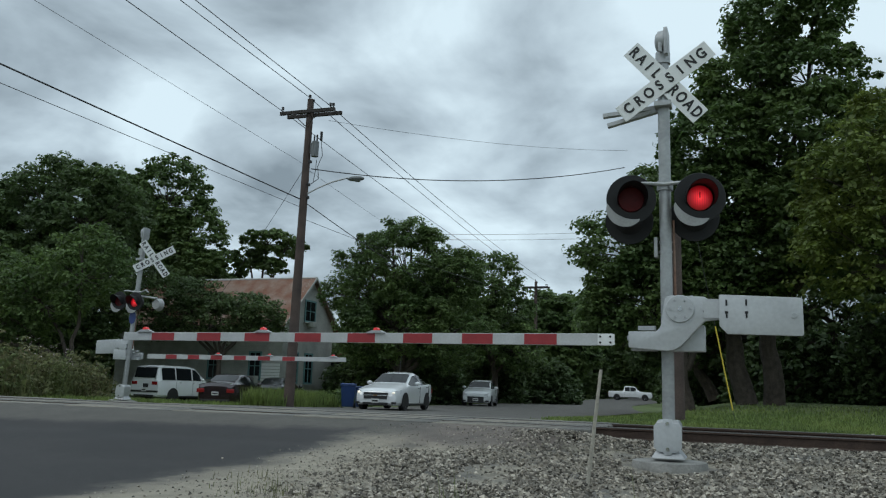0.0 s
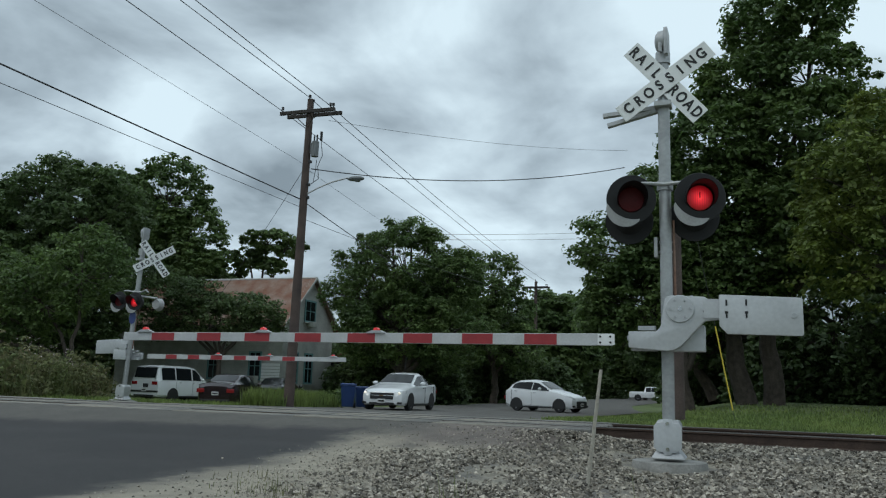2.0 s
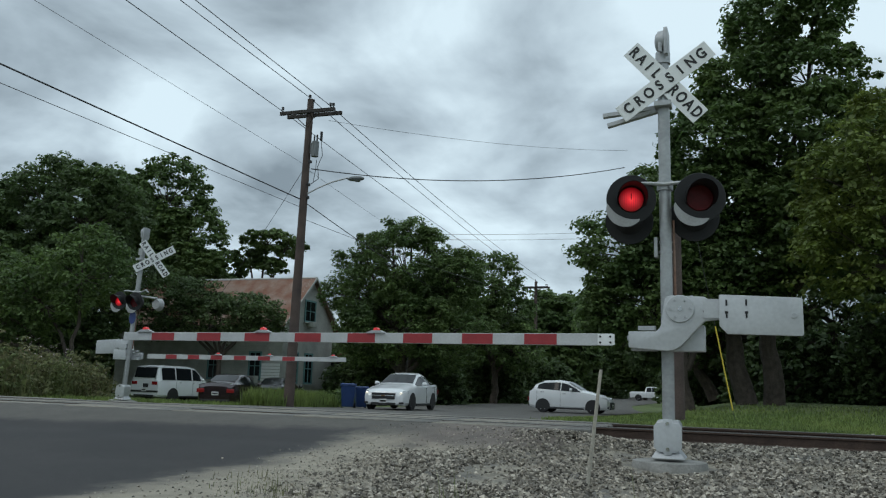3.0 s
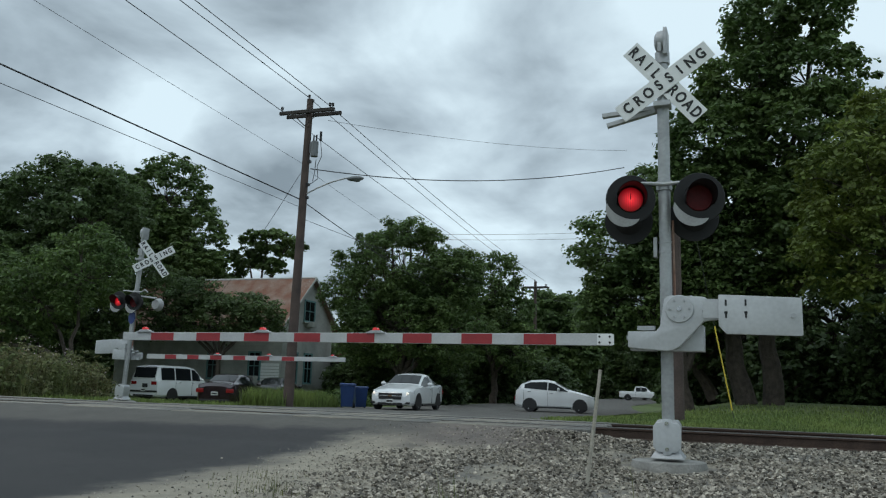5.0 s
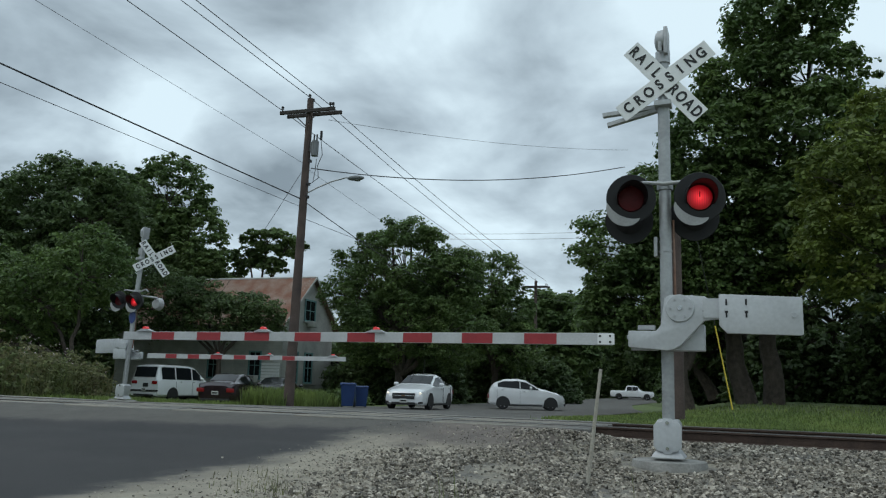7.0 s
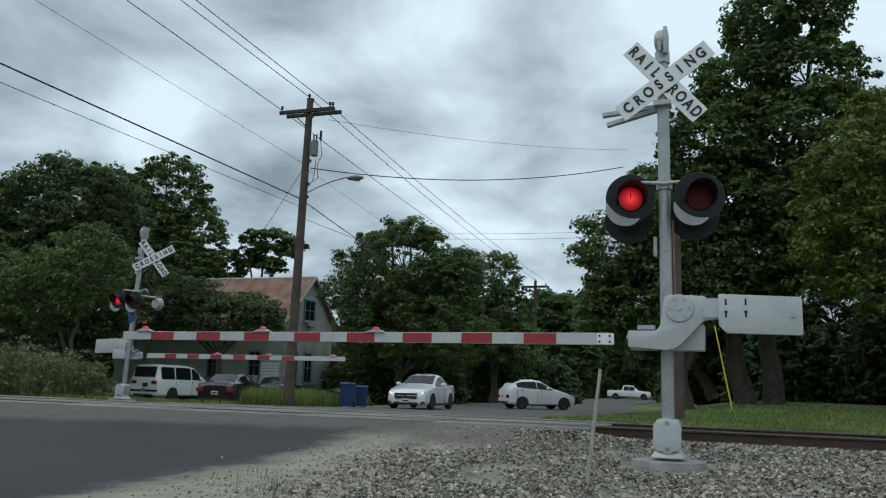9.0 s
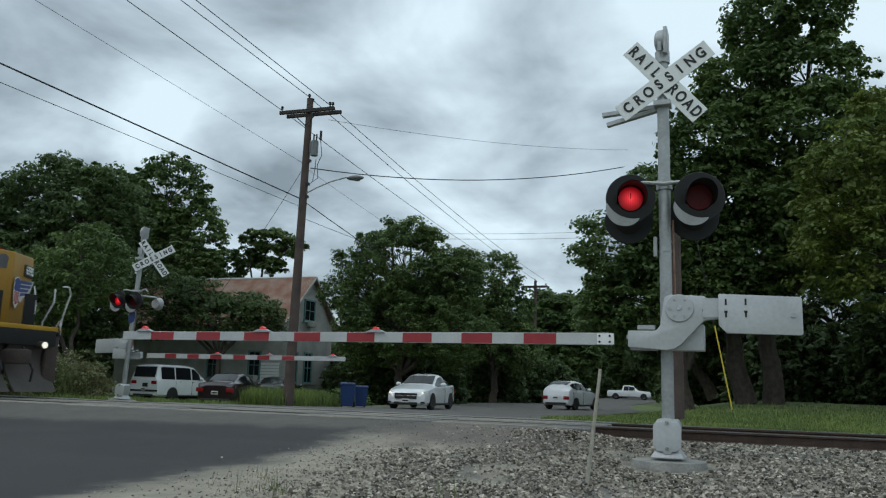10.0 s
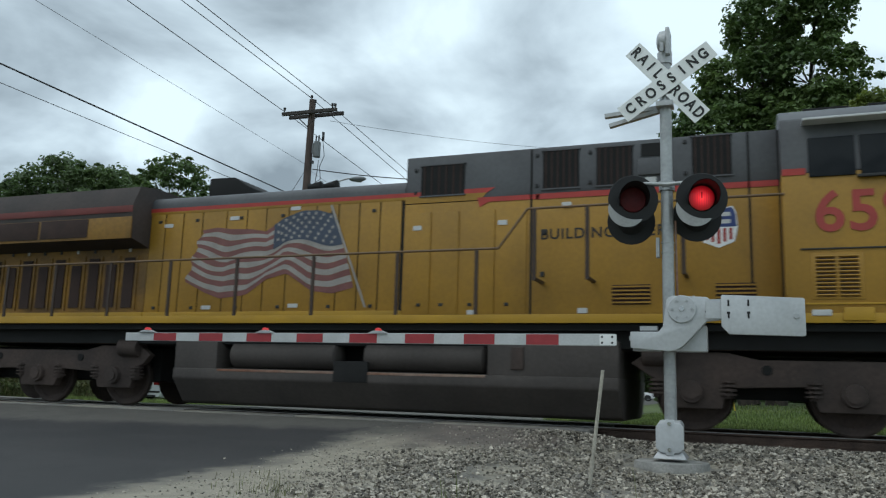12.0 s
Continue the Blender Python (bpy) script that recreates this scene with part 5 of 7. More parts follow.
    window(h, pose(0.04, 1.3, 1.0, 0, 0, 90), 0.95, 1.9)
    window(h, pose(0.04, 3.1, 1.0, 0, 0, 90), 0.95, 1.9)
    window(h, pose(0.04, 3.0, 5.0, 0, 0, 90), 1.3, 1.35)
    # window air conditioner and a pale board beside the door
    ac = part("air_conditioner", *boxed((0, -0.25, 0.22), (0.62, 0.5, 0.42), M_SIDING, 0.03), h, "window air conditioner", pose(-1.9, 0, 0.95))
    bm = B()
    for i in range(6):
        box(bm, (0, -0.505, 0.08 + i * 0.055), (0.52, 0.012, 0.02))
    part("grille", bm, M_TRIM, ac)
    part("air_conditioner", *boxed((0, -0.22, 0.2), (0.6, 0.45, 0.38), M_SIDING, 0.03), h, "window air conditioner", pose(0.04, 3.0, 4.6, 0, 0, 90))
    bm = B()
    for i in range(7):
        box(bm, (0, -0.05, i * 0.19), (1.3, 0.05, 0.16))
    part("shutter_board", bm, M_SIGN, h, "pale boarded-up opening", pose(-0.75, -0.01, 0.95))
    return h


def boxed(c, s, material, soft=0.0):
    bm = B()
    box(bm, c, s)
    if soft:
        soften(bm, soft, 2)
    return bm, material


house()
shed = thing("shed", pose(-24.5, 52.5, 0), "dim brown shed in the trees' shade", "shed")
bm = B()
for x in (-3.1, 3.1):
    box(bm, (x, 0, 1.3), (0.14, 5, 2.6))
box(bm, (0, 2.45, 1.3), (6.2, 0.14, 2.6))
box(bm, (-1.6, -2.45, 1.3), (3.0, 0.14, 2.6))
part("wall", bm, M_ARMWOOD, shed)
bm = B()
slab(bm, [(-3.6, 2.5), (3.6, 2.5), (0, 3.9)], 5.8, pose(0, -2.9, 0))
part("roof", bm, M_RUST, shed)
back_house = thing("house", pose(4.2, 52, 0), "pale wooden house half hidden behind the lawn trees", "house")
part("wall", *boxed((0, 2, 1.6), (6, 4, 3.2), M_SIDING), back_house)
bm = B()
slab(bm, [(-3.4, 3.1), (3.4, 3.1), (0, 4.8)], 5, pose(0, -0.5, 0))
part("roof", bm, M_GALV, back_house)
part("window", *boxed((-1.4, -0.02, 1.7), (0.9, 0.06, 1.3), M_GLASS_D), back_house)
part("door", *boxed((0.8, -0.02, 1.05), (0.95, 0.06, 2.1), M_TEALTRIM), back_house)

fence = thing("wooden_fence", pose(-33.5, 29.5, 0), "grey weathered board fence behind the weeds", "fence")
bm = B()
slab(bm, [(-0.07, 0), (0.07, 0), (0.07, 1.86), (0.03, 1.92), (-0.03, 1.92), (-0.07, 1.86)], 0.02)
board_me = finish("board", bm, M_FENCE)
for i in range(72):
    part("board", board_me, M_FENCE, fence, m=pose(-8 + i * 0.15, random.uniform(-0.01, 0.01), 0.1 + random.uniform(-0.03, 0.03), 0, random.uniform(-1, 1), 0))
for z in (0.5, 1.5):
    part("fence_rail", *boxed((-2.6, 0.06, z), (11, 0.05, 0.09), M_FENCE), fence)


# ---- bin ----
def wheelie_bin(m, label):
    b = thing("wheeled_bin", m, label, "bin", "blue wheeled bins")
    bm = B()
    loft(bm, [[(a * w, c * d, z) for a, c in ((-1, -1), (1, -1), (1, 1), (-1, 1))] for w, d, z in ((0.24, 0.26, 0.06), (0.25, 0.28, 0.12), (0.31, 0.37, 0.95), (0.335, 0.395, 0.96), (0.335, 0.395, 1.02))])
    soften(bm, 0.02, 2)
    part("body", bm, M_BIN, b)
    bm = B()
    loft(bm, [[(a * w, c * d - 0.01, z) for a, c in ((-1, -1), (1, -1), (1, 1), (-1, 1))] for w, d, z in ((0.345, 0.41, 1.02), (0.345, 0.41, 1.05), (0.28, 0.33, 1.09))])
    soften(bm, 0.015, 2)
    part("lid", bm, M_BIN, b)
    for x in (-0.26, 0.26):
        bm = B()
        rod(bm, (x - 0.03, 0.3, 0.125), (x + 0.03, 0.3, 0.125), 0.125, n=18)
        part("wheel", bm, M_TYRE, b)
    bm = B()
    rod(bm, (-0.28, 0.43, 0.98), (0.28, 0.43, 0.98), 0.018, n=8)
    part("handle", bm, M_BIN, b)
    bm = B()
    slab(bm, [(-0.09, 0.62), (0.09, 0.62), (0.09, 0.78), (0, 0.83), (-0.09, 0.78)], 0.006, pose(0, -0.358, 0, -5, 0, 0))
    part("emblem", bm, M_WHITE, b, "small white emblem")
    return b


one_bin = wheelie_bin(pose(-15.36, 29.5, road_z(29.5), 0, 0, 24) @ Matrix.Diagonal((0.9, 0.9, 0.9, 1)), "blue plastic wheeled bin with a white emblem by the kerb")
copy_thing(one_bin, pose(-15.25, 30.45, road_z(30.45), 0, 0, 34) @ Matrix.Diagonal((0.9, 0.9, 0.9, 1)))


# ---- road vehicles ----
def wheel_on(parent, x, y, r, w):
    """A wheel whose axle lies along y; it turns about its own centre."""
    s = 1 if y > 0 else -1
    bm = B()
    n = 26
    ring = lambda rr, yy: [(rr * math.cos(i * 6.2832 / n), yy, rr * math.sin(i * 6.2832 / n)) for i in range(n)]
    loft(bm, [ring(r * 0.66, -w / 2 * 0.9), ring(r * 0.93, -w / 2), ring(r, -w * 0.36), ring(r, w * 0.36), ring(r * 0.93, w / 2), ring(r * 0.66, w / 2 * 0.9)])
    wh = part("wheel", bm, M_TYRE, parent, "", pose(x, y, r))
    bm = B()
    rod(bm, (0, s * w * 0.34, 0), (0, s * w * 0.40, 0), r * 0.66, n=n)
    for i in range(5):
        a = i * 1.2566
        p = Vector((math.cos(a), 0, math.sin(a)))
        box(bm, (0, 0, 0), (r * 0.58, 0.02, r * 0.16), Matrix.Translation(p * r * 0.33 + Vector((0, s * w * 0.44, 0))) @ Matrix.Rotation(-a, 4, "Y"))
    rod(bm, (0, s * w * 0.38, 0), (0, s * w * 0.47, 0), r * 0.14, n=12)
    part("rim", bm, M_RIM, wh)
    return wh


def vehicle(name, m, label, length, width, stations, wheels_x, wheel_r, paint, glass, screens, category="car", lamps=True, rails=False, front_lit=False, grille="wide", bed=None):
    """A road vehicle that faces -x. stations: (x, roof or bonnet height, belt height, half width at the belt, half width on top, sill height);
    glass: side panes (x0, x1); screens: slanted panes (x0, x1) across the body."""
    v = thing(name, m, label, category)
    st = np.array(stations, dtype=float)
    xs = st[:, 0]

    def at(x):
        return [float(np.interp(x, xs, st[:, i])) for i in range(1, 6)]

    def ring(x):
        top, belt, w, wt, sill = at(x)
        half = [(w * 0.90, sill), (w * 0.985, sill + 0.10), (w, (sill + belt) * 0.52), (w * 0.985, belt - 0.06), (w * 0.955, belt), (wt, max(top - 0.06, belt)), (wt * 0.86, max(top - 0.012, belt)), (wt * 0.45, max(top, belt) + 0.008)]
        return [(x, y, z) for y, z in half] + [(x, -y, z) for y, z in half[::-1]]
    grid = sorted(set(list(np.linspace(xs[0], xs[-1], 34)) + list(xs)))
    bm = B()
    loft(bm, [ring(x) for x in grid])
    body = part("body", bm, paint, v, smooth=0.5)
    # dark slabs on the uncut flanks paint in the shade of the wheel openings
    for wx in wheels_x:
        for s in (-1, 1):
            bm = B()
            w = at(wx)[2]
            o = [(wx + wheel_r * 1.14 * math.cos(a * math.pi / 14), wheel_r + wheel_r * 1.14 * math.sin(a * math.pi / 14)) for a in range(15)]
            o = [(wx + wheel_r * 1.14, at(wx)[4] - 0.02)] + o + [(wx - wheel_r * 1.14, at(wx)[4] - 0.02)]
            slab(bm, o, 0.02, pose(0, s * w * 1.004 - 0.01, 0))
            part("wheel_arch", bm, M_TRIM, body)
    # side panes
    for x0, x1 in glass:
        for s in (-1, 1):
            bm = B()
            lo, hi = [], []
            for i in range(25):
                x = x0 + (x1 - x0) * i / 24
                top, belt, w, wt, sill = at(x)
                a, b = Vector((x, s * (w * 0.955 + 0.016), belt + 0.01)), Vector((x, s * (wt + 0.016), max(top - 0.075, belt + 0.012)))
                lo.append(a.lerp(b, 0.03)), hi.append(a.lerp(b, 0.93))
            vs = [bm.verts.new(p) for p in lo], [bm.verts.new(p) for p in hi]
            for i in range(24):
                bm.faces.new((vs[0][i], vs[0][i + 1], vs[1][i + 1], vs[1][i]))
            part("side_window", bm, M_GLASS_D, body)
    for x0, x1 in screens:
        bm = B()
        rows = []
        for i in range(6):
            x = x0 + (x1 - x0) * i / 5
            top, belt, w, wt, sill = at(x)
            up = max(top, belt) + 0.022
            rows.append([bm.verts.new((x, wt * f, up - 0.02 * f * f)) for f in (-0.93, -0.5, 0, 0.5, 0.93)])
        for a, b in zip(rows, rows[1:]):
            for i in range(4):
                bm.faces.new((a[i], a[i + 1], b[i + 1], b[i]))
        part("windscreen" if x0 < 0 else "rear_window", bm, M_GLASS_D, body)
    made = [wheel_on(v, wx, s * (width / 2 - 0.10), wheel_r, 0.20) for wx in wheels_x for s in (-1, 1)]
    f, r = xs[0], xs[-1]
    # front: grille, lamps, bumper intake, plate
    if grille == "wide":
        for zc, hh, ww in ((0.62, 0.10, 0.95), (0.50, 0.13, 0.92)):
            part("grille", *boxed((f - 0.012 + (zc - 0.5) * 0.12, 0, zc), (0.05, ww, hh), M_TRIM, 0.015), body, "dark front grille")
        part("grille_bar", *boxed((f - 0.02, 0, 0.565), (0.05, 0.98, 0.03), M_CHROME, 0.008), body)
        part("emblem", *boxed((f - 0.05, 0, 0.565), (0.03, 0.16, 0.05), M_RAILYEL, 0.008), body, "small golden emblem")
    else:
        part("grille", *boxed((f - 0.008, 0, 0.42), (0.05, 0.95, 0.24), M_TRIM, 0.03), body, "dark front grille")
    part("bumper_intake", *boxed((f - 0.012, 0, 0.27), (0.05, width * 0.55, 0.09), M_TRIM, 0.02), body)
    part("number_plate", *boxed((f - 0.045, 0, 0.37), (0.012, 0.31, 0.15), M_PLATE, 0.004), body, "number plate with dark bar")
    part("plate_bar", *boxed((f - 0.052, 0, 0.37), (0.004, 0.24, 0.06), M_INK), body)
    for s in (-1, 1):
        bm = B()
        loft(bm, [[(f + 0.03 + a, s * (width / 2) * w_, z) for a, w_, z in ((0.0, 0.58, 0.60), (0.05, 0.80, 0.62), (0.10, 0.80, 0.74), (0.07, 0.58, 0.68))],
                  [(f + 0.10 + a, s * (width / 2) * w_, z) for a, w_, z in ((0.22, 0.90, 0.64), (0.30, 0.965, 0.66), (0.34, 0.955, 0.77), (0.22, 0.86, 0.76))]])
        hl = part("headlight", bm, M_HEADLAMP, body, "clear glass headlight")
        if front_lit:
            bm = B()
            ball(bm, (f + 0.045, s * width / 2 * 0.76, 0.67), (0.04, 0.05, 0.04))
            part("lit_bulb", bm, M_HEADLIT, hl, "lit headlight bulb")
        part("fog_lamp", *boxed((f + 0.05, s * width * 0.385, 0.30), (0.06, 0.2, 0.08), M_TRIM, 0.02), body)
        mx = screens[0][0] + 0.45 if screens else 0
        bm = B()
        ball(bm, (mx, s * (width / 2 + 0.10), at(mx)[1] + 0.09), (0.07, 0.12, 0.08), 12, 8)
        part("mirror", bm, paint, body, "door mirror")
        tl = B()
        zb = at(r)[1]
        box(tl, (r + 0.005, s * width * 0.36, max(zb - 0.12, 0.62)), (0.06, width * 0.18, 0.17))
        soften(tl, 0.02, 2)
        part("tail_light", tl, M_TAIL, body, "red tail light")
        for i, (x0, x1) in enumerate(glass[:2]):
            top, belt, w, wt, sill = at((x0 + x1) / 2)
            part("door_handle", *boxed(((x0 + x1) / 2 + 0.3, s * (w + 0.005), belt - 0.09), (0.16, 0.03, 0.025), M_TRIM if paint is not M_CARWHITE else M_CHROME, 0.008), body)
            bm = B()
            box(bm, (x1 + 0.02, s * (w * 0.995), (sill + belt) / 2 + 0.03), (0.008, 0.02, (belt - sill) * 0.8))
            part("door_seam", bm, M_TRIM, body)
        top, belt, w, wt, sill = at(0)
        part("sill_trim", *boxed((0.05, s * w * 0.97, sill + 0.03), (length * 0.42, 0.06, 0.07), M_TRIM, 0.015), body)
    part("rear_bumper_trim", *boxed((r + 0.01, 0, 0.33), (0.05, width * 0.7, 0.10), M_TRIM, 0.02), body)
    part("rear_plate", *boxed((r + 0.03, 0, 0.62), (0.012, 0.31, 0.15), M_PLATE, 0.004), body, "number plate with dark bar")
    part("rear_plate_bar", *boxed((r + 0.037, 0, 0.62), (0.004, 0.24, 0.06), M_INK), body)
    return v, made


# (x, top, belt, half width, half width on top, sill)
SEDAN = [(-2.28, 0.60, 0.55, 0.62, 0.50, 0.28), (-2.20, 0.72, 0.68, 0.78, 0.60, 0.22), (-1.9, 0.83, 0.78, 0.86, 0.68, 0.20), (-1.2, 0.96, 0.90, 0.90, 0.74, 0.19), (-0.85, 1.02, 0.94, 0.90, 0.72, 0.19),
         (0.0, 1.42, 0.95, 0.90, 0.60, 0.19), (0.45, 1.475, 0.97, 0.90, 0.59, 0.19), (0.95, 1.42, 0.99, 0.90, 0.57, 0.19), (1.75, 1.09, 1.03, 0.88, 0.62, 0.20), (2.15, 1.06, 1.0, 0.82, 0.60, 0.24), (2.30, 0.92, 0.86, 0.72, 0.55, 0.32)]
HATCH = [(-2.03, 0.58, 0.52, 0.55, 0.45, 0.26), (-1.93, 0.70, 0.64, 0.74, 0.58, 0.20), (-1.6, 0.84, 0.78, 0.83, 0.66, 0.19), (-1.05, 0.97, 0.92, 0.85, 0.70, 0.19), (-0.75, 1.03, 0.95, 0.85, 0.68, 0.19),
         (0.05, 1.43, 0.98, 0.85, 0.58, 0.19), (0.5, 1.495, 1.0, 0.85, 0.57, 0.19), (1.25, 1.46, 1.05, 0.84, 0.55, 0.20), (1.72, 1.30, 1.08, 0.82, 0.54, 0.22), (1.96, 1.0, 0.96, 0.77, 0.58, 0.27), (2.03, 0.72, 0.66, 0.68, 0.5, 0.33)]
HATCH = [(x * 0.93, *rest) for x, *rest in HATCH]
VAN = [(-2.35, 0.75, 0.70, 0.80, 0.66, 0.30), (-2.2, 0.95, 0.90, 0.92, 0.74, 0.26), (-1.5, 1.14, 1.08, 0.97, 0.80, 0.25), (-1.3, 1.2, 1.1, 0.97, 0.80, 0.25), (-0.45, 1.84, 1.12, 0.97, 0.78, 0.25), (0.1, 1.92, 1.12, 0.97, 0.78, 0.25),
       (1.9, 1.92, 1.12, 0.97, 0.78, 0.25), (2.25, 1.86, 1.12, 0.96, 0.77, 0.26), (2.4, 1.2, 1.1, 0.95, 0.78, 0.30)]
PICKUP = [(-2.8, 0.95, 0.90, 0.88, 0.75, 0.40), (-2.6, 1.10, 1.05, 0.97, 0.82, 0.34), (-1.5, 1.18, 1.12, 1.0, 0.84, 0.34), (-1.2, 1.22, 1.14, 1.0, 0.82, 0.34), (-0.6, 1.80, 1.16, 1.0, 0.70, 0.34), (0.0, 1.88, 1.16, 1.0, 0.68, 0.34),
          (0.75, 1.84, 1.16, 1.0, 0.68, 0.34), (0.95, 1.22, 1.17, 1.0, 0.86, 0.34), (2.7, 1.20, 1.17, 1.0, 0.9, 0.36), (2.85, 1.15, 1.1, 0.96, 0.88, 0.42)]
cruze, cruze_wheels = vehicle("sedan", pose(-14.75, 31.9, road_z(32), 0, 0, 90), "white four-door sedan with lit headlamps backing from the gate", 4.6, 1.80, SEDAN,
                              (-1.42, 1.27), 0.325, M_CARWHITE, ((-0.74, 0.32), (0.36, 1.50)), ((-0.78, -0.06), (1.02, 1.68)), front_lit=True)
bm = B()
rod(bm, (0.9, 0.2, 1.42), (1.15, 0.22, 2.15), 0.010, n=5)
part("aerial", bm, M_TRIM, cruze, "thin whip aerial")
yaris, yaris_wheels = vehicle("hatchback", pose(-15, 46, 0, 0, 0, 90), "small white hatchback turning round in the street", 3.80, 1.70, HATCH,
                              (-1.16, 1.17), 0.30, M_CARWHITE, ((-0.60, 0.32), (0.36, 1.44)), ((-0.63, -0.02), (1.19, 1.62)), grille="low")
van, _ = vehicle("minivan", pose(-30.0, 37.2, ground_z(-30, 37.2) + 0.03, 0, 0, 266), "boxy white minivan parked on the grass", 4.75, 1.95, VAN,
                 (-1.55, 1.30), 0.35, M_CARWHITE, ((-0.85, -0.2), (-0.1, 1.05), (1.13, 2.1)), ((-1.25, -0.5),))
part("tailgate_window", *boxed((0, 0, 0), (0.03, 1.46, 0.56), M_GLASS_D, 0.02), van, m=pose(2.355, 0, 1.53, 0, -13, 0))
part("lower_trim", *boxed((2.40, 0, 0.55), (0.06, 1.9, 0.10), M_TRIM, 0.02), van)
part("dark_plate", *boxed((2.42, 0.1, 0.85), (0.02, 0.36, 0.2), M_TRIM, 0.01), van, "dark number plate recess")
dark_car, _ = vehicle("sedan", pose(-22.3, 31.7, ground_z(-22.3, 31.7) + 0.02, 0, 0, 285), "dark maroon sedan parked on the verge", 4.75, 1.84, [(x * 1.03, a, b, c, d, e) for x, a, b, c, d, e in SEDAN],
                      (-1.45, 1.33), 0.33, M_CARDARK, ((-0.74, 0.32), (0.36, 1.50)), ((-0.78, -0.06), (1.02, 1.68)))
black_car, _ = vehicle("sedan", pose(-23.6, 37.6, ground_z(-23.6, 37.6) + 0.02, 0, 0, 284), "black sedan parked behind the pole", 4.7, 1.80, SEDAN,
                       (-1.42, 1.27), 0.325, M_CARBLACK, ((-0.74, 0.32), (0.36, 1.50)), ((-0.78, -0.06), (1.02, 1.68)))
pickup, pickup_wheels = vehicle("pickup_truck", pose(-16, 120, 0, 0, 0, 0), "distant silver pickup truck crossing the end of the street", 5.7, 2.0, PICKUP,
                                (-1.9, 1.75), 0.39, M_CARWHITE, ((-0.75, 0.0), (0.05, 0.7)), ((-1.1, -0.65),), category="pickup")


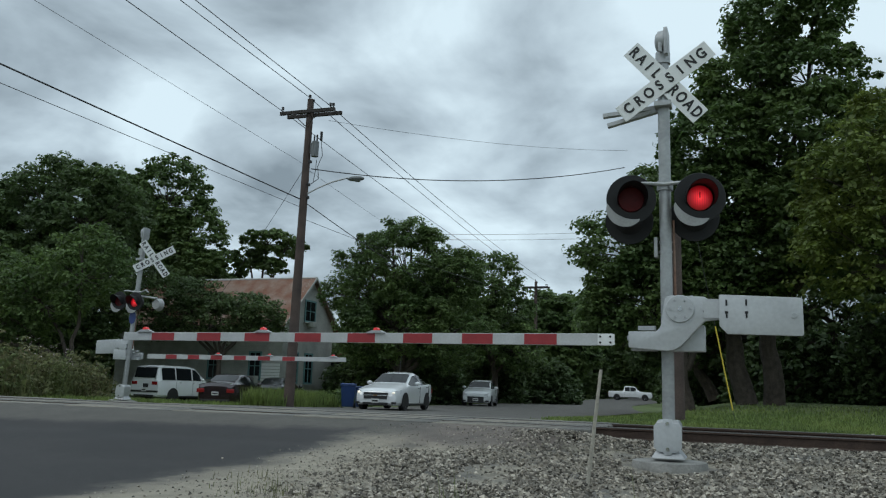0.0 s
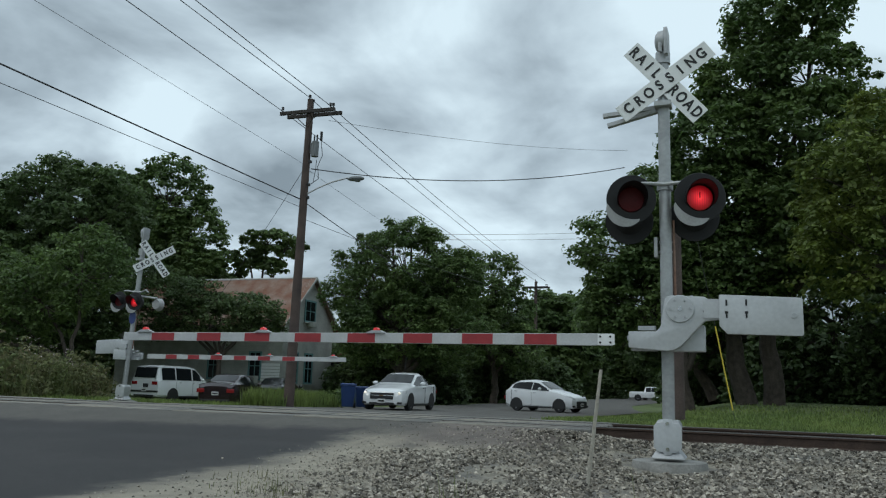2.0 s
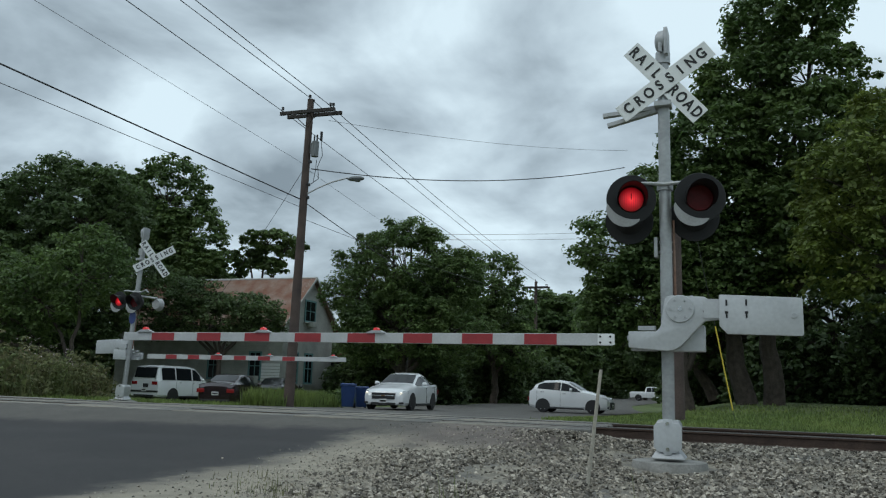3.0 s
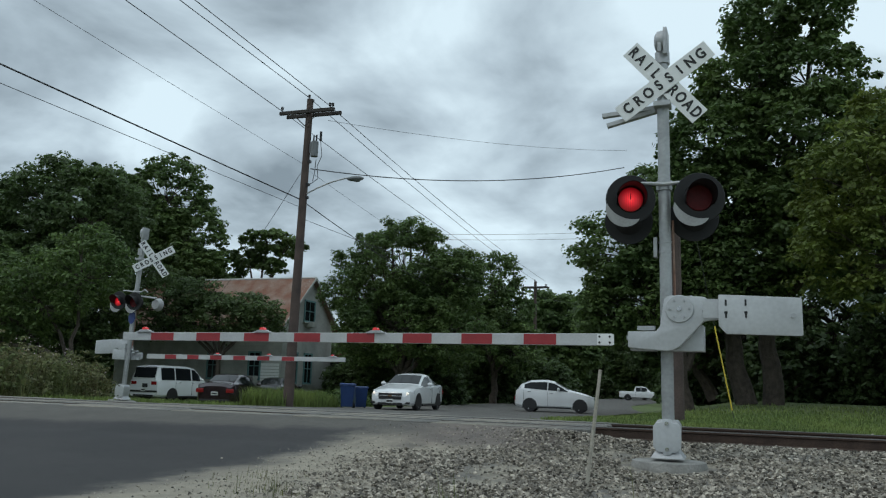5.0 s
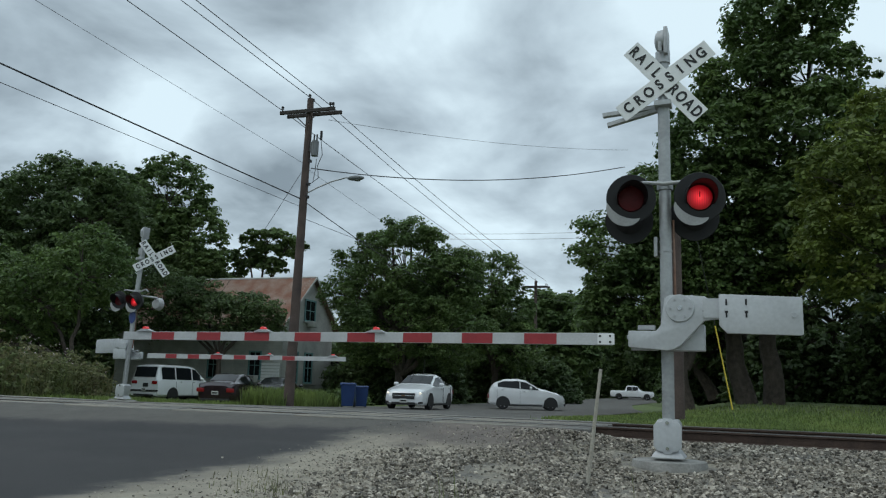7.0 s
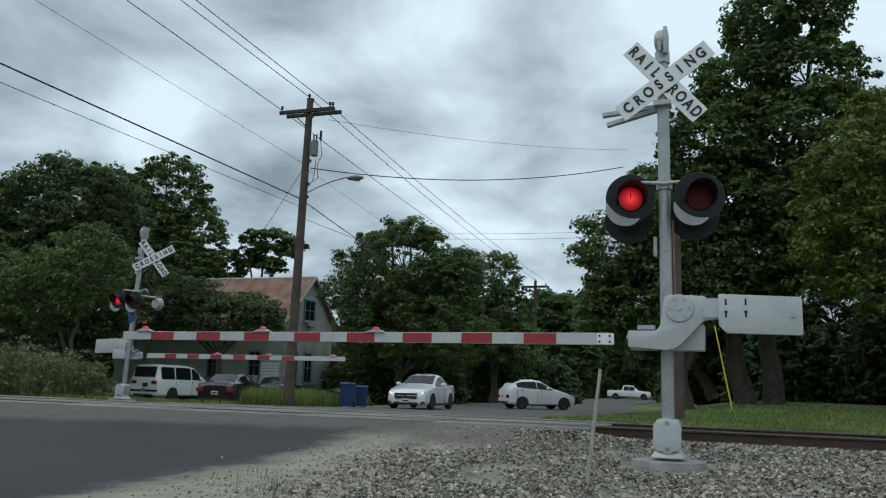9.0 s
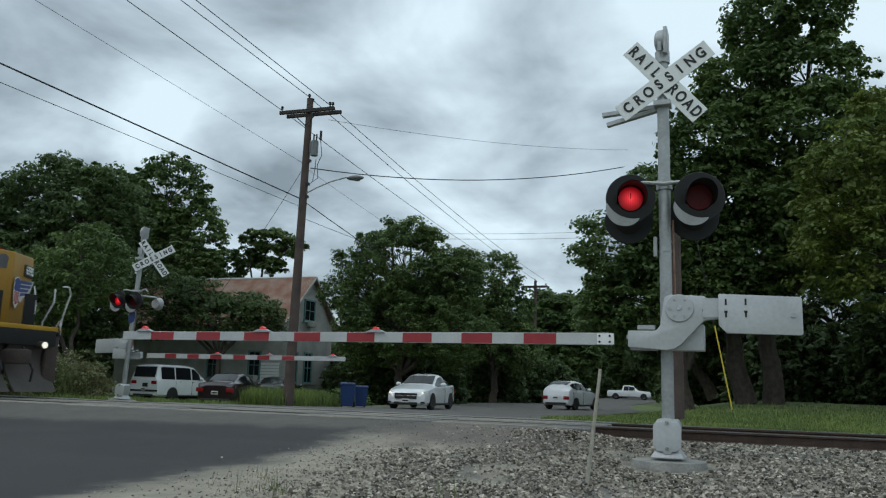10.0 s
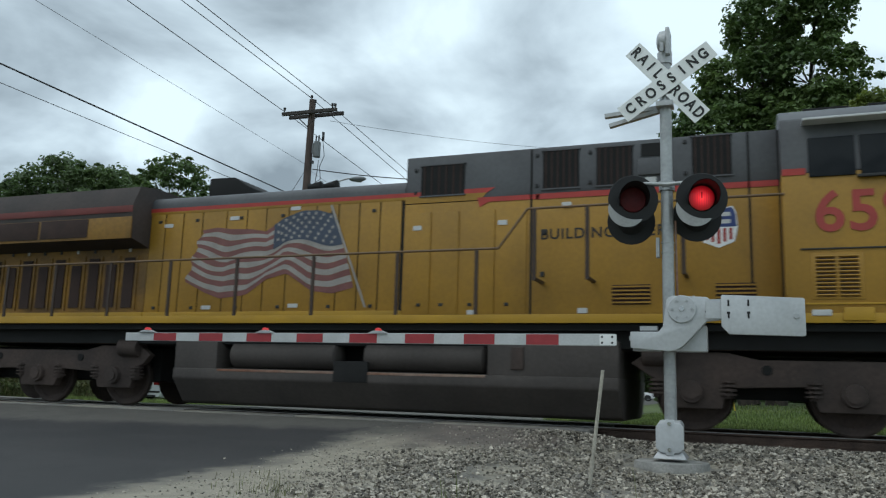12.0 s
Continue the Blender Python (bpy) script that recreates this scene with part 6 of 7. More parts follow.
# ---- the locomotive ----
def locomotive():
    """A six-axle diesel locomotive that faces +x. Its base is at rail height, x from its middle, -y towards the viewer."""
    g = thing("diesel_locomotive", pose(-125, TRACK_Y, RAIL_Z), "yellow and grey six-axle diesel freight locomotive", "locomotive")
    W = 1.5
    H = 0.95            # half width of the long hood

    def plan(name, levels, material, label="", soft=0.03, parent=None):
        bm = B()
        loft(bm, [[(x, y, z(x) if callable(z) else z) for x, y in pts] for pts, z in levels])
        bmesh.ops.triangulate(bm, faces=[f for f in bm.faces if len(f.verts) > 4])
        if soft:
            soften(bm, soft, 2)
        return part(name, bm, material, parent or g, label)

    def bx(name, c, s, material, soft=0.01, parent=None, label="", m=None):
        return part(name, *boxed(c, s, material, soft), parent or g, label, m)

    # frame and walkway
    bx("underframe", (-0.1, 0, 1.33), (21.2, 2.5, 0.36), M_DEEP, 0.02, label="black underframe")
    deck = bx("walkway", (-0.3, 0, 1.58), (21.2, 3.02, 0.07), M_UNDER, 0.005)
    for s in (-1, 1):
        bx("walkway_edge", (-0.28, s * 1.515, 1.57), (21.26, 0.02, 0.13), M_YELLOW2, 0.004, label="bright yellow walkway edge")
        # no real part: a black strip that paints the shade under the walkway edge
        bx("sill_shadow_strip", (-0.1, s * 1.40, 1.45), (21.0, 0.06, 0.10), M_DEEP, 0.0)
    bx("front_platform", (10.2, 0, 1.55), (0.55, 2.6, 0.12), M_YELLOW2, 0.02, label="yellow front platform edge")
    # nose
    nose_pts = [(7.9, -W), (9.25, -W), (9.97, -0.34), (10.03, -0.25), (10.03, 0.25), (9.97, 0.34), (9.25, W), (7.9, W)]
    top_z = lambda x: float(np.interp(x, (7.9, 8.35, 9.15, 10.3), (3.62, 3.60, 3.32, 3.24)))
    nose = plan("nose", [(nose_pts, 1.62), (nose_pts, top_z)], M_YELLOW, "yellow tapered short nose", 0.04)
    bx("nose_door", (10.035, 0.0, 2.35), (0.03, 0.42, 1.5), M_YELLOW, 0.02, nose)
    # cab: yellow below, grey above
    cab = bx("cab", (6.95, 0, 2.59), (2.16, 3.0, 1.94), M_YELLOW, 0.02, label="yellow cab side")
    lev = []
    for z, w, xf, ch in ((3.56, 1.5, 8.40, 0.55), (4.36, 1.42, 7.90, 0.50), (4.56, 1.12, 7.80, 0.45), (4.70, 0.72, 7.62, 0.35)):
        pts = [(5.87, -w), (xf - ch, -w), (xf, -w + ch * 1.25), (xf, w - ch * 1.25), (xf - ch, w), (5.87, w)]
        lev.append((pts, z))
    upper = plan("cab_upper", lev, M_GREY, "grey cab roof and window band", 0.03)
    for s in (-1, 1):
        bx("red_stripe", (6.03, s * 1.505, 3.58), (0.30, 0.012, 0.09), M_REDLINE, 0, upper)
        bx("red_stripe", (8.02, s * 1.505, 3.58), (0.26, 0.012, 0.08), M_REDLINE, 0, upper)
        tilt = 5.7 * s
        for x0, x1, z0, z1 in ((6.22, 6.80, 3.49, 4.06), (6.86, 7.42, 3.49, 4.06), (7.53, 7.86, 3.55, 4.08)):
            m = pose((x0 + x1) / 2, s * (1.5 - 0.1 * ((z0 + z1) / 2 - 3.56) + 0.004), (z0 + z1) / 2, tilt, 0, 0)
            pane = bx("cab_window", (0, 0, 0), (x1 - x0, 0.03, z1 - z0), M_GLASS_D, 0.04, upper, "dark cab window", m)
        bx("window_rail", (7.14, s * 1.54, 3.47), (0.66, 0.06, 0.04), M_TRIM, 0.008, upper)
        bx("sunshade", (7.02, s * 1.52, 4.27), (1.72, 0.34, 0.03), M_STEPWHITE if s < 0 else M_GREY, 0.008, upper, "pale sunshade over the cab windows", pose(0, 0, 0, 0, 0, 0))
        # front panes lie on the slanted faces
        for lo0, lo1, hi0, hi1 in (((7.85, 1.5, 3.56), (8.40, 0.8125, 3.56), (7.40, 1.42, 4.36), (7.90, 0.795, 4.36)), ((8.40, 0.8125, 3.56), (8.40, 0.03, 3.56), (7.90, 0.795, 4.36), (7.90, 0.03, 4.36))):
            q = [Vector((c[0], c[1] * s, c[2])) for c in (lo0, lo1, hi1, hi0)]
            nrm = (q[1] - q[0]).cross(q[3] - q[0]).normalized()
            nrm = nrm if nrm.x > 0 else -nrm
            at = lambda u, v: (q[0].lerp(q[1], u)).lerp(q[3].lerp(q[2], u), v)
            bm = B()
            front = [at(u, v) + nrm * 0.012 for u, v in ((0.10, 0.22), (0.90, 0.22), (0.90, 0.86), (0.10, 0.86))]
            loft(bm, [front, [p - nrm * 0.03 for p in front]])
            part("windscreen", bm, M_GLASS_D, upper, "dark windscreen pane")
        bm = B()
        pipe(bm, [(8.42, s * 0.75, 3.62), (8.27, s * 0.55, 3.85), (8.14, s * 0.25, 4.05)], 0.012, 6)
        part("wiper", bm, M_BLACK, upper)
        bm = B()
        pipe(bm, [(8.10, s * 1.3, 3.64), (7.96, s * 1.06, 4.02)], 0.012, 6)
        part("wiper", bm, M_BLACK, upper)
    bx("roof_unit", (6.55, -0.1, 4.74), (0.65, 0.9, 0.12), M_DEEP, 0.03, upper, "low roof antenna unit")
    bx("roof_air_conditioner", (7.35, -0.1, 4.74), (0.5, 1.0, 0.10), M_DEEP, 0.03, upper)
    # cab side louvres, box and sticker
    for s in (-1, 1):
        for x0, x1 in ((6.22, 6.80), (7.22, 7.96)):
            fr = bx("louvre_panel", ((x0 + x1) / 2, s * 1.503, 2.13), (x1 - x0 + 0.06, 0.02, 0.62), M_YELLOW, 0.005, cab)
            for col in (0, 1):
                xa = x0 + (x1 - x0) * (0.26 + 0.48 * col)
                bx("louvre_gap", (xa, s * 1.508, 2.13), ((x1 - x0) * 0.40, 0.016, 0.56), M_GRILLE, 0, fr)
                for i in range(11):
                    bx("louvre_slat", (0, 0, 0), ((x1 - x0) * 0.40, 0.035, 0.018), M_YELLOW, 0, fr, "", pose(xa, s * 1.522, 1.87 + i * 0.052, 32 * s, 0, 0))
        bx("drip_rail", (7.05, s * 1.505, 2.50), (1.95, 0.03, 0.02), M_TRIM, 0.004, cab)
        bx("lower_rail", (7.05, s * 1.505, 1.76), (2.0, 0.03, 0.025), M_YELLOW2, 0.004, cab)
        bx("access_box", (6.74, s * 1.53, 1.62), (0.36, 0.04, 0.17), M_YELLOW2, 0.008, cab)
        bx("access_box_label", (6.30, s * 1.53, 1.64), (0.24, 0.02, 0.08), M_WHITE, 0.004, cab)
        bm = B()
        slab(bm, [(8.26, 1.79), (8.58, 1.79), (8.58, 2.05), (8.42, 2.05), (8.42, 2.14), (8.26, 2.14)], 0.008, pose(0, s * 1.503 - 0.004, 0))
        part("notice_sticker", bm, M_SIGN, nose, "white paper notice")
        bx("nose_grab", (8.72, s * 1.51, 3.0), (0.3, 0.03, 0.05), M_TRIM, 0.008, nose)
    bx("nose_light", (9.12, -1.505, 3.02), (0.12, 0.02, 0.06), M_WHITE, 0.004, nose)
    # road numbers
    for s in (-1, 1):
        me = letters("6595", 0.78, 0.004, 1.06, 0.012)
        me.materials.append(M_NUMRED)
        part("number", me, M_NUMRED, cab, "large red road number", pose(7.07, s * 1.512, 2.98, 0, 0, 0 if s < 0 else 180))
        plate = bx("number_board", (0, 0, 0), (0.62, 0.05, 0.28), M_TRIM, 0.02, nose, "black number board", pose(9.46, s * 1.19, 2.94, 0, 0, 58.3 if s < 0 else 121.7))
        me = letters("6595", 0.27, 0.003, 1.0, 0.004)
        me.materials.append(M_SIGN)
        part("board_number", me, M_SIGN, plate, "white road number", pose(0, -0.03 if s < 0 else -0.03, 0))
        # winged shield on the nose: plain shapes
        wm = pose(9.655, s * 0.93, 2.44, 0, 0, 58.3 if s < 0 else 121.7) @ Matrix.Diagonal((1.22, 1, 1.12, 1))
        k = 1 if s < 0 else -1
        bm = B()
        slab(bm, [(k * a, b) for a, b in ((-0.58, 0.27), (0.0, 0.20), (0.26, 0.10), (0.26, -0.20), (0.12, -0.26), (0.0, -0.15), (-0.18, -0.09), (-0.38, 0.02), (-0.47, 0.12))], 0.008, wm)
        wing = part("wing_emblem", bm, M_WHITE, nose, "white and blue wing painted on the nose")
        for z, xa in ((0.175, -0.50), (0.085, -0.42), (-0.005, -0.30), (-0.095, -0.12)):
            bm = B()
            slab(bm, [(k * xa, z + 0.065), (k * 0.24, z + 0.02), (k * 0.24, z - 0.045), (k * (xa + 0.08), z)], 0.006, wm @ pose(0, -0.005, 0))
            part("feather", bm, M_BLUE, wing)
        crest = [(0.24, 0.20), (0.40, 0.25), (0.56, 0.20), (0.58, -0.05), (0.53, -0.30), (0.40, -0.40), (0.27, -0.30), (0.22, -0.05)]
        bm = B()
        slab(bm, [(k * a, b) for a, b in crest], 0.008, wm @ pose(0, -0.006, 0))
        sh = part("nose_shield", bm, M_SIGN, nose, "striped shield painted on the nose")
        bm = B()
        slab(bm, [(k * (0.40 + (a - 0.40) * 0.94), b * 0.94) for a, b in crest if b > -0.06], 0.006, wm @ pose(0, -0.012, 0))
        part("shield_top", bm, M_BLUE, sh)
        for i in range(4):
            x = 0.275 + i * 0.075
            bm = B()
            slab(bm, [(k * x, -0.06), (k * (x + 0.04), -0.06), (k * (x + 0.04), -0.33 + abs(i - 1.5) * 0.03), (k * x, -0.33 + abs(i - 1.5) * 0.03)], 0.006, wm @ pose(0, -0.012, 0))
            part("shield_stripe", bm, M_NUMRED, sh)
    hl = bx("headlight_case", (0, 0, 0), (0.24, 0.08, 0.46), M_TRIM, 0.02, nose, "", pose(9.88, -0.50, 3.0, 0, 0, 58.3))
    for z in (3.11, 2.89):
        bm = B()
        rod(bm, (0, -0.03, z - 3.0), (0, -0.046, z - 3.0), 0.07, n=18)
        part("headlight", bm, M_HEADLIT, hl, "lit round headlight")
    bm = B()
    slab(bm, [(-0.1, -0.16), (0.1, -0.16), (0.13, 0.1), (0.06, 0.16), (-0.06, 0.16), (-0.13, 0.1)], 0.02, pose(10.06, -0.05, 3.0, 0, 0, 90))
    part("front_plate", bm, M_GREY, nose)
    # forward hood between cab and engine room
    SLOGAN = max(abs(v.co.x) for v in letters("BUILDING AMERICA", 0.235, 0.003, 1.14, 0.004).vertices)
    x0, x1 = -0.05, 5.87
    fore = bx("fore_hood", ((x0 + x1) / 2, 0, 2.6), (x1 - x0, 2 * H, 1.94), M_YELLOW, 0.01, label="yellow hood side")
    bx("fore_hood_top", ((x0 + x1) / 2, 0, 4.0), (x1 - x0, 2 * H, 0.80), M_GREY, 0.05, label="grey hood top")
    for s in (-1, 1):
        bx("red_stripe", (4.05, s * (H + 0.004), 3.58), (3.6, 0.012, 0.09), M_REDLINE, 0, fore)
        bm = B()
        slab(bm, [(1.25, 3.62), (2.3, 3.62), (2.3, 3.54), (1.45, 3.54), (1.30, 3.46)], 0.012, pose(0, s * (H + 0.004) - 0.006, 0))
        part("red_chevron", bm, M_REDLINE, fore)
        bm = B()
        slab(bm, [(-0.05, 3.58), (1.30, 3.58), (1.42, 3.70), (-0.05, 3.70)], 0.012, pose(0, s * (H + 0.003) - 0.006, 0))
        part("yellow_flash", bm, M_YELLOW, fore)
        bm = B()
        slab(bm, [(-0.05, 3.70), (1.42, 3.70), (1.56, 3.78), (-0.05, 3.77)], 0.012, pose(0, s * (H + 0.003) - 0.006, 0))
        part("red_stripe", bm, M_REDLINE, fore)
        for xa, xb, za, zb in ((2.36, 2.94, 3.70, 4.32), (3.22, 3.78, 3.70, 4.31), (4.66, 5.22, 3.75, 4.36), (0.24, 1.02, 3.70, 4.22)):
            fr = bx("air_intake", ((xa + xb) / 2, s * (H + 0.005), (za + zb) / 2), (xb - xa, 0.02, zb - za), M_DEEP, 0.0, fore, "dark louvred air intake")
            for i in range(6):
                bx("intake_bar", (xa + (xb - xa) * (i + 0.5) / 6, s * (H + 0.018), (za + zb) / 2), (0.025, 0.02, zb - za), M_GRILLE, 0, fr)
            for za_, zb_ in ((za - 0.02, za), (zb, zb + 0.02)):
                bx("intake_frame", ((xa + xb) / 2, s * (H + 0.012), (za_ + zb_) / 2), (xb - xa + 0.05, 0.03, 0.025), M_GREY, 0, fr)
            for xq in (xa - 0.1,):
                for zq in (za + 0.06, zb - 0.06):
                    bx("latch", (xq, s * (H + 0.01), zq), (0.05, 0.03, 0.06), M_TRIM, 0.008, fr)
        bx("small_vent", (4.08, s * (H + 0.006), 4.22), (0.34, 0.02, 0.2), M_DEEP, 0, fore)
        bx("vent_flap", (4.08, s * (H + 0.02), 3.95), (0.44, 0.03, 0.26), M_GREY, 0.01, fore)
        bx("small_label", (4.05, s * (H + 0.01), 3.74), (0.16, 0.012, 0.09), M_WHITE, 0, fore)
        for x in (2.17, 5.45, 5.86):
            bx("hood_seam", (x, s * (H + 0.004), 3.0), (0.03, 0.012, 2.75), M_DEEP, 0, fore)
        for xa, xb in ((3.45, 4.02), (4.95, 5.50)):
            v = bx("side_vent", ((xa + xb) / 2, s * (H + 0.006), 1.98), (xb - xa, 0.014, 0.30), M_GRILLE, 0, fore)
            for i in range(5):
                bx("vent_slat", ((xa + xb) / 2, s * (H + 0.018), 1.86 + i * 0.06), (xb - xa, 0.03, 0.025), M_YELLOW, 0, v)
        for word, end in (("BUILDING", -1), ("AMERICA", 1)):      # the two words start and end at the ends of the line
            me = letters(word, 0.235, 0.003, 1.14, 0.004)
            me.materials.append(M_INK)
            half = max(abs(v.co.x) for v in me.vertices)
            part("slogan_word", me, M_INK, fore, "black lettering", pose(3.52 + (end if s < 0 else -end) * (SLOGAN - half), s * (H + 0.004), 2.95, 0, 0, 0 if s < 0 else 180))
        # shield: white field, blue top, red bars
        sm = pose(5.01, s * (H + 0.004), 2.98, 0, 0, 0 if s < 0 else 180)
        o = [(-0.22, -0.24), (0, -0.33), (0.22, -0.24), (0.27, -0.02), (0.25, 0.2), (0.2, 0.29), (0.1, 0.27), (0, 0.31), (-0.1, 0.27), (-0.2, 0.29), (-0.25, 0.2), (-0.27, -0.02)]
        bm = B()
        slab(bm, o, 0.008, sm @ pose(0, -0.006, 0))
        shield = part("shield", bm, M_SIGN, fore, "painted shield with blue top and red bars")
        bm = B()
        slab(bm, [(x * 0.95, z * 0.95) for x, z in o if z > -0.05] + [], 0.006, sm @ pose(0, -0.011, 0))
        part("shield_top", bm, M_BLUE, shield)
        for i in range(5):
            bm = B()
            x = -0.19 + i * 0.084
            slab(bm, [(x, -0.04), (x + 0.045, -0.04), (x + 0.045, -0.27 + abs(i - 2) * 0.03), (x, -0.27 + abs(i - 2) * 0.03)], 0.006, sm @ pose(0, -0.011, 0))
            part("shield_bar", bm, M_NUMRED, shield)
        bm = B()
        for zz in (0.17, 0.06):
            slab(bm, [(-0.17, zz - 0.03), (0.17, zz - 0.03), (0.17, zz + 0.03), (-0.17, zz + 0.03)], 0.004, sm @ pose(0, -0.016, 0))
        part("shield_lettering", bm, M_WHITE, shield, "white bars in place of lettering")
        # doors of the aux section
        for xa, xb in ((0.06, 0.46), (0.46, 0.96), (0.96, 1.58), (1.58, 2.12)):
            bx("hood_door", ((xa + xb) / 2, s * (H + 0.008), 2.55), (xb - xa - 0.035, 0.02, 1.72), M_YELLOW, 0.006, fore)
            bx("latch", (xa + 0.2, s * (H + 0.022), 1.85), (0.07, 0.02, 0.05), M_TRIM, 0.006, fore)
        for xx, zz in ((0.2, 3.15), (1.7, 3.18), (2.75, 3.42), (1.2, 1.72), (3.0, 1.74), (5.3, 1.70)):
            bx("small_label", (xx, s * (H + 0.024), zz), (0.15, 0.008, 0.08), M_WHITE, 0, fore)
        for xx, zz in ((2.36, 2.32), (2.4, 3.0)):
            bx("latch", (xx, s * (H + 0.01), zz), (0.07, 0.03, 0.08), M_TRIM, 0.01, fore)
    # engine hood
    e0, e1 = -5.45, -0.05
    eng = bx("engine_hood", ((e0 + e1) / 2, 0, 2.69), (e1 - e0, 2 * H - 0.03, 2.14), M_DEEP, 0.0)
    bm = B()
    prof = [(-H, 3.74), (-H, 3.84)] + [(-H + 0.16 - 0.16 * math.cos(a), 3.84 + 0.16 * math.sin(a)) for a in (0.4, 0.8, 1.2, 1.57)] + \
           [(H - 0.16 + 0.16 * math.sin(a), 3.84 + 0.16 * math.cos(a)) for a in (0.0, 0.4, 0.8, 1.2)] + [(H, 3.84), (H, 3.74)]
    loft(bm, [[(x, y, z) for y, z in prof] for x in (e0 - 0.2, -3.3, -3.28, e1)])
    part("engine_hood_top", bm, M_GREY, g, "grey rounded hood top")
    seams = [-5.45, -5.09, -4.67, -4.22, -3.68, -3.23, -2.81, -2.34, -1.77, -1.32, -0.91, -0.51, -0.10]
    for s in (-1, 1):
        bx("red_stripe", ((e0 + e1) / 2, s * (H + 0.002), 3.735), (e1 - e0, 0.012, 0.07), M_REDLINE, 0, eng)
        for i, (xa, xb) in enumerate(zip(seams, seams[1:])):
            bx("engine_door", ((xa + xb) / 2, s * (H - 0.012), 2.69), (xb - xa - 0.022, 0.026, 2.0), M_YELLOW, 0.006, eng)
            for zq in (1.84, 3.50):
                if i % 2 == 0:
                    bx("latch", (xb - 0.12, s * (H + 0.008), zq), (0.07, 0.02, 0.055), M_TRIM, 0.006, eng)
        bx("hood_base", ((e0 + e1) / 2, s * (H + 0.001), 1.70), (e1 - e0, 0.03, 0.12), M_YELLOW2, 0.004, eng)
        bx("hood_head", ((e0 + e1) / 2, s * (H - 0.005), 3.68), (e1 - e0, 0.02, 0.06), M_YELLOW, 0.002, eng)
        for xx, zz in ((-5.0, 3.42), (-3.5, 3.5), (-2.2, 3.62), (-2.15, 1.86), (-4.0, 1.84)):
            bx("small_label", (xx, s * (H + 0.008), zz), (0.2, 0.006, 0.07), M_WHITE, 0, eng)
        flag(eng, s, H + 0.006)
    bm = B()
    slab(bm, [(-4.45, 3.98), (-4.45, 4.40), (-4.40, 4.43), (-3.88, 4.42), (-3.5, 4.2), (-3.5, 3.98)], 1.1, pose(0, -0.55, 0))
    soften(bm, 0.03, 2)
    part("exhaust", bm, M_DEEP, g, "black exhaust stack")
    horn = bx("horn_base", (-2.15, 0, 4.09), (0.6, 0.3, 0.22), M_DEEP, 0.02, label="black air horn")
    for x in (-2.4, -2.05):
        bm = B()
        rod(bm, (x - 0.14, 0, 4.26), (x + 0.14, 0, 4.26), 0.05, 0.11, 14)
        part("trumpet", bm, M_DEEP, horn)
    # radiator section with its overhang
    r0, r1 = -10.7, -5.45
    rad = bx("radiator_hood", ((r0 + r1) / 2, 0, 2.4), (r1 - r0, 2 * H, 1.56), M_SOOTSHADEYEL, 0.01, label="yellow radiator hood")
    bm = B()
    prof = [(-H, 3.0), (-1.42, 3.12), (-1.46, 3.60), (-1.46, 3.78), (-1.30, 4.14), (-0.9, 4.20), (0.9, 4.20), (1.30, 4.14), (1.46, 3.78), (1.46, 3.60), (1.42, 3.12), (H, 3.0)]
    loft(bm, [[(x, y, z) for y, z in prof] for x in (r0, r1)])
    part("radiator_overhang", bm, M_SOOTSHADE, g, "grey flared radiator roof")
    for s in (-1, 1):
        bx("overhang_side", ((r0 + r1) / 2, s * 1.455, 3.32), (r1 - r0 - 0.01, 0.03, 0.42), M_SOOTSHADEYEL, 0.004, rad)
        bx("red_stripe", ((r0 + r1) / 2, s * 1.462, 3.68), (r1 - r0 - 0.01, 0.02, 0.13), M_SOOTSHADERED, 0.002, rad)
        for i in range(4):
            bx("radiator_grille", (r1 - 1.65 - i * 1.27, s * 1.472, 3.34), (1.2, 0.02, 0.36), M_GRILLE, 0.004, rad, "dark brown radiator screen")
        for i in range(11):
            x = r1 - 0.42 - i * 0.44
            bx("filter_panel", (x, s * (H + 0.012), 2.34 - 0.06 * (i % 2)), (0.25, 0.02, 0.98 - 0.14 * (i % 2)), M_GRILLE, 0.0, rad, "dark filter panel")
            bx("panel_frame", (x + 0.2, s * (H + 0.015), 2.34), (0.03, 0.03, 1.06), M_SOOTSHADEYEL, 0, rad)
            bx("latch", (x, s * (H + 0.02), 2.97), (0.05, 0.02, 0.07), M_TRIM if i % 3 else M_WHITE, 0.006, rad)
        bx("hood_base", ((r0 + r1) / 2, s * (H + 0.02), 1.70), (r1 - r0, 0.03, 0.12), M_YELLOW2, 0.004, rad)
    bx("rear_end", (-10.85, 0, 2.6), (0.3, 1.7, 1.95), M_YELLOW, 0.04)
    # handrails
    for s in (-1, 1):
        y = s * 1.50
        bm = B()
        pipe(bm, [(-10.8, y, 2.64), (1.80, y, 2.66), (2.26, y, 3.26), (5.9, y, 3.28)], 0.02, 8)
        rail = part("handrail", bm, M_RAILYEL if s < 0 else M_RAILPOST, g, "long brass-brown handrail")
        for x in (-10.7, -9.6, -8.4, -7.15, -5.8, -4.42, -2.98, -1.45, 0.10, 1.45):
            bm = B()
            box(bm, (x, y, 2.14), (0.055, 0.03, 1.02))
            part("handrail_post", bm, M_RAILPOST, rail)
        for x, z in ((2.37, 2.15), (3.18, 2.15), (4.55, 2.2)):
            bm = B()
            box(bm, (x, y + s * 0.0, (3.26 + z) / 2), (0.06, 0.03, 3.26 - z))
            box(bm, (x, y * 0.82, z + 0.03), (0.05, abs(y) * 0.36, 0.04))
            part("handrail_post", bm, M_RAILPOST, rail)
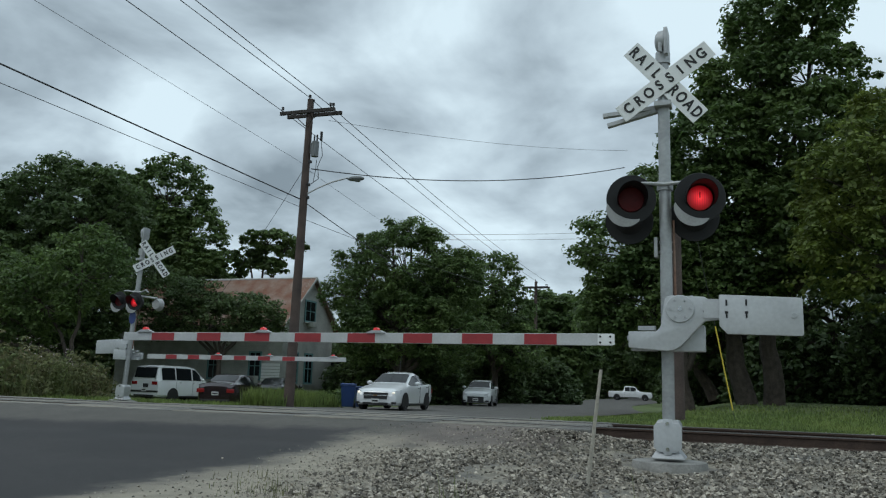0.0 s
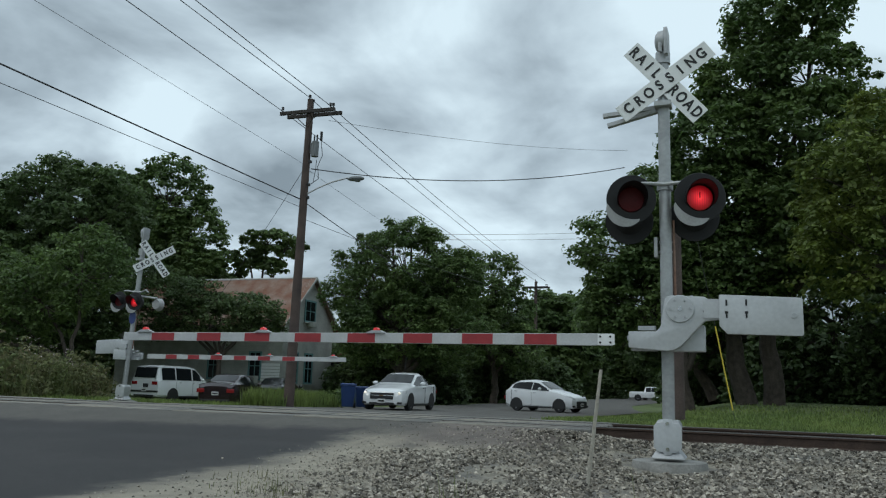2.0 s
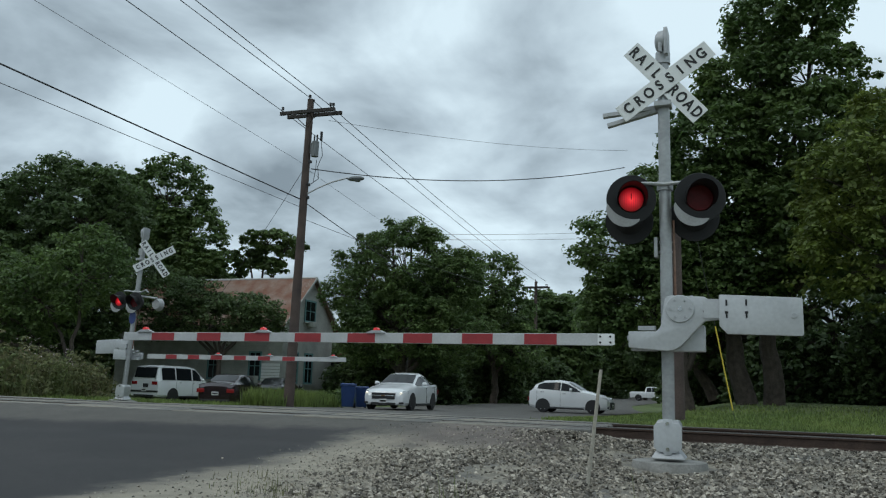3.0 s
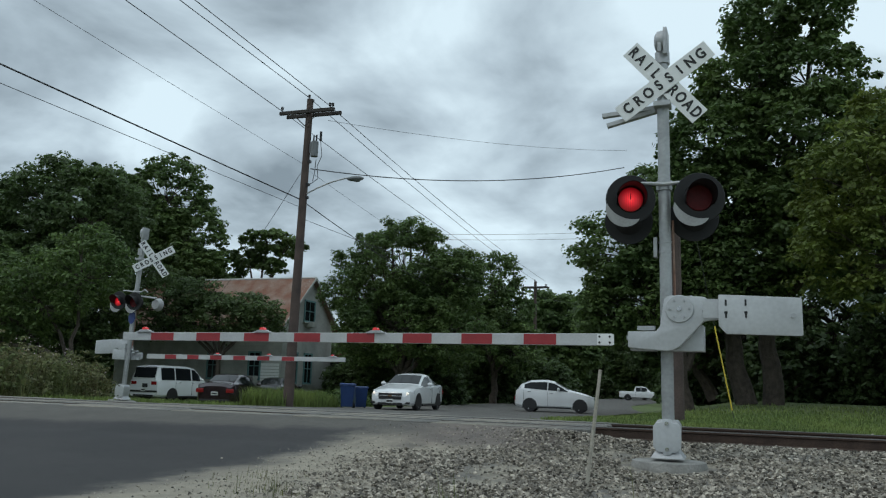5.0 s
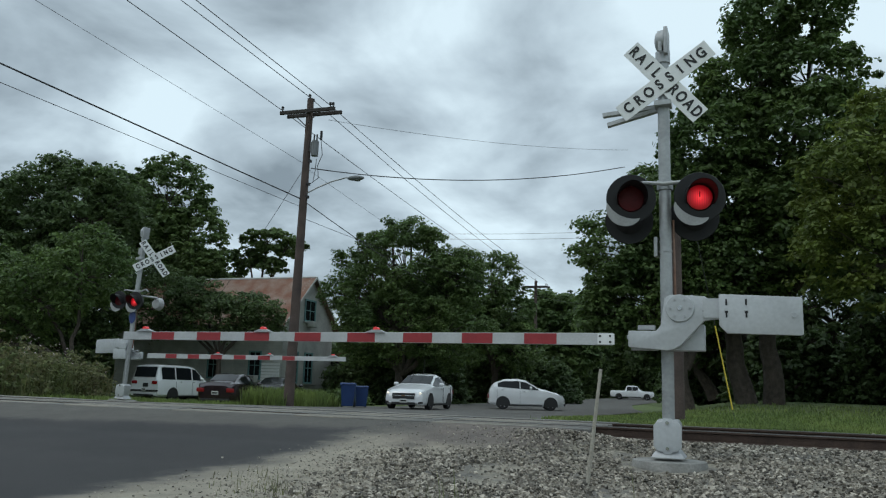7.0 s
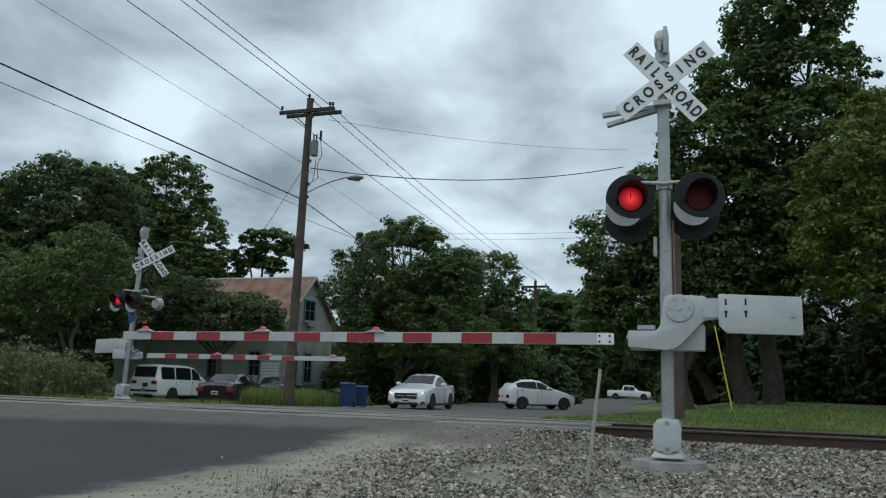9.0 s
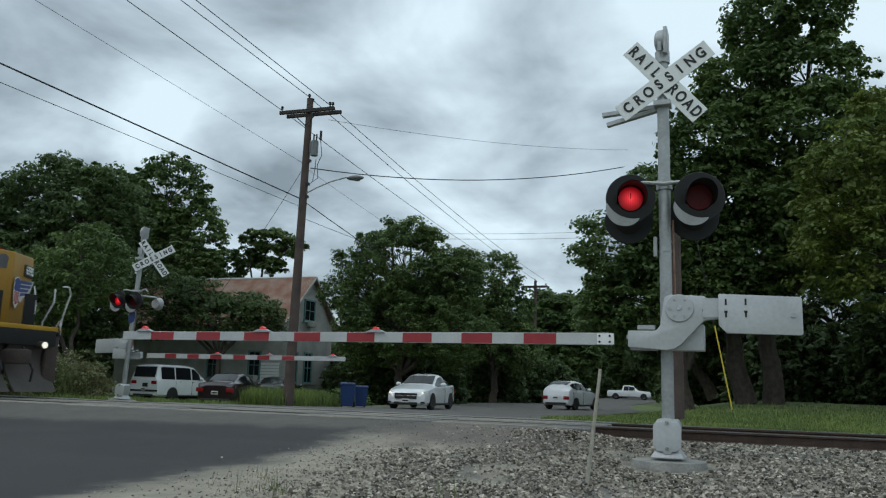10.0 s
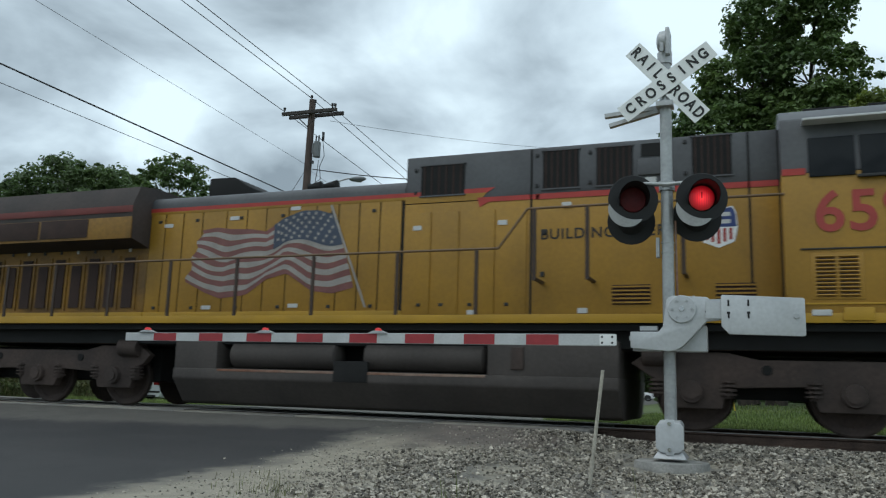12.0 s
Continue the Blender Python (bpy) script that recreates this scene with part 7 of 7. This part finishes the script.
        # front corner steps and rails
        st = bx("step_well", (9.66, s * 1.30, 0.95), (0.10, 0.3, 1.25), M_UNDER, 0.01, label="front corner steps")
        bx("step_side", (10.35, s * 1.28, 0.95), (0.04, 0.35, 1.25), M_UNDER, 0.01, st)
        bx("step_back", (10.0, s * 1.10, 0.95), (0.70, 0.03, 1.25), M_UNDER, 0.0, st)
        for z in (0.36, 0.64, 0.92, 1.20, 1.46):
            tread = bx("tread", (10.0, s * 1.32, z), (0.62, 0.36, 0.03), M_UNDER, 0.004, st)
            bx("tread_edge", (10.0, s * 1.51, z), (0.62, 0.025, 0.045), M_STEPWHITE, 0.004, tread)
        bm = B()
        pipe(bm, [(9.70, y * 1.01, 1.02), (9.72, y * 1.01, 1.75), (10.05, y * 0.99, 2.22), (10.05, y * 0.99, 2.55)], 0.02, 8)
        part("white_grab_rail", bm, M_STEPWHITE, g, "white front grab rail")
        bm = B()
        pipe(bm, [(10.30, y * 1.01, 1.45), (10.32, y * 1.01, 1.80), (10.58, y * 0.97, 2.40), (10.62, y * 0.9, 2.56), (10.60, y * 0.80, 2.56)], 0.02, 8)
        part("white_grab_rail", bm, M_STEPWHITE, g, "white front grab rail")
        bm = B()
        pipe(bm, [(10.42, s * 0.6, 1.6), (10.46, s * 0.6, 2.1), (10.35, s * 0.6, 2.5)], 0.016, 6)
        part("front_rail", bm, M_STEPWHITE, g)
        bm = B()
        pipe(bm, [(10.38, s * 1.3, 1.6), (10.46, s * 1.3, 1.74), (10.58, s * 1.28, 1.80), (10.5, s * 1.28, 1.64)], 0.014, 6)
        part("front_rail", bm, M_STEPWHITE, g)
        bx("gate_plate", (10.44, s * 0.45, 1.95), (0.03, 0.32, 0.7), M_DEEP, 0.01)
    # plow and pilot
    bm = B()
    n = 7
    for s in (-1, 1):
        rings = []
        for i in range(n):
            f = i / (n - 1)
            z = 0.12 + 1.22 * f
            back = 0.42 * math.sin(f * 2.6) - 0.1
            rings.append([(10.62 - back, s * 0.06, z), (10.42 - back * 0.6, s * 1.40, z), (10.37 - back * 0.6, s * 1.40, z), (10.57 - back, s * 0.06, z)])
        loft(bm, rings)
    part("plow", bm, M_TANK, g, "curved brown snowplow pilot")
    bx("pilot", (10.1, 0, 1.2), (0.3, 2.7, 0.55), M_UNDER, 0.02)
    bx("coupler", (10.7, 0, 0.88), (0.6, 0.32, 0.32), M_UNDER, 0.06, label="knuckle coupler")
    for s in (-1, 1):
        bm = B()
        rod(bm, (10.62, s * 0.80, 1.17), (10.66, s * 0.80, 1.17), 0.07, n=16)
        ditch = part("ditch_light", bm, M_HEADLIT, g, "lit ditch light")
        bm = B()
        rod(bm, (10.42, s * 0.80, 1.17), (10.635, s * 0.80, 1.17), 0.09, n=16)
        part("lamp_case", bm, M_UNDER, ditch)
        bm = B()
        pipe(bm, [(10.5, s * 0.35, 1.1), (10.8, s * 0.4, 0.6), (10.7, s * 0.45, 0.35)], 0.025, 6)
        part("air_hose", bm, M_TYRE, g)
    # fuel tank with air reservoirs in the recess above
    bm = B()
    prof = [(-1.42, 0.55), (-1.42, 0.72), (-1.0, 0.75), (1.0, 0.75), (1.42, 0.72), (1.42, 0.55), (1.10, 0.14), (0.9, 0.10), (-0.9, 0.10), (-1.10, 0.14)]
    loft(bm, [[(x, y, z) for y, z in prof] for x in (-4.25, 3.62)])
    soften(bm, 0.03, 2)
    tank = part("fuel_tank", bm, M_TANK, g, "dusty grey fuel tank")
    for xa, xb in ((-4.25, -3.35), (1.62, 3.62)):
        bx("tank_end", ((xa + xb) / 2, 0, 0.97), (xb - xa, 2.78, 0.56), M_TANK, 0.03, tank)
    # solid deep-black blocks: the shade of recess and pocket is put into their colour
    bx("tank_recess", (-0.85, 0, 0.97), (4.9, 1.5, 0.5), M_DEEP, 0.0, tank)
    bx("recess_sill", (-0.85, -1.40, 0.70), (4.9, 0.05, 0.04), M_RUST, 0.004, tank)
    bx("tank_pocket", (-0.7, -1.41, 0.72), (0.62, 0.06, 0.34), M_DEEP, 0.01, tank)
    for s in (-1, 1):
        for xa, xb in ((-3.1, -1.1), (-0.5, 1.5)):
            bm = B()
            rod(bm, (xa, s * 1.10, 0.98), (xb, s * 1.10, 0.98), 0.24, n=22)
            for xe in (xa, xb):
                ball(bm, (xe, s * 1.10, 0.98), (0.07, 0.24, 0.24))
            part("air_reservoir", bm, M_TANK, tank, "cylindrical air reservoir")
        bx("filler", (2.1, s * 1.40, 0.98), (0.2, 0.05, 0.34), M_UNDER, 0.02, tank)
    # trucks
    axles = []
    for cx in (6.60, -7.75):
        tr = thing_part("truck", g, cx)
        for i, dx in enumerate((-2.0, 0.07, 1.95)):
            bm = B()
            k = 30
            ring = lambda rr, yy: [(rr * math.cos(j * 6.2832 / k), yy, rr * math.sin(j * 6.2832 / k)) for j in range(k)]
            for s in (-1, 1):
                loft(bm, [ring(0.53, s * 0.70), ring(0.53, s * 0.80), ring(0.50, s * 0.82), ring(0.42, s * 0.80), ring(0.40, s * 0.78), ring(0.16, s * 0.82)])
            rod(bm, (0, -1.05, 0), (0, 1.05, 0), 0.09, n=12)
            axles.append(part("wheelset", bm, M_UNDER, g, "steel wheelset", pose(cx + dx, 0, 0.53)))
        for s in (-1, 1):
            bm = B()
            o = [(-2.85, 0.95), (-2.6, 1.12), (-1.5, 1.12), (-1.1, 1.02), (1.2, 1.02), (1.6, 1.12), (2.5, 1.12), (2.75, 0.95), (2.6, 0.78), (2.42, 0.70), (2.34, 0.33), (1.56, 0.33), (1.44, 0.62), (0.64, 0.66), (0.48, 0.33), (-0.36, 0.33), (-0.48, 0.66),
                 (-1.52, 0.62), (-1.60, 0.33), (-2.40, 0.33), (-2.48, 0.70)]
            slab(bm, o, 0.16, pose(cx, s * 1.08 - 0.08, 0))
            soften(bm, 0.03, 2)
            side = part("side_frame", bm, M_UNDER, tr, "brown dusty truck side frame", pose(-cx, 0, 0))
            for dx in (-2.0, 0.07, 1.95):
                bm = B()
                rod(bm, (cx + dx, s * 1.12, 0.56), (cx + dx, s * 1.24, 0.56), 0.17, 0.15, 20)
                rod(bm, (cx + dx, s * 1.22, 0.56), (cx + dx, s * 1.27, 0.56), 0.10, n=16)
                part("axle_box", bm, M_UNDER, side)
                for d2 in (-0.48, 0.48):
                    bm = B()
                    for zc in (0.52, 0.58, 0.64, 0.70):
                        rod(bm, (cx + dx + d2, s * 1.10, zc), (cx + dx + d2, s * 1.10, zc + 0.03), 0.12, n=12)
                    rod(bm, (cx + dx + d2, s * 1.10, 0.48), (cx + dx + d2, s * 1.10, 0.76), 0.07, n=10)
                    part("coil_spring", bm, M_UNDER, side)
            for dx in (-1.0, 1.1):
                bm = B()
                rod(bm, (cx + dx, s * 1.16, 0.88), (cx + dx, s * 1.18, 0.88), 0.07, n=14)
                part("frame_hole", bm, M_DEEP, side)
            for dx in (-2.45, 2.3):
                bm = B()
                rod(bm, (cx + dx - 0.22, s * 1.15, 1.08), (cx + dx + 0.22, s * 1.15, 1.08), 0.17, n=16)
                part("brake_cylinder", bm, M_UNDER, side)
            bm = B()
            pipe(bm, [(cx - 2.2, s * 1.2, 1.16), (cx + 2.2, s * 1.2, 1.16)], 0.018, 6)
            part("air_pipe", bm, M_UNDER, side)
        bm = B()
        box(bm, (0, 0, 0.78), (5.2, 1.3, 0.62))
        part("bolster", bm, M_DEEP, tr)
    return g, axles


def thing_part(name, parent, x):
    """A truck's frame between its side frames; the other pieces of the truck hang on it."""
    bm = B()
    box(bm, (0, 0, 0.92), (4.2, 1.9, 0.16))
    return part(name, bm, M_UNDER, parent, "three-axle truck", pose(x, 0, 0))


def flag(parent, s, y):
    """A waving striped flag painted on the doors: it hangs from a slanting pole at its right end and streams to the left."""
    along = (0.0, 0.12, 0.22, 0.38, 0.50, 0.62, 0.76, 0.88, 1.0)
    top = (3.30, 3.34, 3.30, 3.28, 3.22, 3.44, 3.57, 3.56, 3.46)
    low = (2.32, 2.12, 2.00, 2.06, 2.34, 2.44, 2.12, 2.06, 2.16)

    def spot(f, v):
        """The place at the share f from the fly end to the pole and v from the top edge to the lower edge."""
        hi, lo = float(np.interp(f, along, top)), float(np.interp(f, along, low))
        x0 = -4.20 - 0.30 * v + 0.05 * math.sin(v * 19)
        x1 = -1.38 + 0.42 * v
        ripple = 0.05 * math.sin(f * 17 + v * 4) * math.sin(v * math.pi)
        return x0 + (x1 - x0) * f, hi + (lo - hi) * v + ripple

    n = 36
    for i in range(13):
        bm = B()
        upper = [spot(j / n, i / 13) for j in range(n + 1)]
        under = [spot(j / n, (i + 0.97) / 13) for j in range(n + 1)]
        slab(bm, upper + under[::-1], 0.004, pose(0, s * y - (0.004 if s < 0 else 0), 0))
        part("flag_stripe", bm, M_FLAGRED if i % 2 == 0 else M_FLAGWHITE, parent, "painted flag stripe")
    bm = B()
    edge0 = [spot(0.56 + 0.44 * j / 14, 0.0) for j in range(15)]
    edge1 = [spot(0.54 + 0.46 * j / 14, 0.40) for j in range(15)]
    slab(bm, edge0 + edge1[::-1], 0.004, pose(0, s * y - (0.008 if s < 0 else -0.004), 0))
    can = part("flag_canton", bm, M_NAVY, parent, "painted blue flag corner")
    for r in range(6):
        for c in range(8):
            f = 0.585 + 0.054 * c + 0.027 * (r % 2)
            if f > 0.975:
                continue
            bm = B()
            cx, cz = spot(f, 0.04 + 0.062 * r)
            star = [((0.042 if q % 2 == 0 else 0.018) * math.sin(q * 0.6283) + cx, (0.042 if q % 2 == 0 else 0.018) * math.cos(q * 0.6283) + cz) for q in range(10)]
            slab(bm, star, 0.003, pose(0, s * y - (0.0115 if s < 0 else -0.0085), 0))
            part("star", bm, M_FLAGWHITE, can)
    bm = B()
    slab(bm, [(-1.49, 3.63), (-1.45, 3.65), (-0.70, 1.82), (-0.74, 1.82)], 0.004, pose(0, s * y - (0.013 if s < 0 else -0.009), 0))
    part("flag_pole", bm, M_FLAGWHITE, parent, "painted pale flag pole")


loco, loco_axles = locomotive()


# ---- what moves ----
def motions():
    # the locomotive comes from the left along the track at about 10 m/s
    ts = (0.0, 4.0, 8.0, 9.0, 10.0, 10.5, 11.0, 11.5, 12.0)
    xs = (-113.5, -72.5, -31.3, -20.7, -10.27, -5.08, 0.08, 5.0, 10.0)
    place = lambda t: float(np.interp(t, ts, xs)) - 15.5
    walk(loco, [(t, pose(place(t), TRACK_Y, RAIL_Z)) for t in ts])
    beat = [i / 15 for i in range(181)]
    for w in loco_axles:
        x, _, z = w.location
        walk(w, [(t, pose(x, 0, z, 0, math.degrees((place(t) - place(0)) / 0.53), 0)) for t in beat])
    # the sedan backs away from the gate
    ct = (0, 0.5, 1, 1.5, 2, 2.5, 3, 5, 5.5, 6, 6.5, 7, 7.8, 9, 12)
    cy = (29.85, 30.1, 30.2, 30.3, 30.38, 30.46, 30.54, 31.2, 31.6, 31.85, 32.2, 32.45, 32.7, 32.72, 32.68)
    walk(cruze, [(t, pose(-13.42, y, road_z(y) + 0.008, 0, 0, 95)) for t, y in zip(ct, cy)])
    tenth = [i / 10 for i in range(121)]
    for w in cruze_wheels:
        x, y, z = w.location
        walk(w, [(t, pose(x, y, z, 0, math.degrees((float(np.interp(t, ct, cy)) - cy[0]) / z), 0)) for t in tenth])
    # the hatchback swings out, backs up and drives away down the street
    yt = (0, 0.5, 1, 1.5, 2, 2.5, 3, 4, 5, 5.5, 6, 6.5, 7, 8, 9, 9.5, 10, 10.5, 11, 11.5, 12)
    yx = (-15.43, -14.69, -12.85, -11.03, -9.37, -8.19, -7.93, -8.21, -8.67, -9.20, -9.82, -10.37, -10.53, -10.53, -10.39, -9.86, -9.38, -9.40, -9.70, -10.41, -11.40)
    yy = (46.57, 45.79, 42.75, 39.70, 38.20, 37.05, 37.15, 37.36, 37.40, 37.73, 38.02, 38.35, 38.82, 39.46, 40.48, 42.30, 44.09, 47.30, 51.48, 57.10, 64.22)
    yr = (100, 104, 124, 148, 164, 174, 179, 184, 188, 190, 193, 196, 199, 205, 219, 240, 256, 268, 275, 277, 278)
    back = (1, 1, 1, 1.01, 1.02, 1.03, 1.03, 1.03, 1.03, 1.03, 1.03, 1.03, 1.03, 1.03, 1.03, 1.02, 1, 1, 1, 1, 1)
    yx, yy = [a * b for a, b in zip(yx, back)], [a * b for a, b in zip(yy, back)]
    walk(yaris, [(t, pose(x, y, road_z(y) + 0.008, 0, 0, r)) for t, x, y, r in zip(yt, yx, yy, yr)])
    run = [0.0]
    for i in range(1, len(yt)):
        step = math.hypot(yx[i] - yx[i - 1], yy[i] - yy[i - 1])
        run.append(run[-1] + (-step if 3.0 <= yt[i - 1] < 7.0 else step))
    for w in yaris_wheels:
        x, y, z = w.location
        walk(w, [(t, pose(x, y, z, 0, -math.degrees(float(np.interp(t, yt, run)) / z), 0)) for t in tenth])
    walk(pickup, [(t, pose(x, 112, 0.008, 0, 0, 183)) for t, x in ((0, -15.9), (1.5, -13.6), (2.5, -13.0), (5.0, -14.4), (6.5, -15.4), (9.5, -16.0), (12, -15.8))])
    # the signal lamps flash by turns: each disc swings half round
    swings = [0.08] + [0.70 + 1.2250 * i for i in range(10)] + [1.27 + 1.2250 * i for i in range(9)]
    swings.sort()
    for disc, lit in LAMPS:
        a = 0 if lit else 180
        rows = [(0.0, pose(0, 0, 0, 0, 0, a))]
        for t in swings:
            for d, b in ((-2, 0), (-1, 55), (0, 110), (1, 160), (2, 180)):
                f = round(t * 30) + d
                if f > 0 and f <= 360:
                    rows.append((f / 30, pose(0, 0, 0, 0, 0, a + b)))
            a += 180
        rows.append((12.05, pose(0, 0, 0, 0, 0, a)))
        walk(disc, rows)


motions()
